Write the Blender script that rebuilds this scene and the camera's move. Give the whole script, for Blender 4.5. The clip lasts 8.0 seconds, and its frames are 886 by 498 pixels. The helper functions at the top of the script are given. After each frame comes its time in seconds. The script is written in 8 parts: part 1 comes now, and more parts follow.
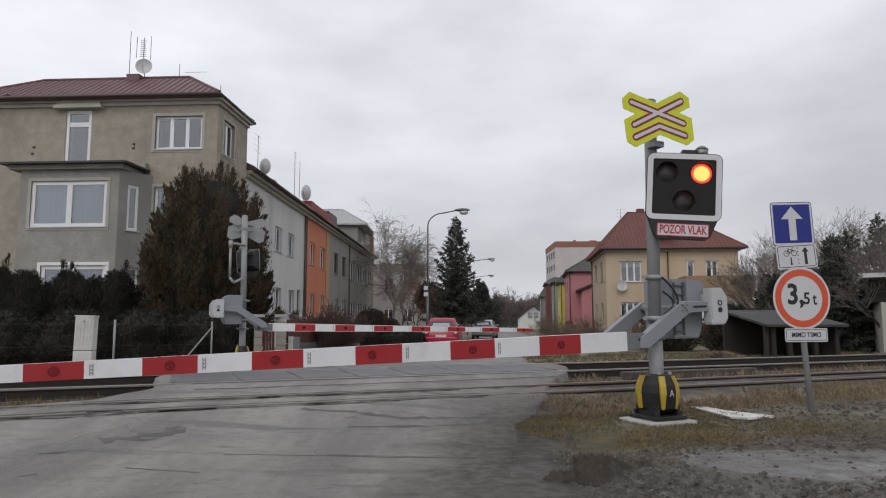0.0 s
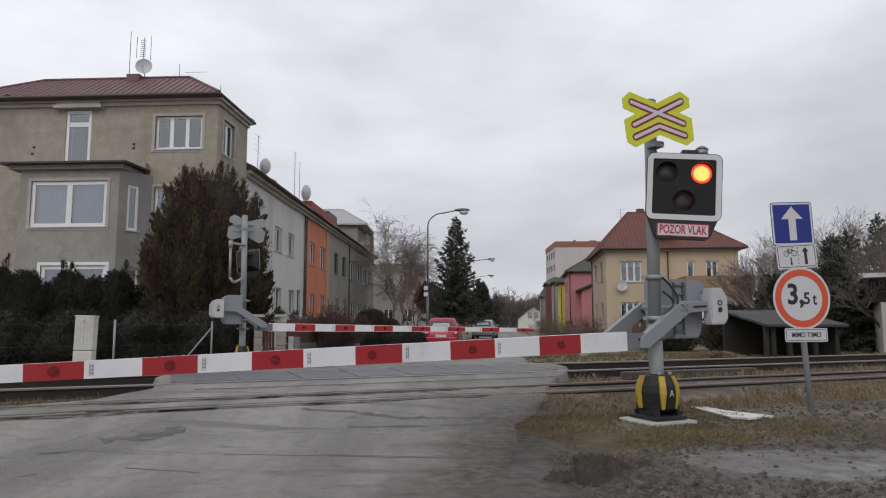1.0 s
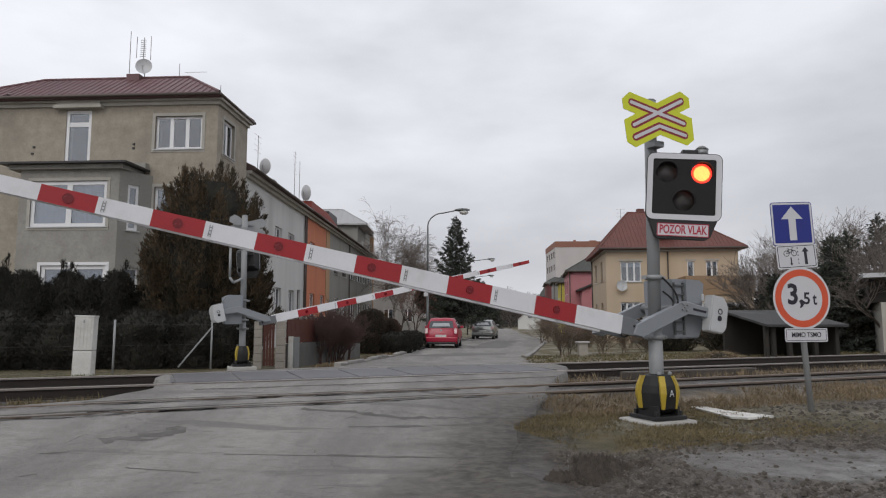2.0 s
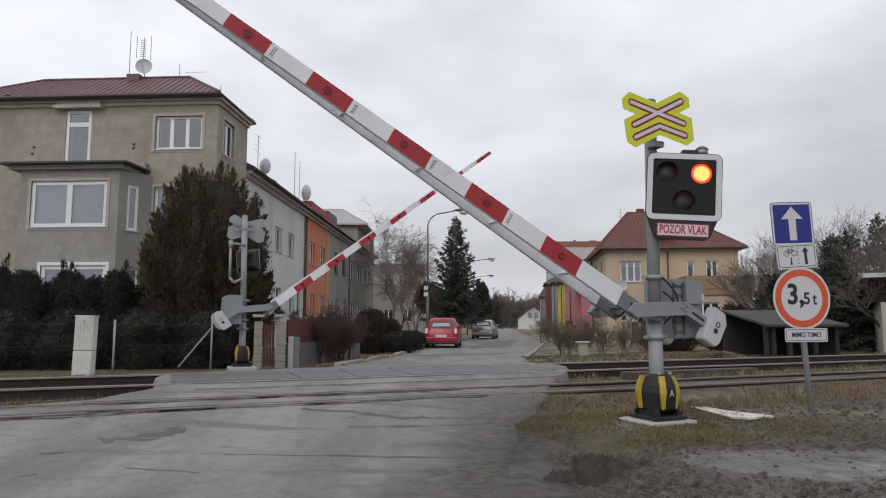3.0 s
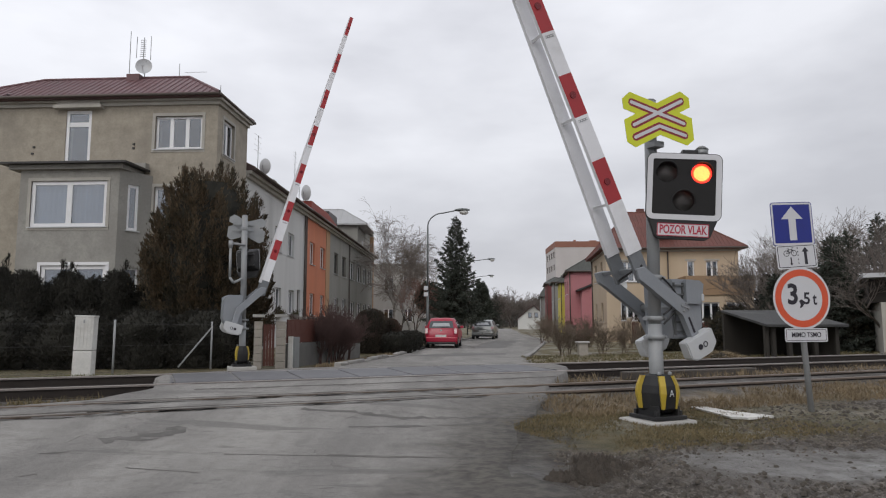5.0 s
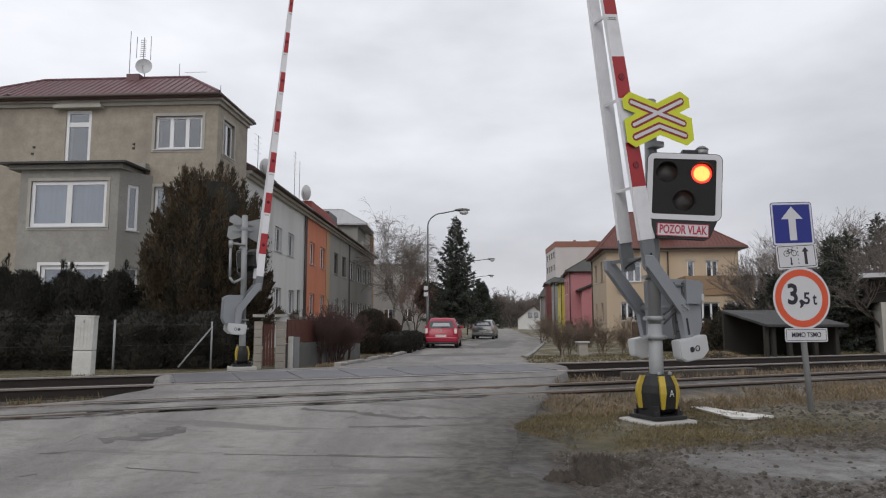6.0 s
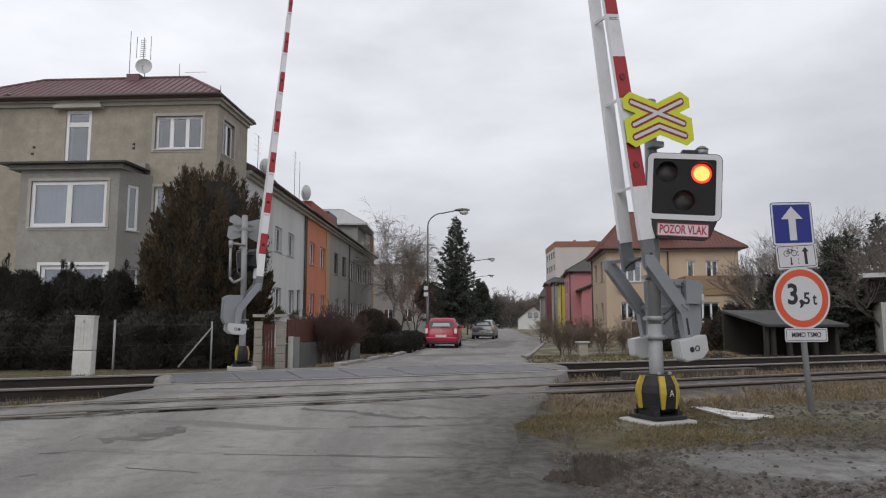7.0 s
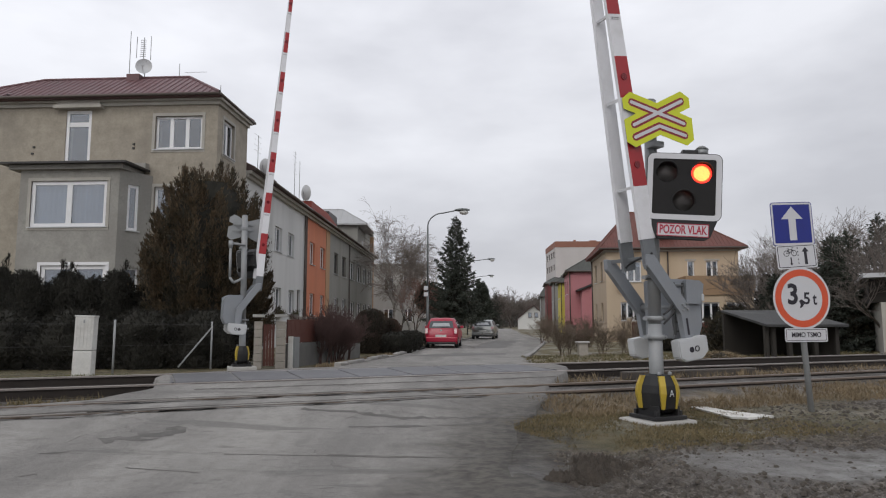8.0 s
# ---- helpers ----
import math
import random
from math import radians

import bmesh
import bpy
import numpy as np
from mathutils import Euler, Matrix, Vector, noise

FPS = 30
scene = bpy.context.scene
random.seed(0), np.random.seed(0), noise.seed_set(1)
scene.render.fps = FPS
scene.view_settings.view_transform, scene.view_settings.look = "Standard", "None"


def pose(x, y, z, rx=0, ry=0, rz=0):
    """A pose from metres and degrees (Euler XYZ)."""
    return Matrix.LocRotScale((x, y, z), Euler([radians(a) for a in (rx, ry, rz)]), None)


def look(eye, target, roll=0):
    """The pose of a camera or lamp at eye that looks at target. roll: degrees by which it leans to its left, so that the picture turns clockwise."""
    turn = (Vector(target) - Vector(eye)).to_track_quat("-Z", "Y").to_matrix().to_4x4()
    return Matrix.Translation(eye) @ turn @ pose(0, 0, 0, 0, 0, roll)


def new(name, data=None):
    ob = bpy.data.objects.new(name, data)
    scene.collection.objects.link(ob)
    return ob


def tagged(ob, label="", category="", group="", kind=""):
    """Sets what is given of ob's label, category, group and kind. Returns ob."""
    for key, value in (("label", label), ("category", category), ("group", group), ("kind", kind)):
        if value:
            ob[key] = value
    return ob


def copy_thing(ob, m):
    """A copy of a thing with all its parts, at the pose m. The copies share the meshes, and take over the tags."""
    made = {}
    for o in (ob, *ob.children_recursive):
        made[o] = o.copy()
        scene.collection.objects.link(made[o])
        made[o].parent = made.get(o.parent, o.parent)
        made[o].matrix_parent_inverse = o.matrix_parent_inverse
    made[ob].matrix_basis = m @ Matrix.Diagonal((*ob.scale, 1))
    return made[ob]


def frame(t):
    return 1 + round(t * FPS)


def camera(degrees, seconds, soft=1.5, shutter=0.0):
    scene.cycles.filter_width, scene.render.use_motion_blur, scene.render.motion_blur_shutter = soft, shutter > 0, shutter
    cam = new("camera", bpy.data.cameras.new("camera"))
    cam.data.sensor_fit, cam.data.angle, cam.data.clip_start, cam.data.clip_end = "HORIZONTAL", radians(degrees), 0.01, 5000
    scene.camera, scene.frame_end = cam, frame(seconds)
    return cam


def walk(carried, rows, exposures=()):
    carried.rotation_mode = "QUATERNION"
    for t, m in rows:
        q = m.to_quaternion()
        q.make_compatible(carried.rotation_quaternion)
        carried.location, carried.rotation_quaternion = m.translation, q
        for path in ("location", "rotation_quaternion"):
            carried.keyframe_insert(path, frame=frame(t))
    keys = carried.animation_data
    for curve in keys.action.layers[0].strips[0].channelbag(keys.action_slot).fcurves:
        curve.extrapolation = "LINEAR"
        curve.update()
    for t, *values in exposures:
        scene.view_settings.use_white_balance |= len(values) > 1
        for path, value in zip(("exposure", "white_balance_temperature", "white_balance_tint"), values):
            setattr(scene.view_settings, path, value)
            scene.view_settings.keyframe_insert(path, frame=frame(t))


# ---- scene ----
# camera on a tripod beside the road, about a metre above the rails' ground
cam = camera(66.32, 8.0, soft=1.15)
EYE = pose(0, 0, 1.05, 96.183, 0, 0)
walk(cam, [(0.0, EYE), (8.0, EYE)], exposures=[(0.0, -0.05), (1.5, -0.05), (3.2, 0.0), (8.0, 0.0)])

# ---------------------------------------------------------------- world and light
SUN_ELEV, SUN_ROT = radians(38), radians(200)
world = bpy.data.worlds.new("overcast_sky")
scene.world = world
world.use_nodes = True
wn, wl = world.node_tree.nodes, world.node_tree.links
wn.clear()
w_out = wn.new("ShaderNodeOutputWorld")
w_bg = wn.new("ShaderNodeBackground")
w_sky = wn.new("ShaderNodeTexSky")
w_sky.sky_type = "NISHITA"
w_sky.sun_disc = False
w_sky.sun_elevation, w_sky.sun_rotation = SUN_ELEV, SUN_ROT
w_sky.dust_density = 4.0
w_dir = wn.new("ShaderNodeTexCoord")
w_split = wn.new("ShaderNodeSeparateXYZ")
wl.new(w_dir.outputs["Generated"], w_split.inputs[0])
w_map = wn.new("ShaderNodeMapping")
w_map.inputs["Scale"].default_value = (1.0, 1.0, 2.6)
wl.new(w_dir.outputs["Generated"], w_map.inputs["Vector"])
w_cloud = wn.new("ShaderNodeTexNoise")
wl.new(w_map.outputs["Vector"], w_cloud.inputs["Vector"])
w_cloud.inputs["Scale"].default_value = 2.6
w_cloud.inputs["Detail"].default_value = 5.0
w_cloud.inputs["Roughness"].default_value = 0.5
w_cloud.inputs["Distortion"].default_value = 0.0
w_ramp = wn.new("ShaderNodeValToRGB")
w_ramp.color_ramp.elements[0].position, w_ramp.color_ramp.elements[0].color = 0.34, (7.1, 7.2, 7.76, 1)
w_ramp.color_ramp.elements[1].position, w_ramp.color_ramp.elements[1].color = 0.64, (9.55, 9.68, 10.27, 1)
w_mix = wn.new("ShaderNodeMixRGB")
w_mix.inputs["Fac"].default_value = 0.94
wl.new(w_cloud.outputs["Fac"], w_ramp.inputs["Fac"])
wl.new(w_sky.outputs["Color"], w_mix.inputs["Color1"])
wl.new(w_ramp.outputs["Color"], w_mix.inputs["Color2"])
# an overcast sky dims towards the horizon, and the cloud is a little thicker to the east
w_level, w_side, w_dim, w_tone = (wn.new("ShaderNodeMapRange"), wn.new("ShaderNodeMapRange"), wn.new("ShaderNodeMath"), wn.new("ShaderNodeVectorMath"))
for node, vals in ((w_level, (0.08, 0.46, 0.84, 1.1)), (w_side, (-0.3, 0.6, 1.0, 0.88))):
    for key, v in zip(("From Min", "From Max", "To Min", "To Max"), vals):
        node.inputs[key].default_value = v
wl.new(w_split.outputs["Z"], w_level.inputs["Value"])
wl.new(w_split.outputs["X"], w_side.inputs["Value"])
w_dim.operation, w_tone.operation = "MULTIPLY", "SCALE"
wl.new(w_level.outputs["Result"], w_dim.inputs[0])
wl.new(w_side.outputs["Result"], w_dim.inputs[1])
wl.new(w_mix.outputs["Color"], w_tone.inputs[0])
wl.new(w_dim.outputs[0], w_tone.inputs["Scale"])
wl.new(w_tone.outputs["Vector"], w_bg.inputs["Color"])
w_bg.inputs["Strength"].default_value = 0.1
wl.new(w_bg.outputs["Background"], w_out.inputs["Surface"])

sun = new("sun", bpy.data.lights.new("sun", "SUN"))
sun.data.energy, sun.data.angle, sun.data.color = 0.7, radians(30), (1.0, 0.97, 0.92)
sun.matrix_world = look((-14, -34, 30), (0, 0, 0))

# ---------------------------------------------------------------- materials
MATS = {}


def mat(name, base, rough=0.7, metal=0.0, var=0.15, scale=4.0, fine=60.0, bump=0.1, dirt=None, dirt_amt=0.0,
        dirt_scale=0.8, emit=None, emit_s=0.0, piece=0.0, coat=0.0, streak=False):
    """A surface with grain at a fine and a broad scale, and stains of a second colour."""
    if name in MATS:
        return MATS[name]
    m = bpy.data.materials.new(name)
    MATS[name] = m
    m.use_nodes = True
    nt = m.node_tree
    n, l = nt.nodes, nt.links
    b = n["Principled BSDF"]
    b.inputs["Roughness"].default_value = rough
    b.inputs["Metallic"].default_value = metal
    b.inputs["Coat Weight"].default_value = coat
    tc = n.new("ShaderNodeTexCoord")
    vec = tc.outputs["Object"]
    if streak:
        mp = n.new("ShaderNodeMapping")
        mp.inputs["Scale"].default_value = (1, 1, 0.12)
        l.new(vec, mp.inputs["Vector"])
        svec = mp.outputs["Vector"]
    else:
        svec = vec

    def noise_node(sc, det, v):
        t = n.new("ShaderNodeTexNoise")
        t.inputs["Scale"].default_value = sc
        t.inputs["Detail"].default_value = det
        t.inputs["Roughness"].default_value = 0.62
        l.new(v, t.inputs["Vector"])
        return t.outputs["Fac"]

    big, small = noise_node(scale, 5, svec), noise_node(fine, 3, vec)
    add = n.new("ShaderNodeMath")
    add.operation = "MULTIPLY_ADD"
    l.new(small, add.inputs[0])
    add.inputs[1].default_value = 0.5
    l.new(big, add.inputs[2])
    val = add.outputs[0]
    if piece:
        oi = n.new("ShaderNodeObjectInfo")
        pa = n.new("ShaderNodeMath")
        pa.operation = "MULTIPLY_ADD"
        l.new(oi.outputs["Random"], pa.inputs[0])
        pa.inputs[1].default_value = piece
        l.new(val, pa.inputs[2])
        val = pa.outputs[0]
    mr = n.new("ShaderNodeMapRange")
    mr.inputs["From Min"].default_value, mr.inputs["From Max"].default_value = 0.45, 1.05 + piece
    mr.inputs["To Min"].default_value, mr.inputs["To Max"].default_value = 1 - var, 1 + var
    l.new(val, mr.inputs["Value"])
    sc = n.new("ShaderNodeVectorMath")
    sc.operation = "SCALE"
    sc.inputs[0].default_value = base
    l.new(mr.outputs["Result"], sc.inputs["Scale"])
    col = sc.outputs["Vector"]
    if dirt:
        dn = noise_node(dirt_scale, 6, svec)
        dr = n.new("ShaderNodeMapRange")
        dr.inputs["From Min"].default_value, dr.inputs["From Max"].default_value = 0.5, 0.72
        dr.inputs["To Min"].default_value, dr.inputs["To Max"].default_value = 0, dirt_amt
        l.new(dn, dr.inputs["Value"])
        mx = n.new("ShaderNodeMixRGB")
        l.new(dr.outputs["Result"], mx.inputs["Fac"])
        l.new(col, mx.inputs["Color1"])
        mx.inputs["Color2"].default_value = (*dirt, 1)
        col = mx.outputs["Color"]
    l.new(col, b.inputs["Base Color"])
    rr = n.new("ShaderNodeMapRange")
    rr.inputs["To Min"].default_value, rr.inputs["To Max"].default_value = max(0.02, rough - 0.1), min(1, rough + 0.1)
    l.new(big, rr.inputs["Value"])
    l.new(rr.outputs["Result"], b.inputs["Roughness"])
    if bump:
        bp = n.new("ShaderNodeBump")
        bp.inputs["Strength"].default_value = min(1, bump * 3)
        bp.inputs["Distance"].default_value = 0.01
        l.new(small, bp.inputs["Height"])
        l.new(bp.outputs["Normal"], b.inputs["Normal"])
    if emit:
        b.inputs["Emission Color"].default_value = (*emit, 1)
        b.inputs["Emission Strength"].default_value = emit_s
    return m


def glass_mat(name, tint=(0.8, 0.85, 0.9), gloss=0.25, ior=1.45):
    if name in MATS:
        return MATS[name]
    m = bpy.data.materials.new(name)
    MATS[name] = m
    m.use_nodes = True
    n, l = m.node_tree.nodes, m.node_tree.links
    n.remove(n["Principled BSDF"])
    tr, gl, mx, fr = (n.new("ShaderNodeBsdfTransparent"), n.new("ShaderNodeBsdfGlossy"), n.new("ShaderNodeMixShader"), n.new("ShaderNodeFresnel"))
    tr.inputs["Color"].default_value = (*tint, 1)
    gl.inputs["Roughness"].default_value = 0.03
    fr.inputs["IOR"].default_value = ior
    ad = n.new("ShaderNodeMath")
    ad.operation = "ADD"
    ad.inputs[1].default_value = gloss
    l.new(fr.outputs[0], ad.inputs[0])
    l.new(ad.outputs[0], mx.inputs[0])
    l.new(tr.outputs[0], mx.inputs[1])
    l.new(gl.outputs[0], mx.inputs[2])
    l.new(mx.outputs[0], n["Material Output"].inputs["Surface"])
    return m


STEEL = mat("galvanised_steel", (0.29, 0.3, 0.305), 0.55, 0.2, 0.14, 6, 90, 0.04, (0.25, 0.2, 0.16), 0.3, 3)
GREY = mat("grey_painted_steel", (0.235, 0.25, 0.27), 0.5, 0.0, 0.1, 5, 80, 0.03, (0.22, 0.21, 0.2), 0.35, 2.5)
LIGHTGREY = mat("light_grey_paint", (0.5, 0.51, 0.52), 0.45, 0.0, 0.08, 5, 80, 0.03, (0.35, 0.34, 0.32), 0.4, 2.5)
WHITE = mat("white_boom_paint", (0.72, 0.72, 0.74), 0.4, 0.0, 0.06, 4, 60, 0.02, (0.45, 0.44, 0.42), 0.35, 3)
RED = mat("red_boom_film", (0.35, 0.017, 0.022), 0.35, 0.0, 0.12, 6, 60, 0.02, (0.22, 0.02, 0.02), 0.4, 3)
DARKRED = mat("dark_red_reflector", (0.16, 0.004, 0.008), 0.25, 0, 0.2, 40, 200, 0.02)
BLACK = mat("black_plastic", (0.012, 0.012, 0.013), 0.55, 0, 0.2, 6, 80, 0.04, (0.05, 0.045, 0.04), 0.4, 3)
PANELBLACK = mat("matt_black_panel", (0.013, 0.012, 0.012), 0.85, 0, 0.15, 6, 80, 0.02)
RUBBER = mat("black_rubber", (0.02, 0.02, 0.021), 0.75, 0, 0.2, 5, 60, 0.05)
SIGNWHITE = mat("white_sign_film", (0.58, 0.58, 0.6), 0.35, 0, 0.05, 3, 40, 0.01, (0.5, 0.49, 0.47), 0.3, 3)
SIGNBLUE = mat("blue_sign_film", (0.008, 0.018, 0.21), 0.35, 0, 0.1, 3, 40, 0.01)
SIGNRED = mat("orange_red_sign_film", (0.62, 0.085, 0.03), 0.35, 0, 0.1, 3, 40, 0.01)
SIGNBLACK = mat("black_sign_print", (0.015, 0.012, 0.02), 0.4, 0, 0.1, 3, 40, 0.0)
YELLOWGREEN = mat("fluorescent_yellow_film", (0.6, 0.64, 0.02), 0.4, 0, 0.06, 3, 40, 0.01, emit=None)
CROSSRED = mat("dark_red_sign_film", (0.25, 0.02, 0.03), 0.4, 0, 0.1, 3, 40, 0.01)
TEXTRED = mat("red_sign_print", (0.4, 0.02, 0.05), 0.4, 0, 0.08, 3, 40, 0.0)
YELLOW = mat("yellow_plastic", (0.43, 0.31, 0.035), 0.5, 0, 0.12, 5, 60, 0.03, (0.1, 0.08, 0.05), 0.5, 4)
REDGLOW = mat("lit_red_lamp", (0.5, 0.02, 0.02), 0.3, emit=(1.0, 0.035, 0.02), emit_s=2.2, var=0.05)
MIDGLOW = mat("lit_orange_lamp", (0.6, 0.1, 0.02), 0.3, emit=(1.0, 0.07, 0.015), emit_s=1.9, var=0.05)
HOTGLOW = mat("lit_lamp_core", (1.0, 0.6, 0.2), 0.3, emit=(1.0, 0.78, 0.16), emit_s=1.7, var=0.05)
hot_nodes, hot_links = HOTGLOW.node_tree.nodes, HOTGLOW.node_tree.links
hot_bead = hot_nodes.new("ShaderNodeTexVoronoi")
hot_bead.inputs["Scale"].default_value = 42
hot_ramp = hot_nodes.new("ShaderNodeValToRGB")
hot_ramp.color_ramp.elements[0].position, hot_ramp.color_ramp.elements[0].color = 0.15, (1.0, 0.74, 0.17, 1)
hot_ramp.color_ramp.elements[1].position, hot_ramp.color_ramp.elements[1].color = 0.75, (1.0, 0.2, 0.03, 1)
hot_links.new(hot_bead.outputs["Distance"], hot_ramp.inputs["Fac"])
hot_links.new(hot_ramp.outputs["Color"], HOTGLOW.node_tree.nodes["Principled BSDF"].inputs["Emission Color"])
CONCRETE = mat("weathered_concrete", (0.42, 0.41, 0.39), 0.85, 0, 0.2, 3, 45, 0.15, (0.22, 0.2, 0.17), 0.6, 1.6)
PALECONC = mat("pale_concrete", (0.6, 0.59, 0.56), 0.8, 0, 0.15, 4, 45, 0.1, (0.34, 0.32, 0.29), 0.6, 2.5)
NARROWTOP = mat("dull_rusty_rail_head", (0.16, 0.125, 0.1), 0.55, 0.15, 0.25, 8, 60, 0.05, (0.08, 0.055, 0.04), 0.6, 2)
RAILTOP = mat("worn_rail_steel", (0.3, 0.27, 0.25), 0.38, 0.7, 0.15, 8, 60, 0.04, (0.14, 0.09, 0.06), 0.5, 2)
RAILWEB = mat("rusty_rail_steel", (0.026, 0.02, 0.017), 0.85, 0.1, 0.3, 5, 60, 0.1)
SLEEPER = mat("old_timber_sleeper", (0.065, 0.055, 0.047), 0.9, 0, 0.35, 3, 40, 0.2)
GLASS = glass_mat("window_glass", (0.62, 0.68, 0.74), 0.16)
CURTAIN = mat("pale_net_curtain", (0.6, 0.6, 0.66), 0.9, 0, 0.06, 6, 40, 0.02)
PVC = mat("white_window_frame", (0.75, 0.75, 0.76), 0.4, 0, 0.05, 3, 30, 0.01)
# dark colour that stands in for the lack of light indoors
DARKROOM = mat("unlit_room_dark", (0.05, 0.05, 0.055), 0.9)


# ---------------------------------------------------------------- mesh helpers
def box(bm, x0, x1, y0, y1, z0, z1, m=None):
    vs = [bm.verts.new(v) for v in ((x0, y0, z0), (x1, y0, z0), (x1, y1, z0), (x0, y1, z0), (x0, y0, z1), (x1, y0, z1), (x1, y1, z1), (x0, y1, z1))]
    if m is not None:
        for v in vs:
            v.co = m @ v.co
    for f in ((0, 3, 2, 1), (4, 5, 6, 7), (0, 1, 5, 4), (1, 2, 6, 5), (2, 3, 7, 6), (3, 0, 4, 7)):
        bm.faces.new([vs[i] for i in f])
    return bm


def bevelled_box(bm, x0, x1, y0, y1, z0, z1, r=0.01, m=None):
    tmp = bmesh.new()
    box(tmp, x0, x1, y0, y1, z0, z1)
    bmesh.ops.bevel(tmp, geom=tmp.edges[:], offset=r, segments=2, affect="EDGES", profile=0.5)
    if m is not None:
        tmp.transform(m)
    merge(bm, tmp)
    return bm


def merge(bm, other):
    idx = {}
    for v in other.verts:
        idx[v] = bm.verts.new(v.co)
    for f in other.faces:
        try:
            nf = bm.faces.new([idx[v] for v in f.verts])
            nf.smooth = f.smooth
        except ValueError:
            pass
    other.free()


def tube(bm, p0, p1, r0, r1=None, n=12, cap=True):
    r1 = r0 if r1 is None else r1
    p0, p1 = Vector(p0), Vector(p1)
    q = (p1 - p0).to_track_quat("Z", "Y")
    rings = []
    for p, r in ((p0, r0), (p1, r1)):
        rings.append([bm.verts.new(p + q @ Vector((r * math.cos(a), r * math.sin(a), 0))) for a in (2 * math.pi * i / n for i in range(n))])
    for i in range(n):
        f = bm.faces.new((rings[0][i], rings[0][(i + 1) % n], rings[1][(i + 1) % n], rings[1][i]))
        f.smooth = n > 6
    if cap:
        bm.faces.new(rings[0][::-1])
        bm.faces.new(rings[1])
    return bm


def pipe(bm, pts, r, n=8):
    for a, b in zip(pts, pts[1:]):
        tube(bm, a, b, r, r, n)
    return bm


def prism(bm, poly, y0, y1, m=None):
    """A flat outline (x, z), counter-clockwise seen from -y, given the depth y0 to y1."""
    m = m or Matrix()
    a = [bm.verts.new(m @ Vector((x, y0, z))) for x, z in poly]
    b = [bm.verts.new(m @ Vector((x, y1, z))) for x, z in poly]
    bm.faces.new(a)
    bm.faces.new(b[::-1])
    k = len(poly)
    for i in range(k):
        bm.faces.new((a[i], b[i], b[(i + 1) % k], a[(i + 1) % k]))
    return bm


def rounded(w, h, r, n=5, cx=0.0, cz=0.0):
    pts = []
    for sx, sz, a0 in ((1, -1, -90), (1, 1, 0), (-1, 1, 90), (-1, -1, 180)):
        for i in range(n + 1):
            a = radians(a0 + 90 * i / n)
            pts.append((cx + sx * (w / 2 - r) + r * math.cos(a), cz + sz * (h / 2 - r) + r * math.sin(a)))
    return pts


def disc(r, n=32, cx=0.0, cz=0.0):
    return [(cx + r * math.cos(2 * math.pi * i / n), cz + r * math.sin(2 * math.pi * i / n)) for i in range(n)]


def ring_prism(bm, outer, inner, y0, y1, m=None):
    m = m or Matrix()
    k = len(outer)
    v = [[bm.verts.new(m @ Vector((x, y, z))) for x, z in poly] for y in (y0, y1) for poly in (outer, inner)]
    of, inf, ob, ib = v
    for i in range(k):
        j = (i + 1) % k
        bm.faces.new((of[i], of[j], inf[j], inf[i]))
        bm.faces.new((ob[i], ib[i], ib[j], ob[j]))
        bm.faces.new((of[i], ob[i], ob[j], of[j]))
        bm.faces.new((inf[i], inf[j], ib[j], ib[i]))
    return bm


def thing(name, m, label, category, group="", kind=""):
    ob = new(name)
    ob.empty_display_size = 0.2
    ob.matrix_basis = m
    return tagged(ob, label, category, group, kind)


def part(name, bm, material, parent=None, label="", fix=True):
    if fix:
        bmesh.ops.recalc_face_normals(bm, faces=bm.faces[:])
    me = bpy.data.meshes.new(name)
    bm.to_mesh(me)
    bm.free()
    for mt in (material if isinstance(material, (list, tuple)) else [material]):
        me.materials.append(mt)
    ob = new(name, me)
    if parent is not None:
        ob.parent = parent
    if label:
        ob["label"] = label
    return ob


def text_part(name, body, size, m, material, parent, label="", width=None, depth=0.001, bold=0.0):
    cu = bpy.data.curves.new(name, "FONT")
    cu.offset = bold
    cu.body, cu.size, cu.align_x, cu.align_y, cu.extrude = body, size, "CENTER", "CENTER", depth
    tmp = bpy.data.objects.new("tmp_text", cu)
    scene.collection.objects.link(tmp)
    dg = bpy.context.evaluated_depsgraph_get()
    dg.update()
    me = bpy.data.meshes.new_from_object(tmp.evaluated_get(dg))
    bpy.data.objects.remove(tmp)
    xs = [v.co.x for v in me.vertices]
    k = width / (max(xs) - min(xs)) if width else 1
    me.transform(m @ Matrix.Rotation(radians(90), 4, "X") @ Matrix.Diagonal((k, 1, 1, 1)))
    me.materials.clear()
    me.materials.append(material)
    ob = new(name, me)
    ob.parent = parent
    if label:
        ob["label"] = label
    return ob


# ---------------------------------------------------------------- the lie of the land
SKEW = radians(23.5)
TX, TY = math.cos(SKEW), math.sin(SKEW)
N1, N2, F1, F2 = 7.69, 8.49, 10.33, 11.85     # distances of the four rails, square to the tracks


def across(x, y):
    return -TY * x + TX * y


def along(s, c):
    return TX * s - TY * c, TY * s + TX * c


def lerp_rows(rows, v):
    if v <= rows[0][0]:
        return rows[0][1:]
    for a, b in zip(rows, rows[1:]):
        if v <= b[0]:
            k = (v - a[0]) / (b[0] - a[0])
            return tuple(p + (q - p) * k for p, q in zip(a[1:], b[1:]))
    return rows[-1][1:]


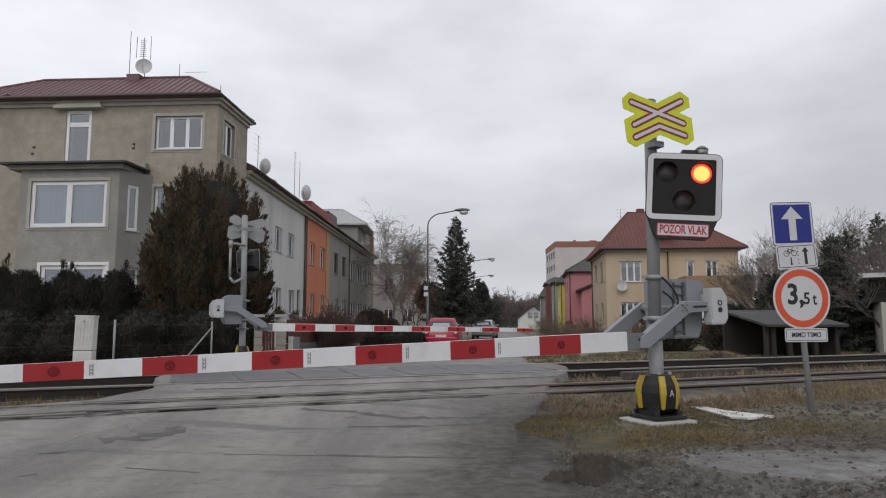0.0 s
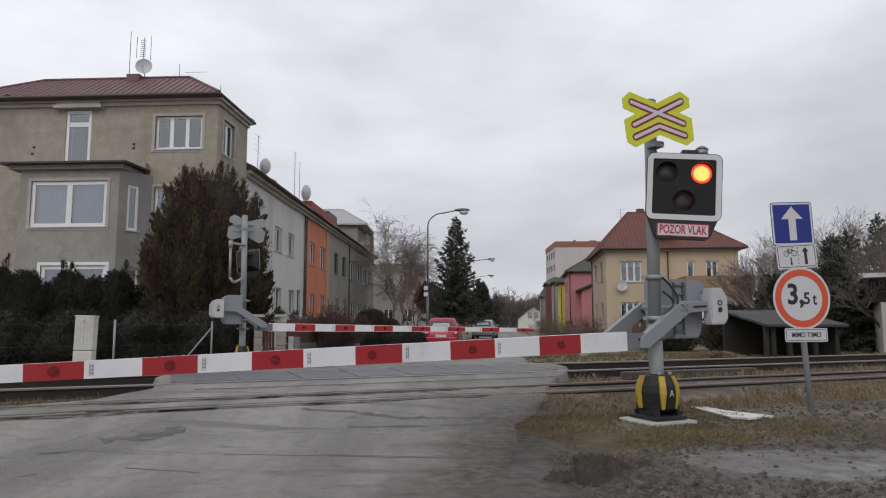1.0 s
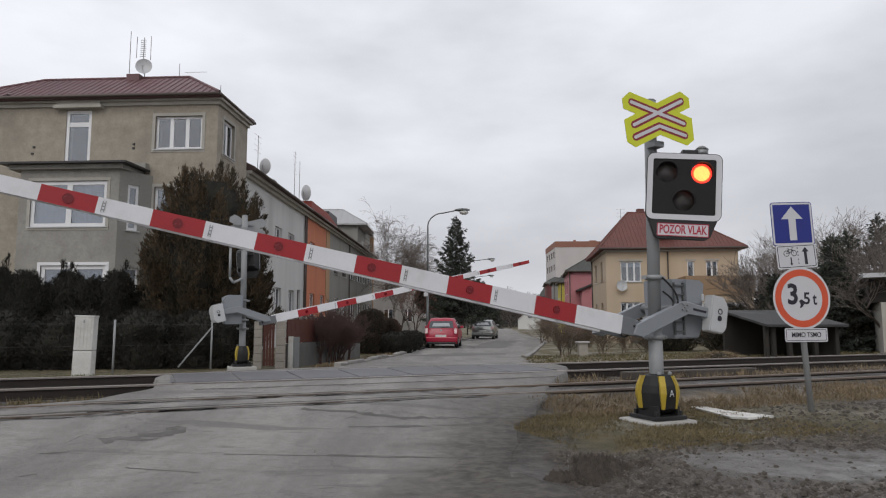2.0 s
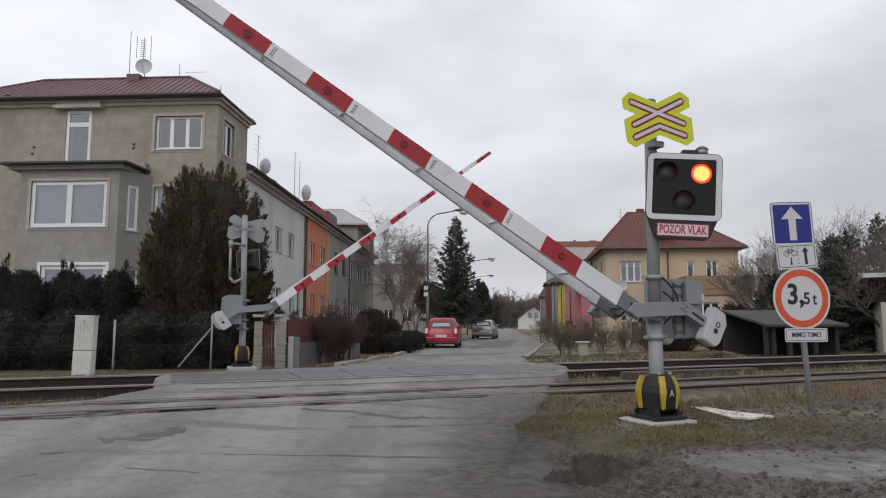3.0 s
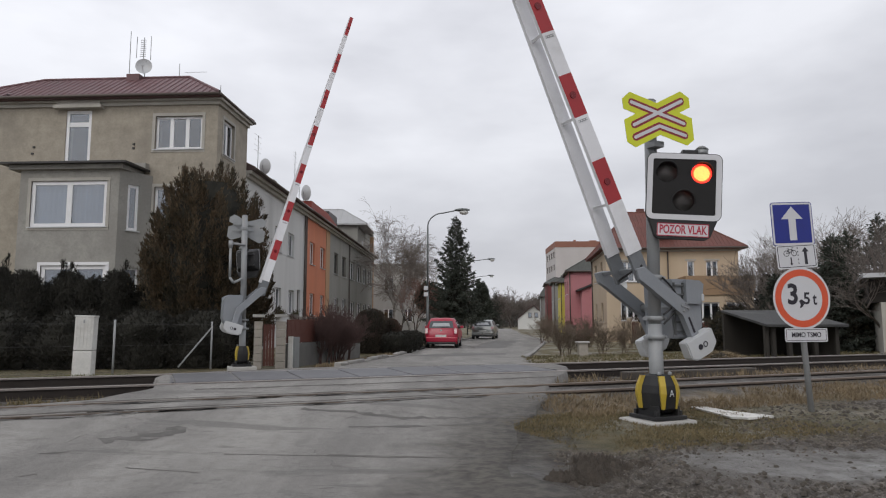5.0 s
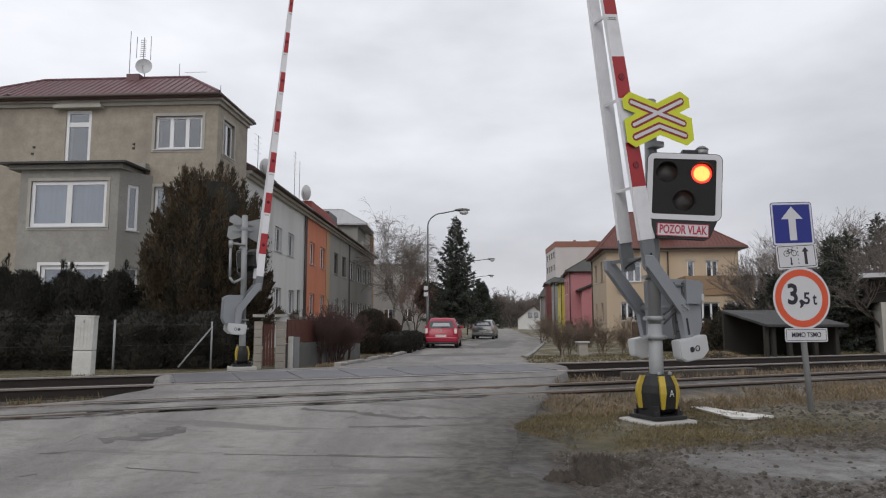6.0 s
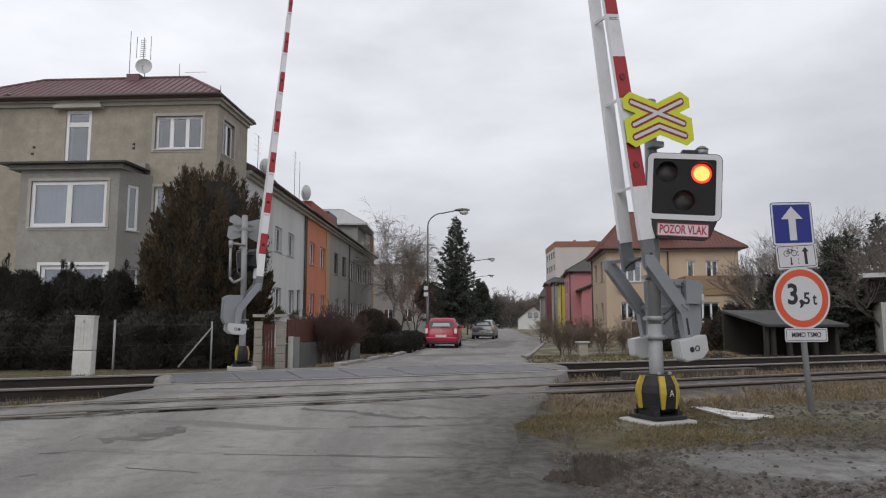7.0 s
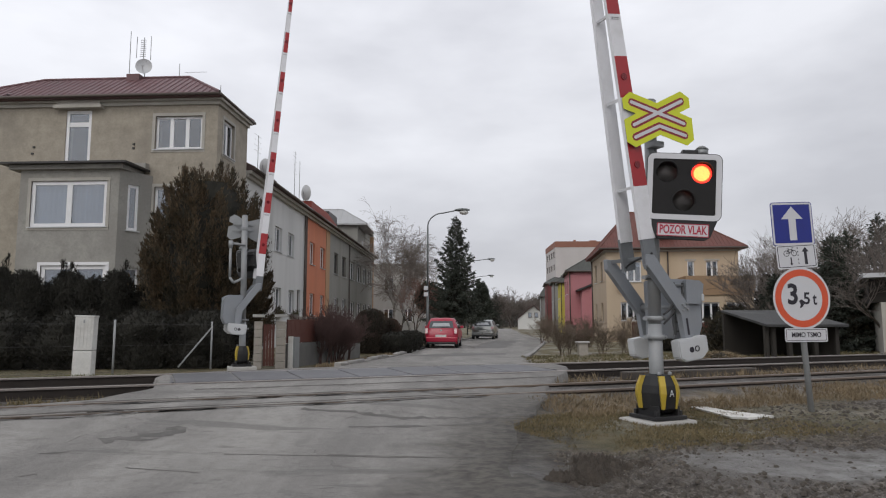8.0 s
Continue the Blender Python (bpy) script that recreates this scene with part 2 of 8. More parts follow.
ROAD_Z = [(5.0, 0.0), (6.6, 0.06), (7.5, 0.145), (8.6, 0.158), (10.2, 0.183), (11.95, 0.217), (13.5, 0.12), (15.5, 0.0), (24.0, -0.2)]
LAND_Z = [(5.0, -0.01), (7.1, 0.03), (7.6, 0.105), (8.5, 0.12), (9.3, 0.06), (10.3, 0.05), (11.85, 0.06), (12.8, 0.03), (14.5, -0.03), (24.0, -0.23)]
# the road: distance ahead, left edge, right edge
ROAD_X = [(-6, -16, 1.3), (3, -16, 0.6), (4.4, -15, 0.72), (5.7, -13, 0.5), (6.8, -10, 0.78), (7.4, -4.6, 0.95), (7.9, -4.0, 1.08), (9.2, -3.85, 1.38), (11, -4.5, 1.8),
          (12.4, -4.95, 2.3), (14.6, -4.4, 2.2), (15.6, -3.6, 2.1), (16.6, -2.55, 2.15), (23, -1.95, 2.72), (33, -1.0, 4.5), (43, 0.6, 6.35), (52, 2.0, 7.35),
          (60, 2.95, 7.75), (72, 4.6, 8.3), (95, 7.2, 10.2), (140, 11.0, 14.0)]


def road_z(x, y):
    return lerp_rows(ROAD_Z, across(x, y))[0] + 0.012 * noise.noise((x * 0.35, y * 0.35, 3)) + 0.004 * noise.noise((x * 1.7, y * 1.7, 9))


def smooth(v, a, b):
    t = min(1.0, max(0.0, (v - a) / (b - a)))
    return t * t * (3 - 2 * t)


def packed(x, y):
    """1 on the trodden pale part of the lay-by, 0 on the churned earth round it."""
    wob = 0.28 * noise.noise((x * 1.3, y * 1.3, 21)) + 0.16 * noise.noise((x * 4, y * 4, 22))
    return smooth(x + wob, 1.75, 2.1) * smooth(y + wob, 4.55, 4.85) * (1 - smooth(y + wob - 0.12 * max(0.0, x - 2.5), 5.55, 5.85))


def churned(x, y):
    """How broken the earth is: rough in the lay-by and along the turf's edge, nothing on turf and road."""
    s = TX * x + TY * y
    wob = 0.5 * noise.noise((x * 0.9, y * 0.9, 31)) + 0.2 * noise.noise((x * 3, y * 3, 32))
    turf = smooth(across(x, y) + wob * 0.5, 4.55, 4.95) * (1 - smooth(s + wob, 5.2, 6.2))
    away = smooth(x, 0.75, 1.05) * (1 - smooth(across(x, y) + wob * 0.4, 5.7, 6.5)) * smooth(y, 2.0, 3.0)
    return max(0.0, away * (1 - turf) * (1 - 0.88 * packed(x, y)))


def land_z(x, y):
    c = across(x, y)
    z = lerp_rows(LAND_Z, c)[0] + 0.02 * noise.noise((x * 0.5, y * 0.5, 0))
    a, b = lerp_rows(ROAD_X, y)
    if a + 0.3 < x < b - 0.25:
        z -= 0.12
    if b - 0.25 <= x < b + 0.5 and y < 9:
        z += 0.016
    if x > 0.6 and 2 < y < 12 and x < 12:
        k = churned(x, y)
        if k > 0.01:
            lump = noise.noise((x * 3.2, y * 3.2, 1)) * 0.03 + max(0.0, noise.noise((x * 7, y * 7, 2))) * 0.05 + max(0.0, noise.noise((x * 15, y * 15, 6))) * 0.05 + noise.noise((x * 28, y * 28, 3)) * 0.02
            z += k * lump
    near = max(0.0, 1 - abs(c - 4) / 3.2)
    return z + near * 0.03 * noise.noise((x * 1.2, y * 1.2, 5))


def surface(name, material, xs_of_row, ys, zf, mask=None):
    bm = bmesh.new()
    lay = bm.verts.layers.float.new("packed_earth") if mask else None
    prev = None
    for y in ys:
        row = [bm.verts.new((x, y, zf(x, y))) for x in xs_of_row(y)]
        if mask:
            for v in row:
                v[lay] = mask(v.co.x, v.co.y)
        if prev:
            for i in range(len(row) - 1):
                f = bm.faces.new((prev[i], prev[i + 1], row[i + 1], row[i]))
                f.smooth = True
        prev = row
    return part(name, bm, material, None, "", False)


def ground_material(name, road):
    m = bpy.data.materials.new(name)
    m.use_nodes = True
    n, l = m.node_tree.nodes, m.node_tree.links
    b = n["Principled BSDF"]
    pos = n.new("ShaderNodeTexCoord").outputs["Object"]

    def nz(sc, det=5, rough=0.6, vec=None, dist=0.0):
        t = n.new("ShaderNodeTexNoise")
        t.inputs["Scale"].default_value, t.inputs["Detail"].default_value, t.inputs["Roughness"].default_value = sc, det, rough
        t.inputs["Distortion"].default_value = dist
        l.new(vec or pos, t.inputs["Vector"])
        return t.outputs["Fac"]

    def rng(v, a, c, lo=0.0, hi=1.0):
        t = n.new("ShaderNodeMapRange")
        t.interpolation_type = "SMOOTHSTEP"
        for k, x in zip(("From Min", "From Max", "To Min", "To Max"), (a, c, lo, hi)):
            t.inputs[k].default_value = x
        l.new(v, t.inputs["Value"])
        return t.outputs["Result"]

    def mix(f, c1, c2):
        t = n.new("ShaderNodeMixRGB")
        for s, v in (("Fac", f), ("Color1", c1), ("Color2", c2)):
            if isinstance(v, tuple):
                t.inputs[s].default_value = (*v, 1)
            elif isinstance(v, float):
                t.inputs[s].default_value = v
            else:
                l.new(v, t.inputs[s])
        return t.outputs["Color"]

    def math2(op, a, c):
        t = n.new("ShaderNodeMath")
        t.operation = op
        for i, v in enumerate((a, c)):
            if isinstance(v, (int, float)):
                t.inputs[i].default_value = v
            else:
                l.new(v, t.inputs[i])
        return t.outputs[0]

    def dot(vx, vy):
        t = n.new("ShaderNodeVectorMath")
        t.operation = "DOT_PRODUCT"
        t.inputs[1].default_value = (vx, vy, 0)
        l.new(pos, t.inputs[0])
        return t.outputs["Value"]

    fine, grit = nz(55, 4, 0.7), nz(160, 2)
    if road:
        # worn grey asphalt: wheel tracks, older darker patches, cracks, fine stone
        st = n.new("ShaderNodeMapping")
        st.inputs["Rotation"].default_value = (0, 0, radians(-4))
        st.inputs["Scale"].default_value = (1.3, 0.22, 1)
        l.new(pos, st.inputs["Vector"])
        wear = nz(1.1, 5, 0.6, st.outputs["Vector"])
        col = mix(rng(wear, 0.3, 0.7), (0.145, 0.136, 0.125), (0.32, 0.307, 0.285))
        st2 = n.new("ShaderNodeMapping")
        st2.inputs["Rotation"].default_value = (0, 0, -SKEW)
        st2.inputs["Scale"].default_value = (0.5, 2.2, 1)
        l.new(pos, st2.inputs["Vector"])
        patch = rng(nz(0.8, 6, 0.65, st2.outputs["Vector"], 0.4), 0.56, 0.62)
        col = mix(math2("MULTIPLY", patch, 0.6), col, (0.085, 0.08, 0.075))
        col = mix(math2("MULTIPLY", rng(nz(7, 6, 0.75), 0.42, 0.7), 0.5), col, (0.12, 0.113, 0.105))
        col = mix(math2("MULTIPLY", rng(nz(3.1, 6, 0.75, st2.outputs["Vector"]), 0.6, 0.66), 0.6), col, (0.06, 0.056, 0.05))
        v = n.new("ShaderNodeTexVoronoi")
        v.feature = "DISTANCE_TO_EDGE"
        v.inputs["Scale"].default_value = 0.55
        warp = n.new("ShaderNodeVectorMath")
        warp.operation = "ADD"
        wn3 = n.new("ShaderNodeTexNoise")
        wn3.inputs["Scale"].default_value = 1.5
        wn3.inputs["Detail"].default_value = 5
        l.new(pos, wn3.inputs["Vector"])
        l.new(pos, warp.inputs[0])
        l.new(wn3.outputs["Color"], warp.inputs[1])
        l.new(warp.outputs["Vector"], v.inputs["Vector"])
        crack = math2("MULTIPLY", rng(v.outputs["Distance"], 0.002, 0.012, 1.0, 0.0), rng(nz(0.5), 0.44, 0.54))
        col = mix(math2("MULTIPLY", crack, 0.22), col, (0.06, 0.047, 0.043))
        col = mix(math2("MULTIPLY", rng(fine, 0.35, 0.7), 0.35), col, (0.34, 0.33, 0.31))
        col = mix(math2("MULTIPLY", rng(grit, 0.5, 0.66), 0.62), col, (0.06, 0.056, 0.052))
        # the dusty pale shoulder at the right, tinted by mud
        side = rng(math2("ADD", dot(1, -0.14), math2("MULTIPLY", nz(1.6, 6, 0.7), 1.3)), -0.75, 0.35)
        near_ = rng(dot(-TY, TX), 6.0, 9.0, 1.0, 0.25)
        col = mix(math2("MULTIPLY", math2("MULTIPLY", side, near_), 0.95), col, mix(rng(nz(9, 5, 0.7), 0.35, 0.65), (0.04, 0.035, 0.03), (0.105, 0.095, 0.08)))
        l.new(col, b.inputs["Base Color"])
        l.new(rng(wear, 0.3, 0.7, 0.72, 0.9), b.inputs["Roughness"])
        h = math2("ADD", math2("MULTIPLY", fine, 0.6), math2("SUBTRACT", math2("MULTIPLY", grit, 0.4), math2("MULTIPLY", crack, 0.8)))
        dist = 0.012
    else:
        c = dot(-TY, TX)
        big = nz(0.45, 6, 0.65)
        wob = math2("ADD", c, math2("MULTIPLY", math2("SUBTRACT", nz(0.7, 5, 0.7), 0.5), 2.2))
        soil = mix(rng(nz(2.2, 6, 0.7), 0.35, 0.65), (0.04, 0.032, 0.025), (0.13, 0.11, 0.09))
        turf = mix(rng(nz(3.2, 6, 0.7), 0.3, 0.7), (0.075, 0.07, 0.03), (0.17, 0.135, 0.075))
        dry = mix(rng(nz(5, 5, 0.7), 0.3, 0.7), (0.12, 0.092, 0.055), (0.24, 0.187, 0.112))
        ballast = mix(rng(nz(18, 4, 0.8), 0.3, 0.7), (0.035, 0.03, 0.025), (0.11, 0.096, 0.082))
        # muddy lay-by, then turf, then dry grass, then track bed, then verge again
        pk = n.new("ShaderNodeAttribute")
        pk.attribute_name = "packed_earth"
        crust = mix(rng(nz(5, 6, 0.75), 0.32, 0.62), (0.12, 0.112, 0.1), (0.3, 0.293, 0.28))
        crust = mix(math2("MULTIPLY", rng(nz(1.7, 5, 0.7, None, 0.8), 0.55, 0.68), 0.7), crust, (0.42, 0.42, 0.42))
        crust = mix(math2("MULTIPLY", rng(nz(11, 6, 0.8, None, 0.6), 0.56, 0.64), 0.75), crust, (0.07, 0.062, 0.053))
        soil = mix(rng(nz(14, 6, 0.85), 0.45, 0.62), soil, (0.23, 0.205, 0.178))
        soil = mix(rng(nz(38, 3, 0.7), 0.56, 0.66), soil, (0.03, 0.025, 0.02))
        lay = mix(math2("MULTIPLY", pk.outputs["Fac"], rng(nz(3.5, 5, 0.7), 0.2, 0.5, 0.55, 1.0)), soil, crust)
        edge = rng(math2("ABSOLUTE", math2("SUBTRACT", wob, 4.2), 0.0), 0.3, 1.0, 1.0, 0.0)
        lay = mix(math2("MULTIPLY", edge, 0.3), lay, mix(rng(nz(6, 5, 0.7), 0.35, 0.65), (0.028, 0.022, 0.017), (0.085, 0.07, 0.055)))
        col = mix(rng(wob, 4.3, 4.9), lay, turf)
        col = mix(rng(wob, 6.2, 6.9), col, dry)
        col = mix(rng(wob, 7.1, 7.7), col, ballast)
        col = mix(rng(wob, 13.0, 14.2), col, turf)
        # dirt thrown up beside the road
        rut = rng(math2("ADD", dot(1, -0.14), math2("MULTIPLY", nz(1.6, 6, 0.7), 1.3)), 0.55, 1.25, 1.0, 0.0)
        rut = math2("MULTIPLY", rut, rng(c, 7.0, 8.5, 1.0, 0.0))
        col = mix(math2("MULTIPLY", rut, rng(dot(1, 0), -2.0, -0.5)), col, mix(rng(nz(9, 5, 0.7), 0.35, 0.65), (0.04, 0.035, 0.03), (0.105, 0.095, 0.08)))
        # bare mud eats into the turf away from the mast
        mudx = rng(math2("ADD", math2("MULTIPLY", dot(TX, TY), 1.0), math2("MULTIPLY", big, 2.0)), 8.0, 9.6)
        keep = rng(c, 6.0, 6.8, 1.0, 0.0)
        col = mix(math2("MULTIPLY", mudx, keep), col, lay)
        l.new(col, b.inputs["Base Color"])
        wet = rng(nz(0.6, 4), 0.42, 0.6, 0.92, 0.42)
        l.new(wet, b.inputs["Roughness"])
        h = math2("ADD", math2("MULTIPLY", nz(9, 5, 0.7), 1.4), fine)
        dist = 0.04
    bp = n.new("ShaderNodeBump")
    bp.inputs["Strength"].default_value = 0.9
    bp.inputs["Distance"].default_value = dist
    l.new(h, bp.inputs["Height"])
    l.new(bp.outputs["Normal"], b.inputs["Normal"])
    return m


def steps(*spans):
    out = [spans[0][0]]
    for a, b, d in spans:
        k = max(1, round((b - a) / d))
        out += [a + (b - a) * (i + 1) / k for i in range(k)]
    return out


LAND_YS = steps((-60, -6, 6), (-6, 2, 0.5), (2, 3.6, 0.13), (3.6, 7.6, 0.032), (7.6, 16, 0.12), (16, 30, 0.5), (30, 80, 2), (80, 200, 10), (200, 2400, 200))
LAND_XS = steps((-2000, -200, 200), (-200, -30, 10), (-30, -10, 1), (-10, -1, 0.4), (-1, 0.6, 0.13), (0.6, 4.6, 0.032), (4.6, 6.6, 0.06), (6.6, 9, 0.13), (9, 16, 0.5), (16, 40, 2), (40, 200, 10), (200, 2000, 200))
ground = surface("ground", ground_material("rough_ground", False), lambda y: LAND_XS, LAND_YS, land_z, packed)
tagged(ground, "muddy verge with patchy turf and dry grass", "ground", kind="structure")


def road_row(y):
    a, b = lerp_rows(ROAD_X, y)
    b += 0.16 * noise.noise((y * 1.1, 0, 4)) + 0.05 * noise.noise((y * 5, 0, 4))
    a += 0.12 * noise.noise((y * 1.3, 7, 4))
    k = 48
    return [a - 0.03] + [a + (b - a) * i / k for i in range(k + 1)] + [b + 0.03]


def road_surface_z(x, y):
    z = road_z(x, y)
    c = across(x, y)
    z += 0.008
    for r in (N1, N2):                      # flangeways and broken edges along the near rails
        if r + 0.035 < c < r + 0.13:
            z -= 0.03
        if r - 0.2 < c < r - 0.04:
            z -= 0.018 + 0.02 * noise.noise((x * 1.3, y * 1.3, 2))
    row_end = x < road_row(y)[1] - 0.001 or x > road_row(y)[-2] + 0.001
    return z - (0.14 if row_end else 0.0)


ROAD_YS = steps((-6, 3, 0.5), (3, 16, 0.075), (16, 30, 0.3), (30, 140, 1.5))
road = surface("road", ground_material("worn_asphalt", True), road_row, ROAD_YS, road_surface_z)
tagged(road, "worn patched grey asphalt road over the crossing", "road", kind="structure")


# ---------------------------------------------------------------- tracks
def rail(c, top, height, s0, s1, head, label, top_mat=None):
    m = Matrix.Translation((*along(0, c), top)) @ Matrix.Rotation(SKEW, 4, "Z")
    th = thing("rail", m, label, "rail", "rails of the crossing")
    bm = bmesh.new()
    box(bm, s0, s1, -head / 2 - 0.002, head / 2 + 0.002, -0.032, 0.0)
    bmesh.ops.bevel(bm, geom=bm.edges[:], offset=0.006, segments=1, affect="EDGES")
    part("rail_head", bm, top_mat or RAILTOP, th, "worn bright rail head")
    bm = bmesh.new()
    box(bm, s0, s1, -0.012, 0.012, -height + 0.02, -0.03)
    box(bm, s0, s1, -head, head, -height, -height + 0.022)
    part("rail_web", bm, RAILWEB, th)
    return th


rail(N1, 0.158, 0.13, -30, 60, 0.055, "low rusty narrow-gauge rail sunk in the asphalt", NARROWTOP)
rail(N2, 0.172, 0.13, -30, 60, 0.055, "low rusty narrow-gauge rail sunk in the asphalt", NARROWTOP)
rail(F1, 0.205, 0.16, -40, 90, 0.07, "rusty standard-gauge rail with a dark web")
rail(F2, 0.235, 0.16, -40, 90, 0.07, "rusty standard-gauge rail with a dark web")

sl_bm = bmesh.new()
bevelled_box(sl_bm, -0.11, 0.11, -1.25, 1.25, -0.1, 0.0, 0.012)
first = part("sleeper", sl_bm, SLEEPER)
tagged(first, "dark weathered timber railway sleeper", "sleeper", "sleepers under the rails")
SLEEPERS = [s * 0.65 for s in range(-40, -7)] + [s * 0.65 for s in range(12, 70)]
for i, s in enumerate(SLEEPERS):
    x, y = along(s, (F1 + F2) / 2)
    m = Matrix.Translation((x, y, 0.065)) @ Matrix.Rotation(SKEW + random.uniform(-0.02, 0.02), 4, "Z")
    if i:
        copy_thing(first, m)
    else:
        first.matrix_basis = m

# rubber crossing panels between the far rails, each its own slab with joints
deck = thing("crossing_deck", Matrix.Translation((*along(0, (F1 + F2) / 2), 0.22)) @ Matrix.Rotation(SKEW, 4, "Z"),
             "dark grey rubber panels laid between the rails", "crossing deck", kind="structure")
PANEL = mat("grey_rubber_panel", (0.1, 0.1, 0.108), 0.6, 0, 0.2, 2, 60, 0.1, (0.2, 0.195, 0.19), 0.5, 1.5, piece=0.4)
pb = bmesh.new()
bevelled_box(pb, 0.012, 0.888, -0.7, 0.7, -0.09, 0.0, 0.014)
pb.transform(Matrix.Shear("XZ", 4, (0.0, 0.0)) @ Matrix.Rotation(radians(1.2), 4, "X"))
p0 = part("panel", pb, PANEL, deck)
p0.location = (0.45, 0, 0)
for k in range(0, 7):
    if k == 0:
        p0.location = (0.4, 0, 0.004)
        continue
    o = new("panel", p0.data)
    o.parent = deck
    o.location = (0.4 + k * 0.9, 0, 0.004 + random.uniform(-0.004, 0.004))
# the panels' steel end ramps
for sgn, s in ((-1, 0.39), (1, 6.71)):
    bm = bmesh.new()
    vs = [(0, -0.7, 0.0), (0, 0.7, 0.0), (sgn * 0.25, 0.7, -0.11), (sgn * 0.25, -0.7, -0.11)]
    top = [bm.verts.new(v) for v in vs]
    bot = [bm.verts.new((v[0], v[1], v[2] - 0.02)) for v in vs]
    bm.faces.new(top)
    bm.faces.new(bot[::-1])
    for i in range(4):
        bm.faces.new((top[i], bot[i], bot[(i + 1) % 4], top[(i + 1) % 4]))
    o = part("end_ramp", bm, PANEL, deck, "bent steel deflector at the end of the deck")
    o.location = (s, 0, 0.0)


# ---------------------------------------------------------------- level crossing barriers
def barrier(m, pivot, edges, spots, group_label, hx, foot=1.0, drop=-0.334):
    th = thing("crossing_barrier", m, group_label, "barrier", "barriers of the crossing")
    px_, pz = pivot
    HX, BY = hx, 0.204      # the housing stands off the mast; the boom plane behind the crossbuck
    # mast and its collars
    bm = bmesh.new()
    tube(bm, (0, 0, 0.1), (0, 0, 1.0), 0.076, 0.074, 20)
    tube(bm, (0, 0, 1.0), (0.03, 0, 3.47), 0.068, 0.066, 20)
    tube(bm, (0.03, 0, 3.47), (0.03, 0, 3.49), 0.07, 0.05, 20)
    part("mast", bm, STEEL, th, "galvanised round mast")
    for z in (0.86, 1.5, 1.06):
        bm = bmesh.new()
        tube(bm, (0, 0, z - 0.025), (0, 0, z + 0.025), 0.094, 0.094, 20)
        box(bm, -0.13, 0.13, -0.03, 0.03, z - 0.02, z + 0.02)
        for sx in (-0.11, 0.11):
            tube(bm, (sx, -0.055, z), (sx, 0.05, z), 0.012, 0.012, 6)
        part("collar", bm, STEEL, th)
    # foot: plinth, flange, shroud with striped corners
    bm = bmesh.new()
    bevelled_box(bm, -0.31, 0.29, -0.27, 0.27, -0.22, 0.006, 0.02)
    part("plinth", bm, CONCRETE, th, "low concrete plinth")
    bm = bmesh.new()
    bevelled_box(bm, -0.21, 0.21, -0.21, 0.21, 0.012, 0.05, 0.006)
    for sx in (-1, 1):
        for sy in (-1, 1):
            tube(bm, (sx * 0.16, sy * 0.16, 0.04), (sx * 0.16, sy * 0.16, 0.1), 0.022, 0.022, 6)
            box(bm, sx * 0.13 - 0.012, sx * 0.13 + 0.012, min(0, sy * 0.17), max(0, sy * 0.17), 0.05, 0.15)
    part("foot_flange", bm, BLACK, th)
    bm = bmesh.new()
    prof = [(z, r * foot) for z, r in ((0.08, 0.13), (0.12, 0.185), (0.28, 0.21), (0.36, 0.2), (0.46, 0.16), (0.475, 0.09))]
    rings = []
    for z, r in prof:
        rings.append([bm.verts.new((1.06 * r * k * math.cos(radians(d)), 1.06 * r * k * math.sin(radians(d)), z)) for d, k in ((-157, 0.74), (-128, 0.8), (-115, 1.0), (-55, 1.0), (-15, 0.85), (24, 1.0), (90, 0.8), (157, 1.0))])
    for a, b in zip(rings, rings[1:]):
        for i in range(8):
            bm.faces.new((a[i], a[(i + 1) % 8], b[(i + 1) % 8], b[i]))
    bm.faces.new(rings[-1])
    bm.faces.new(rings[0][::-1])
    shroud = part("foot_shroud", bm, BLACK, th, "black plastic shroud with yellow stripes")
    for deg in (-114.5, -55.5, 162.0, 24.2):
        a = math.radians(deg)
        bm = bmesh.new()
        strip = []
        for z, r in prof[1:5]:
            rr = r * 1.1
            d = Vector((math.cos(a), math.sin(a), 0))
            t = Vector((-d.y, d.x, 0)) * (0.03 if z > 0.15 else 0.017)
            strip.append((bm.verts.new(d * rr + t + Vector((0, 0, z))), bm.verts.new(d * rr - t + Vector((0, 0, z))),
                          bm.verts.new(d * (rr - 0.045) + t + Vector((0, 0, z))), bm.verts.new(d * (rr - 0.045) - t + Vector((0, 0, z)))))
        for a1, b1 in zip(strip, strip[1:]):
            bm.faces.new((a1[0], a1[1], b1[1], b1[0]))
            bm.faces.new((a1[2], a1[0], b1[0], b1[2]))
            bm.faces.new((a1[1], a1[3], b1[3], b1[1]))
        part("stripe", bm, YELLOW, shroud, "yellow corner stripe")
    text_part("letter", "A", 0.1, Matrix.Rotation(radians(5), 4, "Z") @ Matrix.Translation((0.0, -0.203, 0.28)), LIGHTGREY, shroud)
    for sx in (-0.05, 0.09):
        bm = bmesh.new()
        bmesh.ops.create_uvsphere(bm, u_segments=10, v_segments=6, radius=0.022, matrix=Matrix.Translation((sx, -0.1, 0.48)))
        part("bolt", bm, STEEL, shroud)
    # drive housing behind the mast, with its ribbed side and sloped lid
    bm = bmesh.new()
    prism(bm, [(HX + 0.0, pz - 0.34), (HX + 0.36, pz - 0.34), (HX + 0.42, pz - 0.2), (HX + 0.4, pz + 0.22), (HX + 0.32, pz + 0.31), (HX - 0.02, pz + 0.31)], -0.02, 0.44)
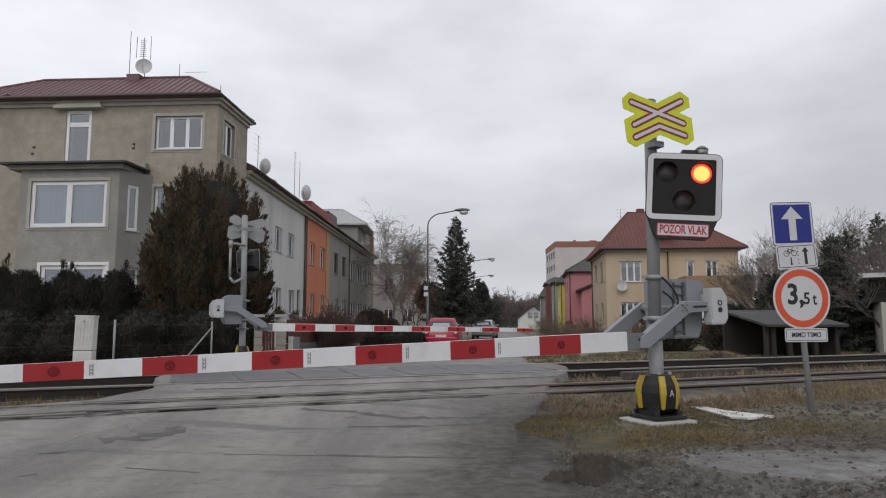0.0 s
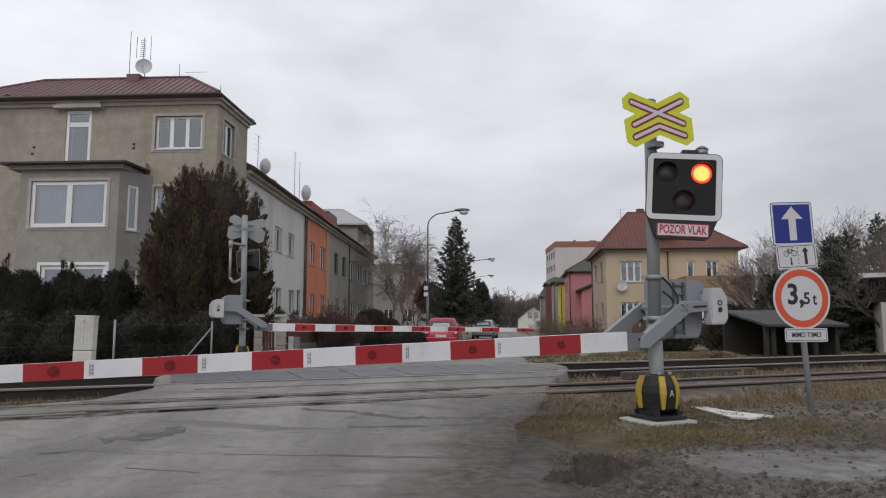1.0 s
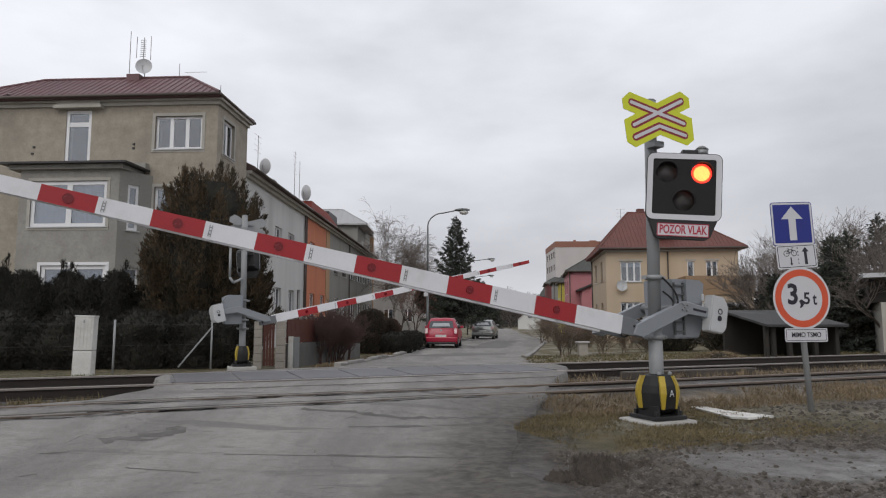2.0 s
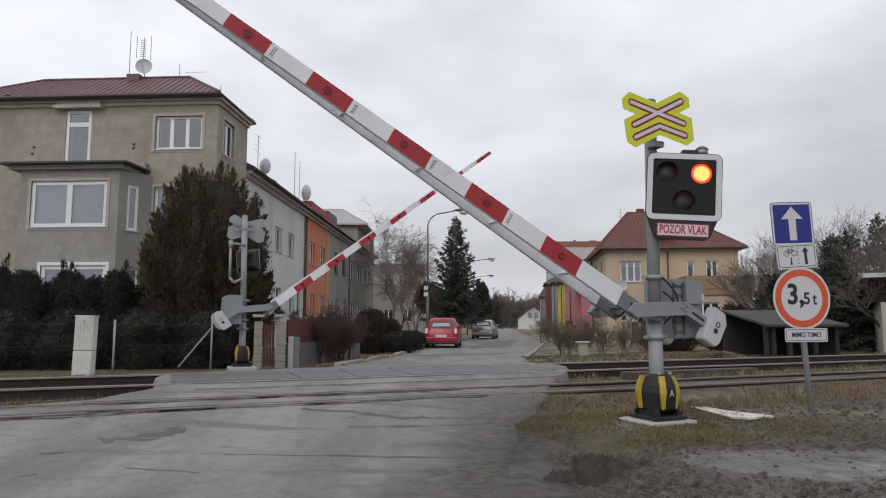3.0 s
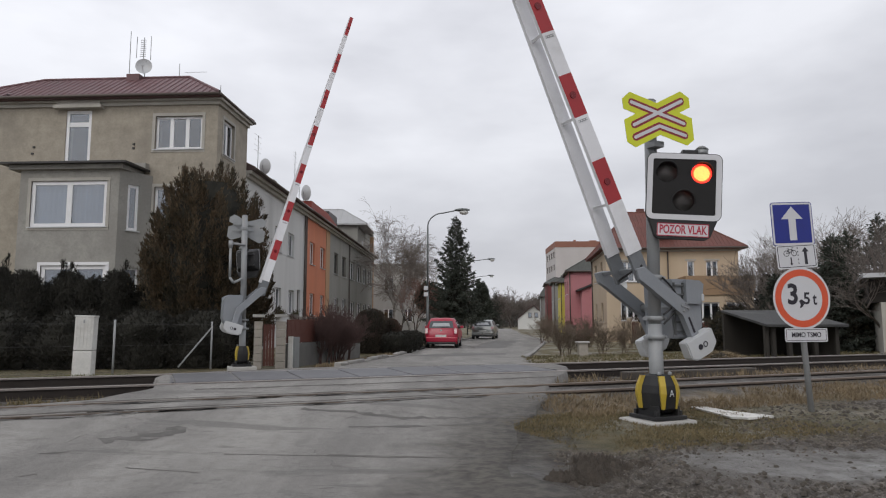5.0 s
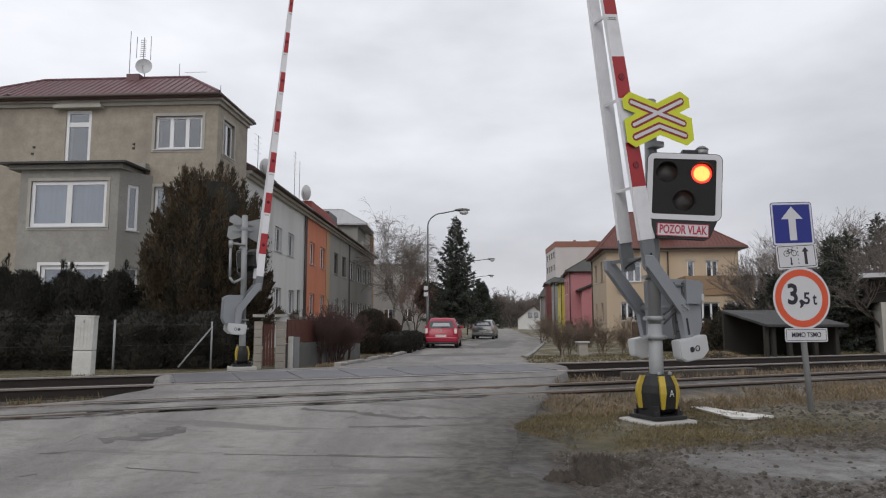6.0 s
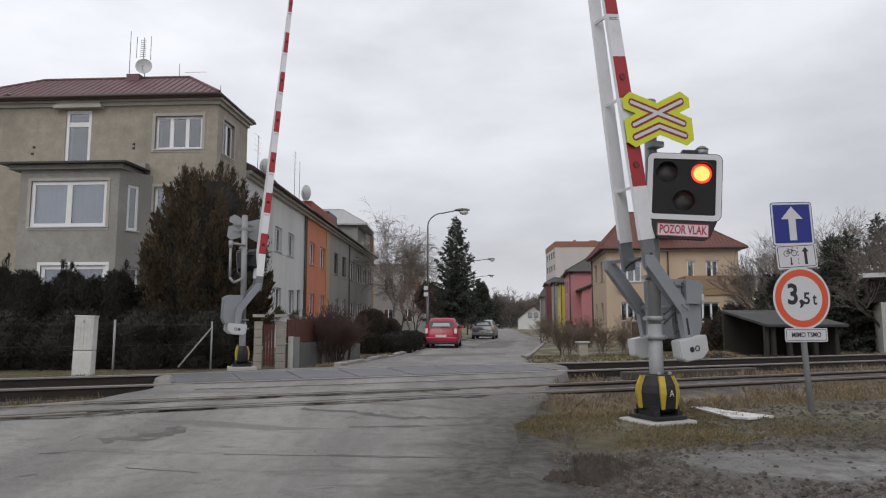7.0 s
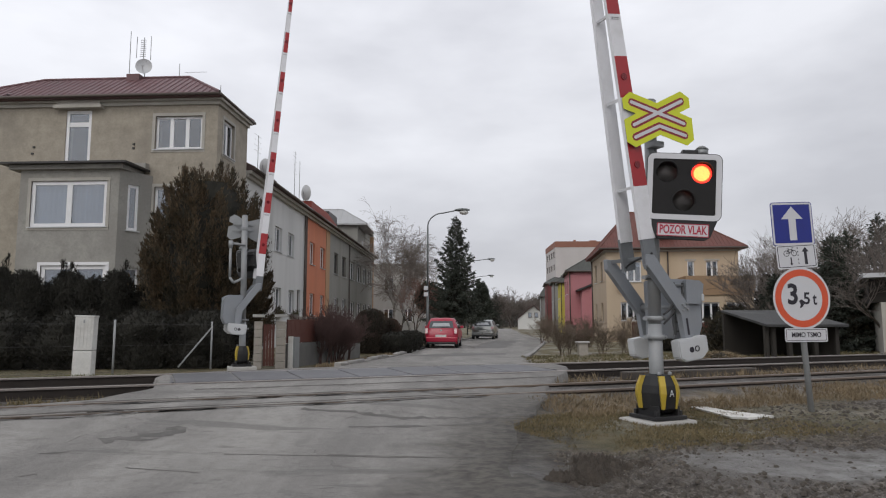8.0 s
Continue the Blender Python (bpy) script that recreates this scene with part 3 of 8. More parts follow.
    bmesh.ops.bevel(bm, geom=bm.edges[:], offset=0.015, segments=2, affect="EDGES")
    body = part("drive_housing", bm, GREY, th, "grey steel drive housing")
    bm = bmesh.new()
    for i in range(6):
        z = pz - 0.27 + i * 0.1
        box(bm, HX + 0.0, HX + 0.14, -0.045, -0.02, z, z + 0.018)
    box(bm, HX + 0.0, HX + 0.015, -0.045, -0.02, pz - 0.3, pz + 0.27)
    box(bm, HX + 0.125, HX + 0.14, -0.045, -0.02, pz - 0.3, pz + 0.27)
    part("rib_plate", bm, mat("dark_rib_plate", (0.1, 0.105, 0.105), 0.6), body)
    bm = bmesh.new()
    prism(bm, [(HX + 0.15, pz + 0.04), (HX + 0.37, pz + 0.04), (HX + 0.4, pz + 0.26), (HX + 0.34, pz + 0.3), (HX + 0.15, pz + 0.3)], -0.07, -0.02)
    part("side_cover", bm, GREY, body, "blue-grey side cover")
    bm = bmesh.new()
    bevelled_box(bm, HX + 0.355, HX + 0.39, -0.085, -0.065, pz + 0.07, pz + 0.15, 0.006)
    part("latch", bm, LIGHTGREY, body)
    bm = bmesh.new()
    tube(bm, (px_, -0.16, pz), (px_, 0.56, pz), 0.045, 0.045, 16)
    part("axle", bm, STEEL, th)
    for z0, z1, r in ((1.0, 1.5, 0.2), (1.1, 1.35, 0.13)):
        bm = bmesh.new()
        pts = [(0.04 + r * 0.9 * math.sin(math.pi * k / 8), -0.09 - 0.03 * math.sin(math.pi * k / 8), z0 + (z1 - z0) * k / 8) for k in range(9)]
        pipe(bm, pts, 0.011, 6)
        part("cable", bm, BLACK, th, "black looped cable")

    # the boom with its two arms and counterweights; it turns about the axle
    bm = bmesh.new()
    for y0, y1 in ((BY - 0.37, BY - 0.29), (BY + 0.3, BY + 0.37)):
        prism(bm, [(-0.62, -0.34 - 0.07), (-0.5, -0.42), (-0.42, -0.36), (0.06, -0.055), (0.36, -0.055), (0.36, 0.055), (0.0, 0.065), (-0.06, 0.03), (-0.6, -0.3)], y0, y1)
    bmesh.ops.bevel(bm, geom=bm.edges[:], offset=0.008, segments=1, affect="EDGES")
    boom = part("boom_arm", bm, GREY, th, "grey cranked steel arms")
    boom["label"] = "grey cranked steel arms carrying the striped boom"
    bm = bmesh.new()
    box(bm, 0.12, 0.3, BY - 0.374, BY - 0.368, -0.012, 0.012)
    part("slot", bm, SIGNBLACK, boom)
    for u, w in ((-0.03, 0.03), (0.03, 0.03), (-0.03, -0.03), (0.03, -0.03), (0, 0)):
        bm = bmesh.new()
        tube(bm, (u, BY - 0.368, w), (u, BY - 0.39, w), 0.014, 0.012, 6)
        part("bolt", bm, STEEL, boom)
    for sy, ya in ((-1, BY - 0.42), (1, BY + 0.3)):
        bm = bmesh.new()
        prism(bm, [(0.33, -0.2), (0.52, -0.2), (0.57, -0.13), (0.57, 0.1), (0.5, 0.2), (0.33, 0.2)], ya, ya + 0.13)
        bmesh.ops.bevel(bm, geom=bm.edges[:], offset=0.012, segments=2, affect="EDGES")
        cwt = part("counterweight", bm, LIGHTGREY, boom, "pale grey steel counterweight")
        yb = ya - 0.003 if sy < 0 else ya + 0.133
        bm = bmesh.new()
        prism(bm, disc(0.03, 16, 0.45, -0.04), yb - 0.002, yb + 0.002)
        part("hole", bm, SIGNBLACK, cwt)
        bm = bmesh.new()
        ring_prism(bm, disc(0.032, 16, 0.45, 0.035), disc(0.022, 16, 0.45, 0.035), yb - 0.002, yb + 0.002)
        part("ring", bm, SIGNBLACK, cwt)
    # root brackets
    off = drop
    end = edges[-1]

    def half(r):
        return 0.5 * (0.195 + (0.105 - 0.195) * (r - edges[0]) / (7.6 - edges[0]))

    def y_front(r):
        return BY - 0.355

    def y_rear(r):
        return BY - 0.295 * (r - 0.7) / 6.9

    bm = bmesh.new()
    for yf, d in ((y_front(0.6), 0.05), (y_rear(0.6), 0.05)):
        box(bm, -edges[0] - 0.04, -0.46, yf + 0.006, yf + d - 0.006, off - 0.085, off + 0.08)
    box(bm, -0.6, -0.56, BY - 0.33, BY + 0.34, off - 0.02, off + 0.02)
    part("root_bracket", bm, mat("dull_grey_bracket", (0.16, 0.17, 0.18), 0.55, 0.1, 0.15, 5, 60, 0.05), boom, "steel bracket at the boom root")
    bm = bmesh.new()
    pipe(bm, [(-0.62 + 0.02 * k, BY - 0.36 + 0.06 * k, off + 0.02 - 0.11 * math.sin(math.pi * k / 8)) for k in range(9)], 0.012, 6)
    part("boom_cable", bm, BLACK, boom, "black cable looped between the arms")
    for i, (a, b) in enumerate(zip(edges, edges[1:])):
        red = i % 2 == 1
        for rear in (False, True):
            yy = y_rear if rear else y_front
            bm = bmesh.new()
            vs = []
            for r in (a, b):
                h, y = half(r) * (0.86 if rear else 1.0), yy(r)
                ty = 0.045
                vs.append([bm.verts.new((-r, y + dy, off + dz)) for dy, dz in ((0, -h), (ty, -h), (ty, h), (0, h))])
            for k in range(4):
                bm.faces.new((vs[0][k], vs[0][(k + 1) % 4], vs[1][(k + 1) % 4], vs[1][k]))
            if i == 0:
                bm.faces.new(vs[0])
            if i == len(edges) - 2:
                bm.faces.new(vs[1])
            bmesh.ops.recalc_face_normals(bm, faces=bm.faces[:])
            mats = [WHITE, RED]
            if red:
                for f in bm.faces:
                    f.normal_update()
                    if (f.normal.y < -0.9 and not rear) or (f.normal.y > 0.9 and rear):
                        f.material_index = 1
            o = part("boom_panel", bm, mats, boom, "red panel of the boom" if red else "white panel of the boom", False)
            # clip marks where the panels join
            if not red and i:
                h = half(b) * 0.66
                bm = bmesh.new()
                y = yy(b) + (0.045 if rear else 0.0)
                for u in (0.035, 0.055):
                    box(bm, -b + u, -b + u + 0.006, y - 0.003, y + 0.003, off - h, off + h)
                for q in (-0.6, 0.0, 0.6):
                    box(bm, -b + 0.036, -b + 0.056, y - 0.003, y + 0.003, off + q * h - 0.004, off + q * h + 0.004)
                part("clip", bm, STEEL, o)
    for r in spots:
        for y in (y_front(r) - 0.008, y_rear(r) + 0.045):
            bm = bmesh.new()
            prism(bm, disc(0.038, 20, -r, off), y, y + 0.008)
            part("reflector", bm, DARKRED, boom, "round dark red reflector")
    for r in edges[1::2]:
        if y_rear(r) - y_front(r) > 0.1:
            bm = bmesh.new()
            box(bm, -r - 0.015, -r + 0.015, y_front(r) + 0.03, y_rear(r) + 0.01, off - 0.05, off - 0.03)
            box(bm, -r - 0.003, -r + 0.003, y_front(r) + 0.03, y_rear(r) + 0.01, off - 0.05, off + 0.0)
            part("spacer", bm, WHITE, boom, "white spacer rung between the two beams")
    return th, boom


def chevron_cross(th, turn=7):
    # double crossbuck: one yellow board cut to shape, two crossed red bars and a lower chevron
    M = Matrix.Translation((-0.053, -0.225, 3.2)) @ Matrix.Rotation(radians(-turn), 4, "Z") @ Matrix.Rotation(radians(-6.0), 4, "Y")
    half = [(0.0, 0.173), (0.316, 0.3), (0.418, 0.227), (0.416, 0.118), (0.275, 0.061), (0.422, -0.004), (0.418, -0.244), (0.32, -0.305), (0.0, -0.179)]
    outline = half + [(-x, z) for x, z in half[-2:0:-1]]
    b2 = bmesh.new()
    prism(b2, outline, 0.0, 0.004, M)
    part("backing", b2, STEEL, th, "galvanised back of the crossbuck")
    b2 = bmesh.new()
    prism(b2, outline, -0.002, -0.0004, M)
    board = part("crossbuck_board", b2, YELLOWGREEN, th, "fluorescent yellow crossbuck board")

    def bar(p, q, w, y, material, name):
        d = Vector((q[0] - p[0], q[1] - p[1])).normalized()
        nrm, e = Vector((-d.y, d.x)) * w, d * w * 0.7
        inn = 0.5
        pts = [(p[0] + nrm.x * inn - e.x, p[1] + nrm.y * inn - e.y), (p[0] - nrm.x * inn - e.x, p[1] - nrm.y * inn - e.y), (p[0] - nrm.x, p[1] - nrm.y),
               (q[0] - nrm.x, q[1] - nrm.y), (q[0] - nrm.x * inn + e.x, q[1] - nrm.y * inn + e.y), (q[0] + nrm.x * inn + e.x, q[1] + nrm.y * inn + e.y), (q[0] + nrm.x, q[1] + nrm.y), (p[0] + nrm.x, p[1] + nrm.y)]
        b3 = bmesh.new()
        prism(b3, pts, y - 0.0006, y, M)
        part(name, b3, material, board)

    def chevron(w, y, material, name):
        ax, az, ex, ez = 0.0, -0.081, 0.316, -0.197
        d = Vector((ex - ax, ez - az)).normalized()
        nx, nz = -d.y * w, d.x * w
        up = w / d.x
        r = [(ax, az + up), (ex + nx, ez + nz), (ex + nx * 0.5 + d.x * w * 0.7, ez + nz * 0.5 + d.y * w * 0.7), (ex - nx * 0.5 + d.x * w * 0.7, ez - nz * 0.5 + d.y * w * 0.7), (ex - nx, ez - nz), (ax, az - up)]
        b3 = bmesh.new()
        prism(b3, r + [(-x, z) for x, z in r[-2:0:-1]], y - 0.0006, y, M)
        part(name, b3, material, board)

    bars = [((-0.316, 0.19), (0.316, -0.063)), ((-0.316, -0.063), (0.316, 0.19))]
    for k, (p, q) in enumerate(bars):
        bar(p, q, 0.042, -0.0025 - 0.0008 * k, CROSSRED, "red_bar")
        bar(p, q, 0.018, -0.0045 - 0.0008 * k, SIGNWHITE, "white_bar")
    chevron(0.042, -0.0025, CROSSRED, "red_chevron")
    chevron(0.018, -0.0045, SIGNWHITE, "white_chevron")
    bm = bmesh.new()
    box(bm, -0.05, 0.08, -0.15, -0.02, 2.92, 2.98)
    part("clamp", bm, STEEL, th)
    bm = bmesh.new()
    box(bm, -0.02, 0.09, -0.19, 0.07, 3.14, 3.2)
    part("clamp", bm, STEEL, th)
    # steel back channels
    bm = bmesh.new()
    for z in (3.16, 3.29):
        box(bm, -0.2, 0.27, -0.2, -0.185, z - 0.02, z + 0.02)
    part("back_channel", bm, STEEL, th)


def signal_head(th, dx=0.36, k_=1.0):
    M = Matrix.Translation((dx - 0.192, -0.33, 2.452)) @ Matrix.Rotation(radians(-31), 4, "Z") @ Matrix.Rotation(radians(3.8), 4, "Y") @ Matrix.Diagonal((k_, 1, k_, 1))
    W, H = 0.765, 0.715

    def sub(name, bm, material, parent, label=""):
        bm.transform(M)
        return part(name, bm, material, parent, label)

    LX, LZ, LR = (-0.18, 0.18, 0.0), (0.155, 0.155, -0.15), 0.11
    # tapering rear housing
    bm = bmesh.new()
    a, b = rounded(W - 0.02, H - 0.02, 0.06), rounded(0.55, 0.5, 0.06)
    va = [bm.verts.new((x, 0.03, z)) for x, z in a]
    vb = [bm.verts.new((x, 0.2, z)) for x, z in b]
    for i in range(len(va)):
        j = (i + 1) % len(va)
        bm.faces.new((va[i], va[j], vb[j], vb[i]))
    bm.faces.new(vb)
    head = sub("signal_housing", bm, BLACK, th, "black housing of the light signal")
    bm = bmesh.new()
    ring_prism(bm, rounded(W, H, 0.07), rounded(W - 0.115, H - 0.115, 0.02), -0.008, 0.03)
    sub("white_frame", bm, SIGNWHITE, head, "white reflective border")
    bm = bmesh.new()
    ring_prism(bm, rounded(W + 0.012, H + 0.012, 0.075), rounded(W, H, 0.07), -0.006, 0.034)
    sub("black_rim", bm, BLACK, head)
    # black front panel with three round openings
    bm = bmesh.new()
    fw, fh = (W - 0.115) / 2, (H - 0.115) / 2
    k = 24
    cells = [(-fw, 0.0, 0.0, fh, 0), (0.0, fw, 0.0, fh, 1), (-0.16, 0.16, -fh, 0.0, 2)]
    for x0, x1, z0, z1, i in cells:
        cx, cz = LX[i], LZ[i]
        inn, out = [], []
        for j in range(k):
            t = 2 * math.pi * (j + 0.5) / k
            dx, dz = math.cos(t), math.sin(t)
            inn.append(bm.verts.new((cx + LR * dx, 0.0, cz + LR * dz)))
            s = min(((x1 - cx) if dx > 0 else (x0 - cx)) / dx, ((z1 - cz) if dz > 0 else (z0 - cz)) / dz)
            out.append((cx + s * dx, cz + s * dz))
        ov = [bm.verts.new((x, 0.0, z)) for x, z in out]
        for j in range(k):
            bm.faces.new((inn[j], inn[(j + 1) % k], ov[(j + 1) % k], ov[j]))
        for cxn, czn in ((x0, z0), (x1, z0), (x1, z1), (x0, z1)):
            c = bm.verts.new((cxn, 0.0, czn))
            best = min(range(k), key=lambda q: math.hypot((out[q][0] + out[(q + 1) % k][0]) / 2 - cxn, (out[q][1] + out[(q + 1) % k][1]) / 2 - czn))
            bm.faces.new((ov[best], ov[(best + 1) % k], c))
    for x0, x1 in ((-fw, -0.16), (0.16, fw)):
        bm.faces.new([bm.verts.new(v) for v in ((x0, 0, -fh), (x1, 0, -fh), (x1, 0, 0), (x0, 0, 0))])
    ext = bmesh.ops.extrude_face_region(bm, geom=bm.faces[:])
    bmesh.ops.translate(bm, vec=(0, 0.012, 0), verts=[v for v in ext["geom"] if isinstance(v, bmesh.types.BMVert)])
    sub("front_panel", bm, PANELBLACK, head, "matt black front panel")
    LENS = glass_mat("dark_lens_glass", (0.95, 0.93, 0.93), 0.0, 1.14)
    for i in range(3):
        cx, cz = LX[i], LZ[i]
        bm = bmesh.new()
        # short dark visor over the opening
        for j in range(14):
            t0, t1 = radians(-15 + 210 * j / 14), radians(-15 + 210 * (j + 1) / 14)
            q = []
            for r in (LR + 0.004, LR + 0.012):
                for t in (t0, t1):
                    d = 0.005 + 0.04 * max(0.0, math.sin((t + radians(15)) * 180 / 210))
                    q.append((bm.verts.new((cx + r * math.cos(t), 0.0, cz + r * math.sin(t))), bm.verts.new((cx + r * math.cos(t), -d, cz + r * math.sin(t)))))
            (a0, a1), (b0, b1), (c0, c1), (d0, d1) = q
            for f in ((a0, b0, b1, a1), (c0, c1, d1, d0), (a1, b1, d1, c1)):
                bm.faces.new(f)
        bmesh.ops.remove_doubles(bm, verts=bm.verts[:], dist=1e-4)
        sub("visor", bm, BLACK, head, "short black visor")
        bm = bmesh.new()
        prism(bm, disc(LR + 0.002, 28, cx, cz), 0.013, 0.016)
        lens = sub("lens", bm, LENS, head, "clear dark lens")
        # domed dark lens behind the cover glass
        bm = bmesh.new()
        vs = [bm.verts.new((cx, 0.02, cz))]
        prev = None
        for q in (1, 2, 3, 4):
            rq = 0.108 * q / 4
            ringv = [bm.verts.new((cx + rq * math.cos(2 * math.pi * j / 28), 0.02 + 0.045 * (q / 4) ** 2, cz + rq * math.sin(2 * math.pi * j / 28))) for j in range(28)]
            for j in range(28):
                bm.faces.new((vs[0], ringv[j], ringv[(j + 1) % 28]) if prev is None else (prev[j], ringv[j], ringv[(j + 1) % 28], prev[(j + 1) % 28])).smooth = True
            prev = ringv
        sub("optic", bm, mat("smoked_optic", (0.03, 0.032, 0.031), 0.5, 0, 0.3, 30, 120, 0.08, coat=0.1), head, "domed smoked-glass optic")
    # bottom skirt and its lettered plate
    bm = bmesh.new()
    pts = [(-W / 2 + 0.03, -H / 2 + 0.01), (-W / 2 + 0.1, -H / 2 - 0.17), (-W / 2 + 0.14, -H / 2 - 0.2), (W / 2 - 0.14, -H / 2 - 0.2), (W / 2 - 0.1, -H / 2 - 0.17), (W / 2 - 0.03, -H / 2 + 0.01)]
    prism(bm, pts, 0.0, 0.1)
    sub("skirt", bm, BLACK, head, "black skirt below the signal")
    bm = bmesh.new()
    prism(bm, rounded(0.53, 0.138, 0.008, 2, 0.0, -H / 2 - 0.108), -0.006, 0.0)
    plate = sub("warning_plate", bm, SIGNWHITE, head, "white plate lettered POZOR VLAK in red")
    bm = bmesh.new()
    ring_prism(bm, rounded(0.53, 0.138, 0.008, 2, 0.0, -H / 2 - 0.108), rounded(0.514, 0.122, 0.006, 2, 0.0, -H / 2 - 0.108), -0.009, -0.006)
    sub("plate_border", bm, TEXTRED, plate)
    text_part("lettering", "POZOR VLAK", 0.125, M @ Matrix.Translation((0, -0.008, -H / 2 - 0.108)), TEXTRED, plate, "", 0.485, bold=0.003)
    # bell and bracket on top
    bm = bmesh.new()
    tube(bm, (0.19, 0.08, H / 2), (0.19, 0.08, H / 2 + 0.075), 0.065, 0.065, 18)
    tube(bm, (0.19, 0.08, H / 2 + 0.075), (0.19, 0.08, H / 2 + 0.11), 0.07, 0.03, 18)
    sub("bell", bm, mat("grey_bell_metal", (0.25, 0.26, 0.26), 0.45, 0.5), head, "grey domed warning bell")
    bm = bmesh.new()
    box(bm, -0.02, 0.14, 0.03, 0.14, H / 2, H / 2 + 0.055)
    sub("bell_bracket", bm, BLACK, head)
    bm = bmesh.new()
    box(bm, -0.3, 0.1, 0.16, 0.27, 0.15, 0.2)
    sub("mount_arm", bm, BLACK, th)
    bm = bmesh.new()
    box(bm, -0.3, 0.1, 0.16, 0.27, -0.2, -0.15)
    sub("mount_arm", bm, BLACK, th)
    # the one burning lamp behind the front panel
    bm = bmesh.new()
    prism(bm, disc(0.107, 28), 0.0, 0.008)
    lamp = part("lamp", bm, REDGLOW, head, "glowing red lamp disc")
    bm = bmesh.new()
    prism(bm, disc(0.092, 24), -0.004, -0.001)
    part("lamp_halo", bm, MIDGLOW, lamp, "orange glow round the core")
    bm = bmesh.new()
    prism(bm, disc(0.082, 24), -0.008, -0.005)
    part("lamp_core", bm, HOTGLOW, lamp, "bright yellow-orange core of the lamp")
    base = M @ Matrix.Diagonal((1 / k_, 1, 1 / k_, 1)) @ Matrix.Translation((0, 0.026, 0))
    return lamp, base @ Matrix.Translation((LX[0] * k_, 0, LZ[0] * k_)), base @ Matrix.Translation((LX[1] * k_, 0, LZ[1] * k_))


NEAR_EDGES = [0.775, 1.345, 1.82, 2.305, 2.76, 3.225, 3.65, 4.095, 4.51, 4.92, 5.315, 5.705, 6.09, 6.46, 6.83, 7.2]
FAR_EDGES = [0.757, 1.317, 1.8, 2.292, 2.78, 3.277, 3.775, 4.283, 4.807, 5.304, 5.818, 6.326, 6.86, 7.41, 7.954]
near_barrier, near_boom = barrier(pose(2.28, 7.34, 0.033, 0, 0, 23.55), (0.269, 1.182), NEAR_EDGES, [1.575, 2.534, 3.502, 4.323, 5.121, 5.9, 6.65],
                                  "grey level crossing barrier with red and white double boom", 0.24)
chevron_cross(near_barrier)
lamp, LAMP_LEFT, LAMP_RIGHT = signal_head(near_barrier)
far_barrier, far_boom = barrier(pose(-4.595, 15.66, 0.05, 0, 0, 203.9), (0.16, 1.3), FAR_EDGES, [1.53 + 1.017 * i for i in range(7)],
                                "grey level crossing barrier seen from its back", 0.08, 0.72, -0.4)
chevron_cross(far_barrier)
signal_head_far = signal_head(far_barrier, 0.06, 0.74)
bm = bmesh.new()
pipe(bm, [(0.02, 0.07, 2.78), (0.3, 0.14, 2.8), (0.34, 0.15, 2.72), (0.34, 0.15, 2.02), (0.26, 0.15, 1.9), (0.06, 0.1, 2.0)], 0.03, 10)
tube(bm, (0.34, 0.15, 2.7), (0.34, 0.15, 2.86), 0.05, 0.05, 12)
part("cable_conduit", bm, STEEL, far_barrier, "bent galvanised cable conduit")


def motions():
    ax_n, ax_f = (0.269, 1.182), (0.16, 1.3)
    near = [(0.0, -1.78), (1.25, -1.78), (1.4, -0.25), (1.5, 1.0), (1.7, 4.55), (2.8, 26.05), (3.0, 29.7), (3.5, 38.5), (4.0, 47.4), (4.5, 56.0), (4.7, 59.4), (5.8, 79.4),
            (6.0, 80.7), (7.0, 81.0), (8.0, 81.4)]
    far = [(0.0, -0.8), (1.3, -0.8), (1.4, 0.1), (1.5, 2.3), (1.7, 6.4), (2.8, 31.9), (3.0, 36.2), (3.5, 46.4), (4.0, 55.7), (4.5, 64.7), (4.7, 68.1), (5.8, 84.3), (6.0, 84.8), (8.0, 84.9)]
    walk(near_boom, [(t, pose(ax_n[0], 0, ax_n[1], 0, a, 0)) for t, a in near])
    walk(far_boom, [(t, pose(ax_f[0], 0, ax_f[1], 0, a, 0)) for t, a in far])
    # the red light alternates between the two upper openings
    left = [(0.3, 0.76), (1.26, 1.76), (2.28, 2.76), (3.3, 3.88), (4.3, 4.8), (5.3, 5.76), (6.3, 6.74), (7.3, 7.74)]
    rows = [(0.0, LAMP_RIGHT)]
    for a, b in left:
        rows += [(a - 0.04, LAMP_RIGHT), (a, LAMP_LEFT), (b - 0.04, LAMP_LEFT), (b, LAMP_RIGHT)]
    rows.append((8.0, LAMP_RIGHT))
    walk(lamp, rows)
    walk(signal_head_far[0], [(0.0, signal_head_far[2]), (8.0, signal_head_far[2])])


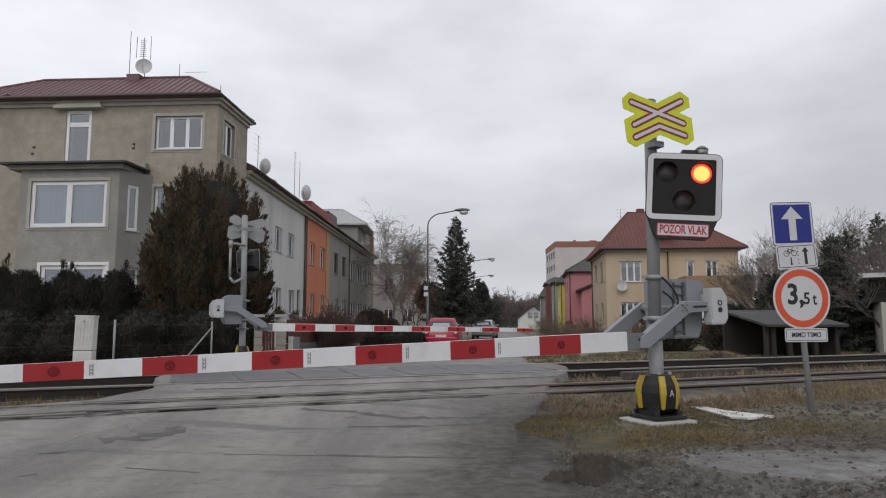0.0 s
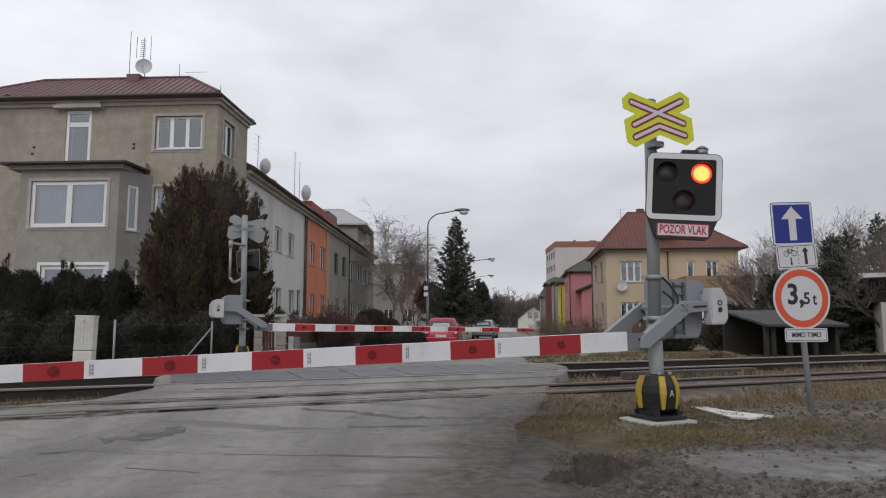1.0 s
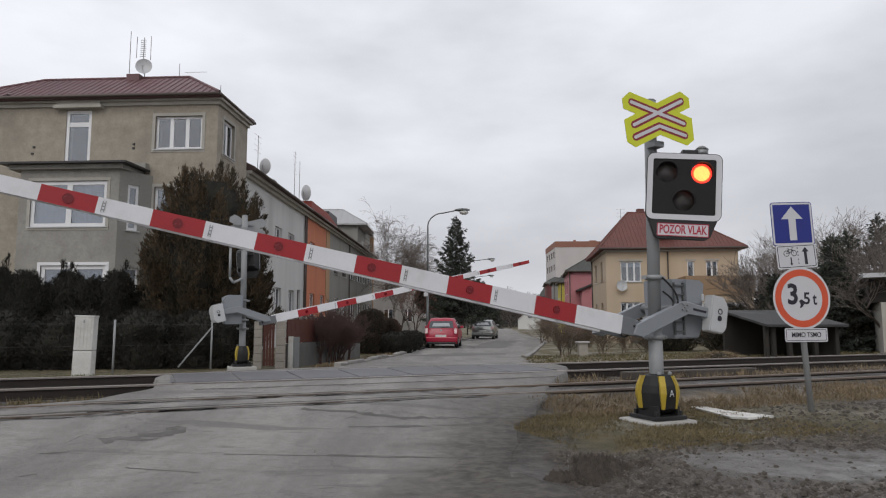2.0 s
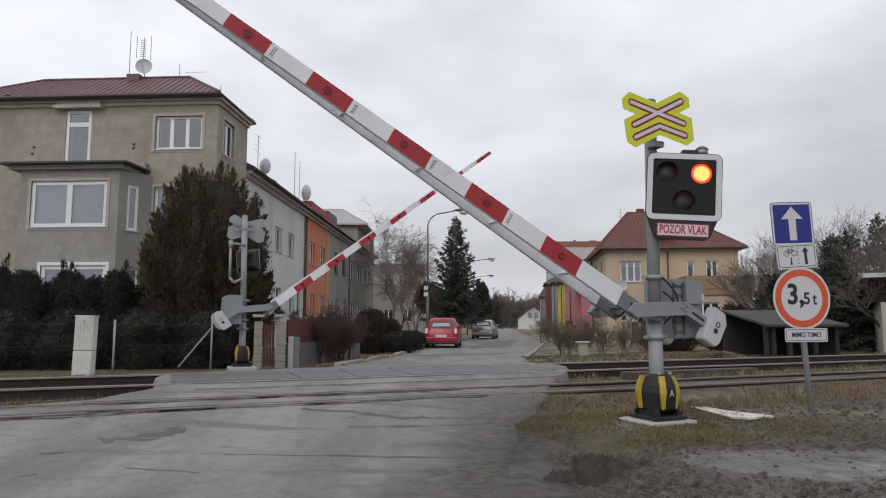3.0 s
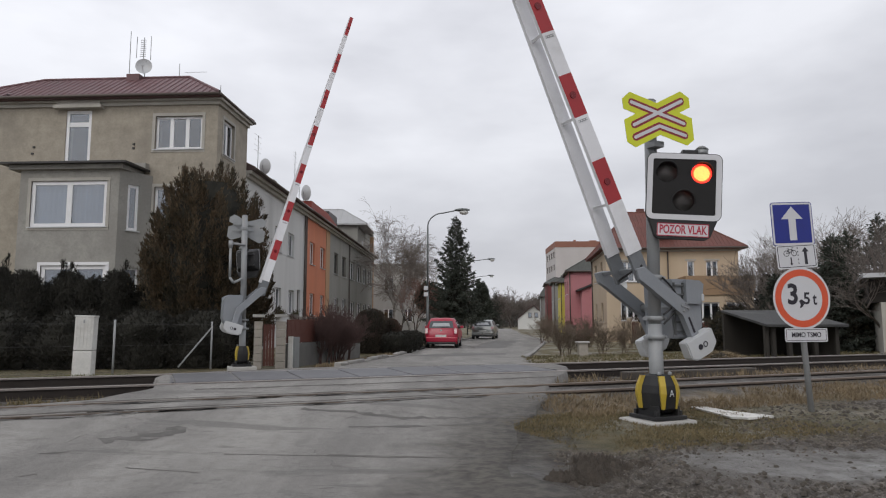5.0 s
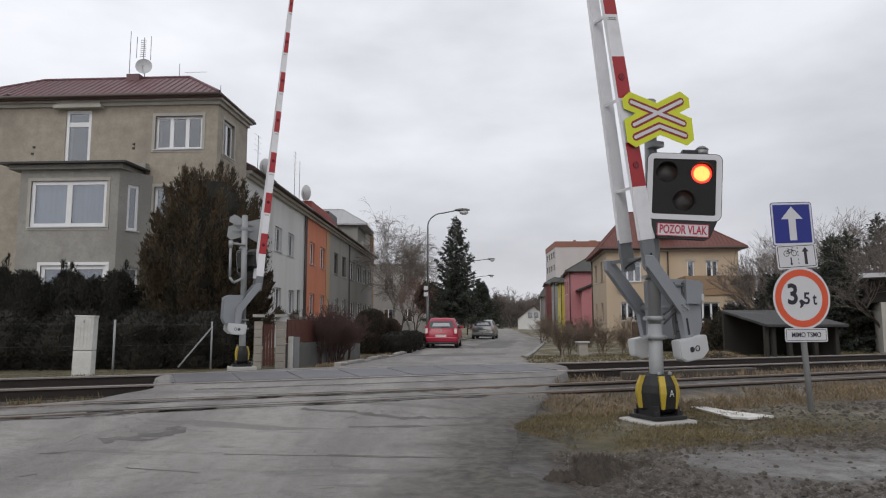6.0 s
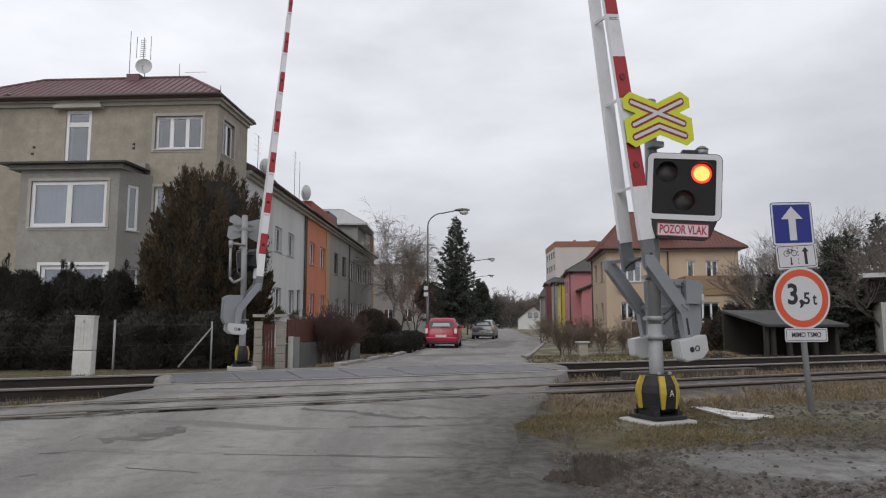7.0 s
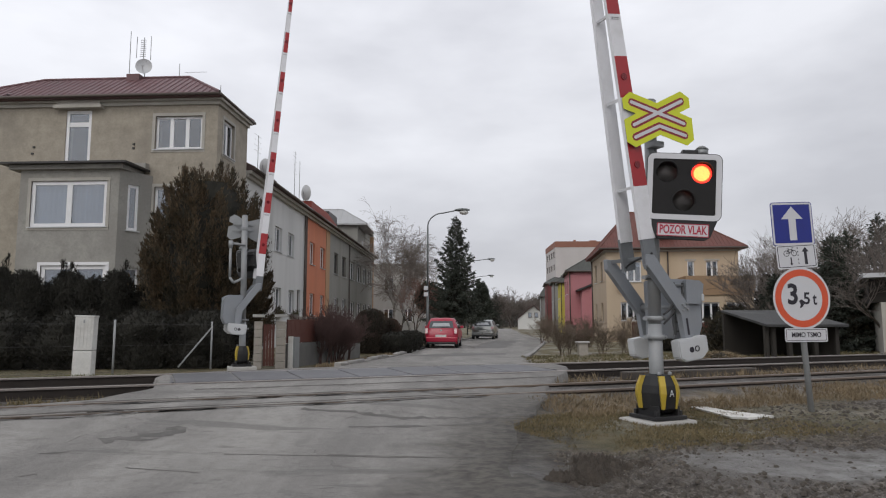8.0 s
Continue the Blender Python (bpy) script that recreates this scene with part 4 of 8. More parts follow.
# ---------------------------------------------------------------- houses
def wall_cells(bm, m, x0, x1, z0, z1, thick, openings):
    """One connected wall with its openings cut through."""
    xs = sorted({x0, x1, *[o[0] for o in openings], *[o[1] for o in openings]})
    zs = sorted({z0, z1, *[o[2] for o in openings], *[o[3] for o in openings]})
    made = {}

    def vert(i, k, back):
        key = (i, k, back)
        if key not in made:
            made[key] = bm.verts.new(m @ Vector((xs[i], thick if back else 0.0, zs[k])))
        return made[key]

    def solid(i, k):
        if not (0 <= i < len(xs) - 1 and 0 <= k < len(zs) - 1):
            return False
        mx, mz = (xs[i] + xs[i + 1]) / 2, (zs[k] + zs[k + 1]) / 2
        return not any(o[0] < mx < o[1] and o[2] < mz < o[3] for o in openings)

    for i in range(len(xs) - 1):
        for k in range(len(zs) - 1):
            if not solid(i, k):
                continue
            q = [(i, k), (i + 1, k), (i + 1, k + 1), (i, k + 1)]
            bm.faces.new([vert(a, b, False) for a, b in q])
            bm.faces.new([vert(a, b, True) for a, b in q[::-1]])
            for (a, b), (c, d), nb in ((q[0], q[1], (i, k - 1)), (q[1], q[2], (i + 1, k)), (q[2], q[3], (i, k + 1)), (q[3], q[0], (i - 1, k))):
                if not solid(*nb):
                    bm.faces.new((vert(a, b, False), vert(a, b, True), vert(c, d, True), vert(c, d, False)))


def window(parent, m, o, leaves=2, curtain=0.0, frame_mat=None, sill=True, trim=None, depth=0.1, transom=0.0, frame_w=0.075):
    x0, x1, z0, z1 = o
    fm = frame_mat or PVC
    bm = bmesh.new()
    w = frame_w
    panes = []
    for k in range(leaves):
        a, b = x0 + (x1 - x0) * k / leaves, x0 + (x1 - x0) * (k + 1) / leaves
        a, b = a + (w if k == 0 else w * 0.75), b - (w if k == leaves - 1 else w * 0.75)
        if transom:
            panes += [(a, b, z0 + w, transom - w * 0.7), (a, b, transom + w * 0.7, z1 - w)]
        else:
            panes.append((a, b, z0 + w, z1 - w))
    wall_cells(bm, m @ Matrix.Translation((0, depth, 0)), x0, x1, z0, z1, 0.07, panes)
    win = part("window", bm, fm, parent, "white framed window" if fm is PVC else "dark framed window")
    for k in range(leaves):
        a, b = x0 + (x1 - x0) * k / leaves, x0 + (x1 - x0) * (k + 1) / leaves
        bm = bmesh.new()
        box(bm, a + 0.05, b - 0.05, depth + 0.025, depth + 0.035, z0 + 0.05, z1 - 0.05, m)
        part("pane", bm, GLASS, win).visible_shadow = False
        if curtain:
            bm = bmesh.new()
            n = 14
            top = z1 - 0.05
            bot = z0 + 0.05 + (z1 - z0) * (1 - curtain)
            cols = []
            for i in range(n + 1):
                x = a + 0.04 + (b - a - 0.08) * i / n
                y = depth + 0.13 + (0.02 if i % 2 else 0.0)
                cols.append((bm.verts.new(m @ Vector((x, y, bot))), bm.verts.new(m @ Vector((x, y, top)))))
            for p, q in zip(cols, cols[1:]):
                bm.faces.new((p[0], q[0], q[1], p[1]))
            part("curtain", bm, CURTAIN, win, "pale hanging curtain")
    # dark panel added behind the glass in place of an unlit room
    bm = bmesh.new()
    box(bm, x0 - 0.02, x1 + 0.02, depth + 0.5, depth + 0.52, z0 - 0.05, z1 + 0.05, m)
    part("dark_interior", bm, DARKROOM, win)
    if sill:
        bm = bmesh.new()
        box(bm, x0 - 0.06, x1 + 0.06, -0.07, depth, z0 - 0.035, z0, m)
        part("sill", bm, LIGHTGREY, win)
    if trim:
        bm = bmesh.new()
        wall_cells(bm, m @ Matrix.Translation((0, -0.025, 0)), x0 - 0.12, x1 + 0.12, z0 - 0.12, z1 + 0.12, 0.06, [(x0, x1, z0 - 0.04, z1)])
        part("surround", bm, trim, win)
    return win


def hip_roof(th, m, x0, x1, y0, y1, z, rise, material, inset=(None, None), rib=0.3, name="roof", thick=0.12):
    """A roof with its ridge along x; inset 0 gives a gable at that end."""
    ym = (y0 + y1) / 2
    ia = (ym - y0) if inset[0] is None else inset[0]
    ib = (ym - y0) if inset[1] is None else inset[1]
    bm = bmesh.new()
    base = [(x0, y0, z), (x1, y0, z), (x1, y1, z), (x0, y1, z)]
    ridge = [(x0 + ia, ym, z + rise), (x1 - ib, ym, z + rise)]
    lo = [bm.verts.new(m @ Vector((a, b, c - thick))) for a, b, c in base]
    v = [bm.verts.new(m @ Vector(p)) for p in base]
    r = [bm.verts.new(m @ Vector(p)) for p in ridge]
    for f in ((v[0], v[1], r[1], r[0]), (v[2], v[3], r[0], r[1]), (v[1], v[2], r[1]), (v[3], v[0], r[0]), tuple(lo[::-1])):
        bm.faces.new(f)
    for i in range(4):
        bm.faces.new((lo[i], lo[(i + 1) % 4], v[(i + 1) % 4], v[i]))
    roof = part(name, bm, material, th)
    if rib:
        bm = bmesh.new()
        x = x0 + rib / 2
        while x < x1:
            k = min(1.0, (x - x0) / ia if ia > 0.01 else 1, (x1 - x) / ib if ib > 0.01 else 1)
            for ya in (y0, y1):
                tube(bm, m @ Vector((x, ya, z + 0.01)), m @ Vector((x, ya + (ym - ya) * k, z + rise * k + 0.01)), 0.022, 0.022, 4, False)
            x += rib
        for xe, ii, s in ((x0, ia, 1), (x1, ib, -1)):
            if ii > 0.01:
                y = y0 + rib / 2
                while y < y1:
                    k = 1 - abs(y - ym) / (ym - y0)
                    tube(bm, m @ Vector((xe, y, z + 0.01)), m @ Vector((xe + s * ii * k, y, z + rise * k + 0.01)), 0.022, 0.022, 4, False)
                    y += rib
                for ya in (y0, y1):
                    tube(bm, m @ Vector((xe, ya, z)), m @ Vector((xe + s * ii, ym, z + rise)), 0.06, 0.06, 6, False)
        tube(bm, m @ Vector(ridge[0]), m @ Vector(ridge[1]), 0.07, 0.07, 6)
        part("roof_rib", bm, material, roof)
    return roof


def gutter(th, m, p, q, pipes=()):
    bm = bmesh.new()
    tube(bm, m @ Vector(p), m @ Vector(q), 0.065, 0.065, 8)
    part("gutter", bm, mat("brown_gutter", (0.09, 0.07, 0.06), 0.5, 0.2), th)
    for x, y, z0, z1 in pipes:
        bm = bmesh.new()
        tube(bm, m @ Vector((x, y, z0)), m @ Vector((x, y, z1)), 0.05, 0.05, 8)
        part("downpipe", bm, mat("brown_gutter", (0.09, 0.07, 0.06), 0.5, 0.2), th)


def dish(th, p, r, turn, mast=0.6):
    bm = bmesh.new()
    M = Matrix.Translation(p) @ Matrix.Rotation(radians(turn), 4, "Z") @ Matrix.Rotation(radians(-6), 4, "X")
    rings = []
    for i in range(5):
        rr = r * i / 4
        rings.append([bm.verts.new(M @ Vector((rr * math.cos(2 * math.pi * j / 18), -0.25 * r * (i / 4) ** 2, rr * math.sin(2 * math.pi * j / 18)))) for j in range(18)] if i else [bm.verts.new(M @ Vector((0, 0, 0)))])
    for j in range(18):
        bm.faces.new((rings[0][0], rings[1][j], rings[1][(j + 1) % 18]))
    for a, b in zip(rings[1:], rings[2:]):
        for j in range(18):
            bm.faces.new((a[j], b[j], b[(j + 1) % 18], a[(j + 1) % 18]))
    tube(bm, M @ Vector((0, -0.2 * r, -r)), M @ Vector((0, -r * 0.9, -0.1)), 0.012, 0.012, 5)
    tube(bm, M @ Vector((0, -r * 0.95, -0.1)), M @ Vector((0, -r * 0.75, -0.07)), 0.035, 0.035, 8)
    d = part("satellite_dish", bm, LIGHTGREY, th, "pale grey satellite dish")
    bm = bmesh.new()
    tube(bm, Vector(p) + Vector((0, 0.06, -mast)), Vector(p) + Vector((0, 0.06, 0.1)), 0.02, 0.02, 6)
    part("dish_pole", bm, STEEL, d)


def aerial(th, p, h, bars, width=0.4, side=1.0):
    bm = bmesh.new()
    p = Vector(p)
    tube(bm, p, p + Vector((0, 0, h)), 0.02, 0.014, 6)
    for i in range(bars):
        z = h * (0.55 + 0.42 * i / max(1, bars - 1))
        tube(bm, p + Vector((-width / 2 * side, 0, z)), p + Vector((width / 2, 0, z)), 0.008, 0.008, 4)
    part("aerial", bm, STEEL, th, "thin roof aerial")


RENDER_GREY = mat("rough_grey_beige_render", (0.33, 0.295, 0.24), 0.9, 0, 0.24, 2.2, 11, 0.35, (0.2, 0.18, 0.155), 0.6, 0.5, streak=False)
RENDER_BAY = mat("rough_grey_render", (0.30, 0.29, 0.265), 0.9, 0, 0.24, 2.4, 11, 0.35, (0.19, 0.18, 0.165), 0.6, 0.6, streak=False)
CORNICE = mat("pale_cornice_plaster", (0.4, 0.38, 0.34), 0.85, 0, 0.12, 1.5, 30, 0.1, (0.25, 0.23, 0.2), 0.5, 0.8)
ROOF_WINE = mat("wine_red_sheet_roof", (0.125, 0.058, 0.062), 0.5, 0.1, 0.2, 1.2, 40, 0.05, (0.07, 0.04, 0.04), 0.6, 0.5)
DARKSHEET = mat("dark_sheet_metal", (0.045, 0.042, 0.042), 0.5, 0.3, 0.2, 2, 40, 0.05)


def left_house():
    th = thing("corner_house", pose(-8.86, 26, -0.25, 0, 0, -3.5), "three-storey grey-beige rendered house with wine-red sheet roof", "house")
    I = Matrix()
    L, D, TOP = -13.0, 3.3, 9.72
    win_up, door_up, win_mid = (-2.52, -0.62, 8.08, 9.42), (-6.2, -5.15, 7.5, 9.72), (-2.45, -0.62, 4.95, 6.58)
    win_low = (-2.45, -0.62, 1.9, 3.35)
    bm = bmesh.new()
    wall_cells(bm, I, L, 0, -0.4, 10.0, 0.35, [win_up, door_up, win_mid, win_low])
    part("front_wall", bm, RENDER_GREY, th, "rough grey-beige rendered wall")
    S = Matrix.Rotation(radians(90), 4, "Z")
    sw_up, sw_mid = (0.6, 1.75, 8.02, 9.45), (0.6, 1.75, 5.0, 6.5)
    bm = bmesh.new()
    wall_cells(bm, S, 0.35, D, -0.4, 10.0, 0.35, [sw_up, sw_mid])
    box(bm, -0.35, -0.001, 0.02, 0.35, -0.4, 10.0)
    part("side_wall", bm, RENDER_GREY, th)
    bm = bmesh.new()
    box(bm, L, -0.36, D - 0.35, D, -0.4, 10.0)
    box(bm, L - 0.3, L, 0, D, -0.4, 10.0)
    part("back_wall", bm, RENDER_GREY, th)
    bm = bmesh.new()
    box(bm, L, -0.36, 0.36, D - 0.36, 9.9, 10.0)
    part("loft_floor", bm, DARKROOM, th)
    window(th, I, win_up, 3, 0.0, trim=CORNICE, frame_w=0.1)
    window(th, I, door_up, 1, 0.0, transom=9.15, sill=False, frame_w=0.13, depth=0.04)
    window(th, I, win_mid, 3, 0.6, trim=CORNICE, frame_w=0.1)
    window(th, I, win_low, 3, 0.6)
    window(th, S, sw_up, 2, 0.0, trim=CORNICE, frame_w=0.1)
    window(th, S, sw_mid, 2, 0.0)
    # balcony door's little canopy
    bm = bmesh.new()
    box(bm, -6.6, -4.65, -0.28, 0.02, 9.76, 9.9)
    box(bm, -6.5, -4.75, -0.2, 0.02, 9.9, 10.0)
    part("door_canopy", bm, CORNICE, th)
    # cornice in two steps
    bm = bmesh.new()
    box(bm, L, 0.09, -0.09, -0.002, 9.86, 10.0)
    box(bm, 0.002, 0.09, 0.0, D + 0.05, 9.86, 10.0)
    box(bm, L, 0.2, -0.2, -0.002, 10.0, 10.1)
    box(bm, 0.002, 0.2, 0.0, D + 0.1, 10.0, 10.1)
    part("cornice", bm, CORNICE, th)
    hip_roof(th, I, -10.9, 0.18, -0.42, D + 0.3, 10.24, 1.36, ROOF_WINE, (2.55, 2.1), 0.27, thick=0.16)
    hip_roof(th, I, L - 3.0, -8.4, -0.42, D + 0.3, 10.255, 0.98, ROOF_WINE, (0, 1.0), 0.27, thick=0.15)
    gutter(th, I, (L, -0.45, 10.16), (0.21, -0.45, 10.16), ((-0.06, D - 0.1, 0, 9.9),))
    gutter(th, I, (0.21, -0.45, 10.16), (0.21, D + 0.33, 10.16))
    # bay with flat sheet roof
    bx0, bx1, bd = -7.0, -3.15, 1.3
    big, low = (-6.55, -3.6, 4.84, 6.58), (-6.0, -3.5, 1.5, 3.4)
    F = Matrix.Translation((0, -bd, 0))
    bm = bmesh.new()
    wall_cells(bm, F, bx0, bx1, -0.4, 7.0, 0.3, [big, low])
    part("bay_wall", bm, RENDER_BAY, th, "grey rendered bay front")
    ang = math.degrees(math.atan2(bd, 0.62))
    C = Matrix.Translation((bx1, -bd, 0)) @ Matrix.Rotation(radians(ang), 4, "Z")
    clen = math.hypot(bd, 0.62)
    bm = bmesh.new()
    sc = (0.38, 0.86, 4.75, 6.5)
    sl = (0.42, 1.02, 1.7, 3.35)
    wall_cells(bm, C, 0.0, clen, -0.4, 7.0, 0.25, [sc, sl])
    C2 = Matrix.Translation((bx0, 0, 0)) @ Matrix.Rotation(radians(-90), 4, "Z")
    wall_cells(bm, C2, 0.0, bd - 0.001, -0.4, 7.0, 0.25, [])
    part("bay_side", bm, RENDER_BAY, th)
    window(th, F, big, 2, 0.98, trim=CORNICE, frame_w=0.14, depth=0.05)
    window(th, F, low, 2, 0.98, trim=PVC, frame_w=0.14, depth=0.05)
    window(th, C, sc, 1, 0.0, frame_w=0.11, depth=0.04)
    window(th, C, sl, 1, 0.5)
    poly = [(bx0 - 0.6, -bd - 0.45), (bx1 + 0.45, -bd - 0.45), (bx1 + 0.5, -0.002), (bx0 - 0.6, -0.002)]
    for z0, z1, g, nm, mt, lb in ((7.17, 7.24, 0.0, "bay_roof", DARKSHEET, "dark sheet-metal bay roof"), (7.0, 7.17, 0.25, "bay_cornice", RENDER_BAY, "rendered cornice under the bay roof")):
        bm = bmesh.new()
        a = [bm.verts.new((x - g * (1 if x > -5 else -1), y + (g if y < -0.1 else 0), z0)) for x, y in poly]
        b = [bm.verts.new((x - g * (1 if x > -5 else -1), y + (g if y < -0.1 else 0), z1)) for x, y in poly]
        bm.faces.new(a[::-1])
        bm.faces.new(b)
        for i in range(4):
            bm.faces.new((a[i], a[(i + 1) % 4], b[(i + 1) % 4], b[i]))
        part(nm, bm, mt, th, lb)
    bm = bmesh.new()
    box(bm, -6.9, -2.7, -0.3, -0.002, 7.242, 7.48)
    part("balcony_kerb", bm, RENDER_BAY, th)
    for x, z in ((-7.45, 8.25), (-7.5, 7.98), (-3.35, 8.3), (-3.36, 8.14)):
        bm = bmesh.new()
        box(bm, x - 0.05, x + 0.03, -0.05, 0.0, z - 0.035, z + 0.035)
        part("wall_bracket", bm, DARKSHEET, th)
    # chimney, aerials and dish on the ridge
    bm = bmesh.new()
    box(bm, -4.55, -4.0, 1.3, 1.9, 11.3, 11.7)
    part("chimney", bm, ROOF_WINE, th)
    dish(th, (-3.9, 1.5, 12.06), 0.34, 15, 0.5)
    aerial(th, (-4.6, 1.6, 11.6), 2.1, 0)
    bm = bmesh.new()
    pipe(bm, [(-4.0, 1.6, 12.2), (-4.0, 1.6, 13.4)], 0.018, 6)
    for i in range(9):
        tube(bm, (-4.12, 1.55, 12.55 + 0.09 * i), (-3.88, 1.55, 12.55 + 0.09 * i), 0.012, 0.012, 4)
    box(bm, -4.32, -4.3, 1.58, 1.6, 12.5, 13.45)
    box(bm, -3.7, -3.68, 1.58, 1.6, 12.4, 13.45)
    part("panel_aerial", bm, STEEL, th, "upright panel aerial")
    aerial(th, (-2.5, 1.8, 11.4), 0.9, 1, 2.4, -0.2)
    aerial(th, (-1.0, 2.6, 10.9), 0.7, 0)


left_house()

# lower wing that runs on behind the corner house
wing = thing("house_wing", pose(-22.0, 30.5, -0.25, 0, 0, -3.5), "lower rendered wing with wine-red roof", "house")
bm = bmesh.new()
box(bm, -8, 5.5, 0, 6, -0.4, 10.0)
part("wall", bm, RENDER_GREY, wing)
hip_roof(wing, Matrix(), -8.4, 6.4, -0.4, 6.4, 10.1, 1.5, ROOF_WINE, (0, None), 0.3)


# the terrace along the street
PLASTER_W = mat("pale_grey_plaster", (0.58, 0.58, 0.57), 0.85, 0, 0.08, 0.6, 25, 0.12, (0.33, 0.33, 0.32), 0.5, 0.4, streak=True)
PLASTER_O = mat("orange_plaster", (0.56, 0.2, 0.11), 0.85, 0, 0.1, 0.7, 25, 0.1, (0.47, 0.165, 0.085), 0.5, 0.5, streak=True)
PLASTER_D = mat("dark_grey_plaster", (0.26, 0.255, 0.232), 0.9, 0, 0.15, 0.7, 25, 0.15, (0.18, 0.175, 0.155), 0.5, 0.4, streak=True)
PLASTER_T = mat("tan_plaster", (0.42, 0.26, 0.15), 0.85, 0, 0.1, 0.7, 25, 0.1)
ROOF_DARK = mat("dark_red_brown_roof", (0.085, 0.05, 0.045), 0.7, 0, 0.2, 1.5, 30, 0.1, (0.05, 0.04, 0.04), 0.6, 0.6)
ROOF_RED = mat("red_tile_roof", (0.27, 0.055, 0.04), 0.7, 0, 0.2, 1.5, 30, 0.1)
DARKFRAME = mat("dark_brown_frame", (0.12, 0.1, 0.085), 0.6, 0, 0.1, 3, 30, 0.02)
ROW_M = Matrix.Translation((-8.59, 35.08, 0)) @ Matrix.Rotation(radians(88), 4, "Z")


def terrace_house(s0, s1, wall_mat, wins, label, eave=7.75, roof_mat=ROOF_DARK, rise=2.3, pipes=()):
    """One house of the row: s0 to s1 along the street."""
    th = thing("terrace_house", ROW_M @ Matrix.Translation((s0, 0, -0.3)), label, "house", "terrace along the street")
    W = s1 - s0
    I = Matrix()
    ops = [(a - s0, b - s0, c + 0.3, d + 0.3) for a, b, c, d, *_ in wins]
    bm = bmesh.new()
    wall_cells(bm, I, 0.002, W - 0.002, -0.2, eave + 0.3, 0.3, ops)
    part("front_wall", bm, wall_mat, th)
    bm = bmesh.new()
    for x in (0.002, W - 0.252):
        prism(bm, [(0.301, -0.2), (8.0, -0.2), (8.0, eave + 0.3), (4.1, eave + 0.3 + rise - 0.1), (0.301, eave + 0.3)], x, x + 0.25, Matrix.Rotation(radians(90), 4, "Z") @ Matrix.Scale(-1, 4, (0, 1, 0)))
    part("party_wall", bm, wall_mat, th)
    bm = bmesh.new()
    box(bm, 0.26, W - 0.26, 7.7, 8.0, -0.2, eave + 0.3)
    part("back_wall", bm, wall_mat, th)
    for o, w in zip(ops, wins):
        leaves = w[4] if len(w) > 4 else 2
        fm = w[5] if len(w) > 5 else PVC
        window(th, I, o, leaves, w[6] if len(w) > 6 else 0.5, fm, depth=0.12)
    bm = bmesh.new()
    box(bm, 0.002, W - 0.002, -0.16, -0.002, eave + 0.02, eave + 0.16)
    box(bm, 0.002, W - 0.002, -0.32, -0.002, eave + 0.16, eave + 0.3)
    part("cornice", bm, CORNICE, th)
    hip_roof(th, I, 0.002, W - 0.002, -0.45, 8.4, eave + 0.45, rise, roof_mat, (0, 0), 0.3, thick=0.15)
    gutter(th, I, (0, -0.5, eave + 0.36), (W, -0.5, eave + 0.36), [(x - s0, -0.08, -0.2, eave + 0.1) for x in pipes])
    return th


h1 = terrace_house(-5.6, 5.75, PLASTER_W, [(-4.4, -3.2, 4.72, 6.0), (-0.62, 0.72, 4.72, 6.0), (1.95, 3.3, 4.72, 6.0), (-0.42, 0.8, 1.5, 2.85), (2.3, 3.55, 1.5, 2.85), (4.2, 4.95, 0.3, 2.95, 1, DARKFRAME, 0.0)],
                   "pale grey plastered terrace house with brown roof", pipes=(5.6,))
bm = bmesh.new()
box(bm, 9.0, 11.2, -0.9, 0.0, 1.55, 1.68)
part("door_canopy", bm, CORNICE, h1, "small flat canopy over the door")
for x in (5.3, 8.2):
    bm = bmesh.new()
    box(bm, x, x + 1.2, -0.25, -0.072, 1.62, 1.8)
    fb = part("flower_box", bm, DARKFRAME, h1, "dark flower box with dry plants")
    bm = bmesh.new()
    for k in range(60):
        p = Vector((x + random.uniform(0.05, 1.15), random.uniform(-0.3, -0.05), 1.8))
        tube(bm, p, p + Vector((random.uniform(-0.15, 0.15), random.uniform(-0.15, 0.1), random.uniform(0.1, 0.3))), 0.012, 0.003, 3, False)
    part("dry_plant", bm, mat("dry_plant", (0.07, 0.06, 0.03), 0.9), fb)
dish(h1, (3.7, 0.3, 9.1), 0.4, 60, 0.7)
aerial(h1, (3.4, 0.5, 8.7), 1.9, 4, 0.9, 1.4)
bm = bmesh.new()
box(bm, 6.6, 7.2, 0.6, 1.2, 8.4, 9.05)
part("chimney", bm, ROOF_DARK, h1)
h2 = terrace_house(5.75, 13.2, PLASTER_O, [(7.2, 8.5, 4.7, 6.12), (10.2, 11.6, 4.7, 6.12), (7.4, 8.7, 1.5, 2.88), (10.4, 11.7, 1.5, 2.88), (12.1, 12.9, 0.3, 2.9, 1, PVC, 0.0)],
                   "orange plastered terrace house with red roof", roof_mat=ROOF_DARK, pipes=(5.95,))
bm = bmesh.new()
box(bm, 6.2, 7.44, -0.04, 0.0, 0.0, 8.0)
part("tan_strip", bm, PLASTER_T, h2, "tan painted strip at the house edge")
aerial(h2, (-0.4, 0.6, 8.7), 3.0, 6, 0.9)
dish(h2, (0.9, 0.3, 9.4), 0.5, 50, 1.0)
aerial(h2, (0.8, 0.6, 8.8), 2.6, 0)
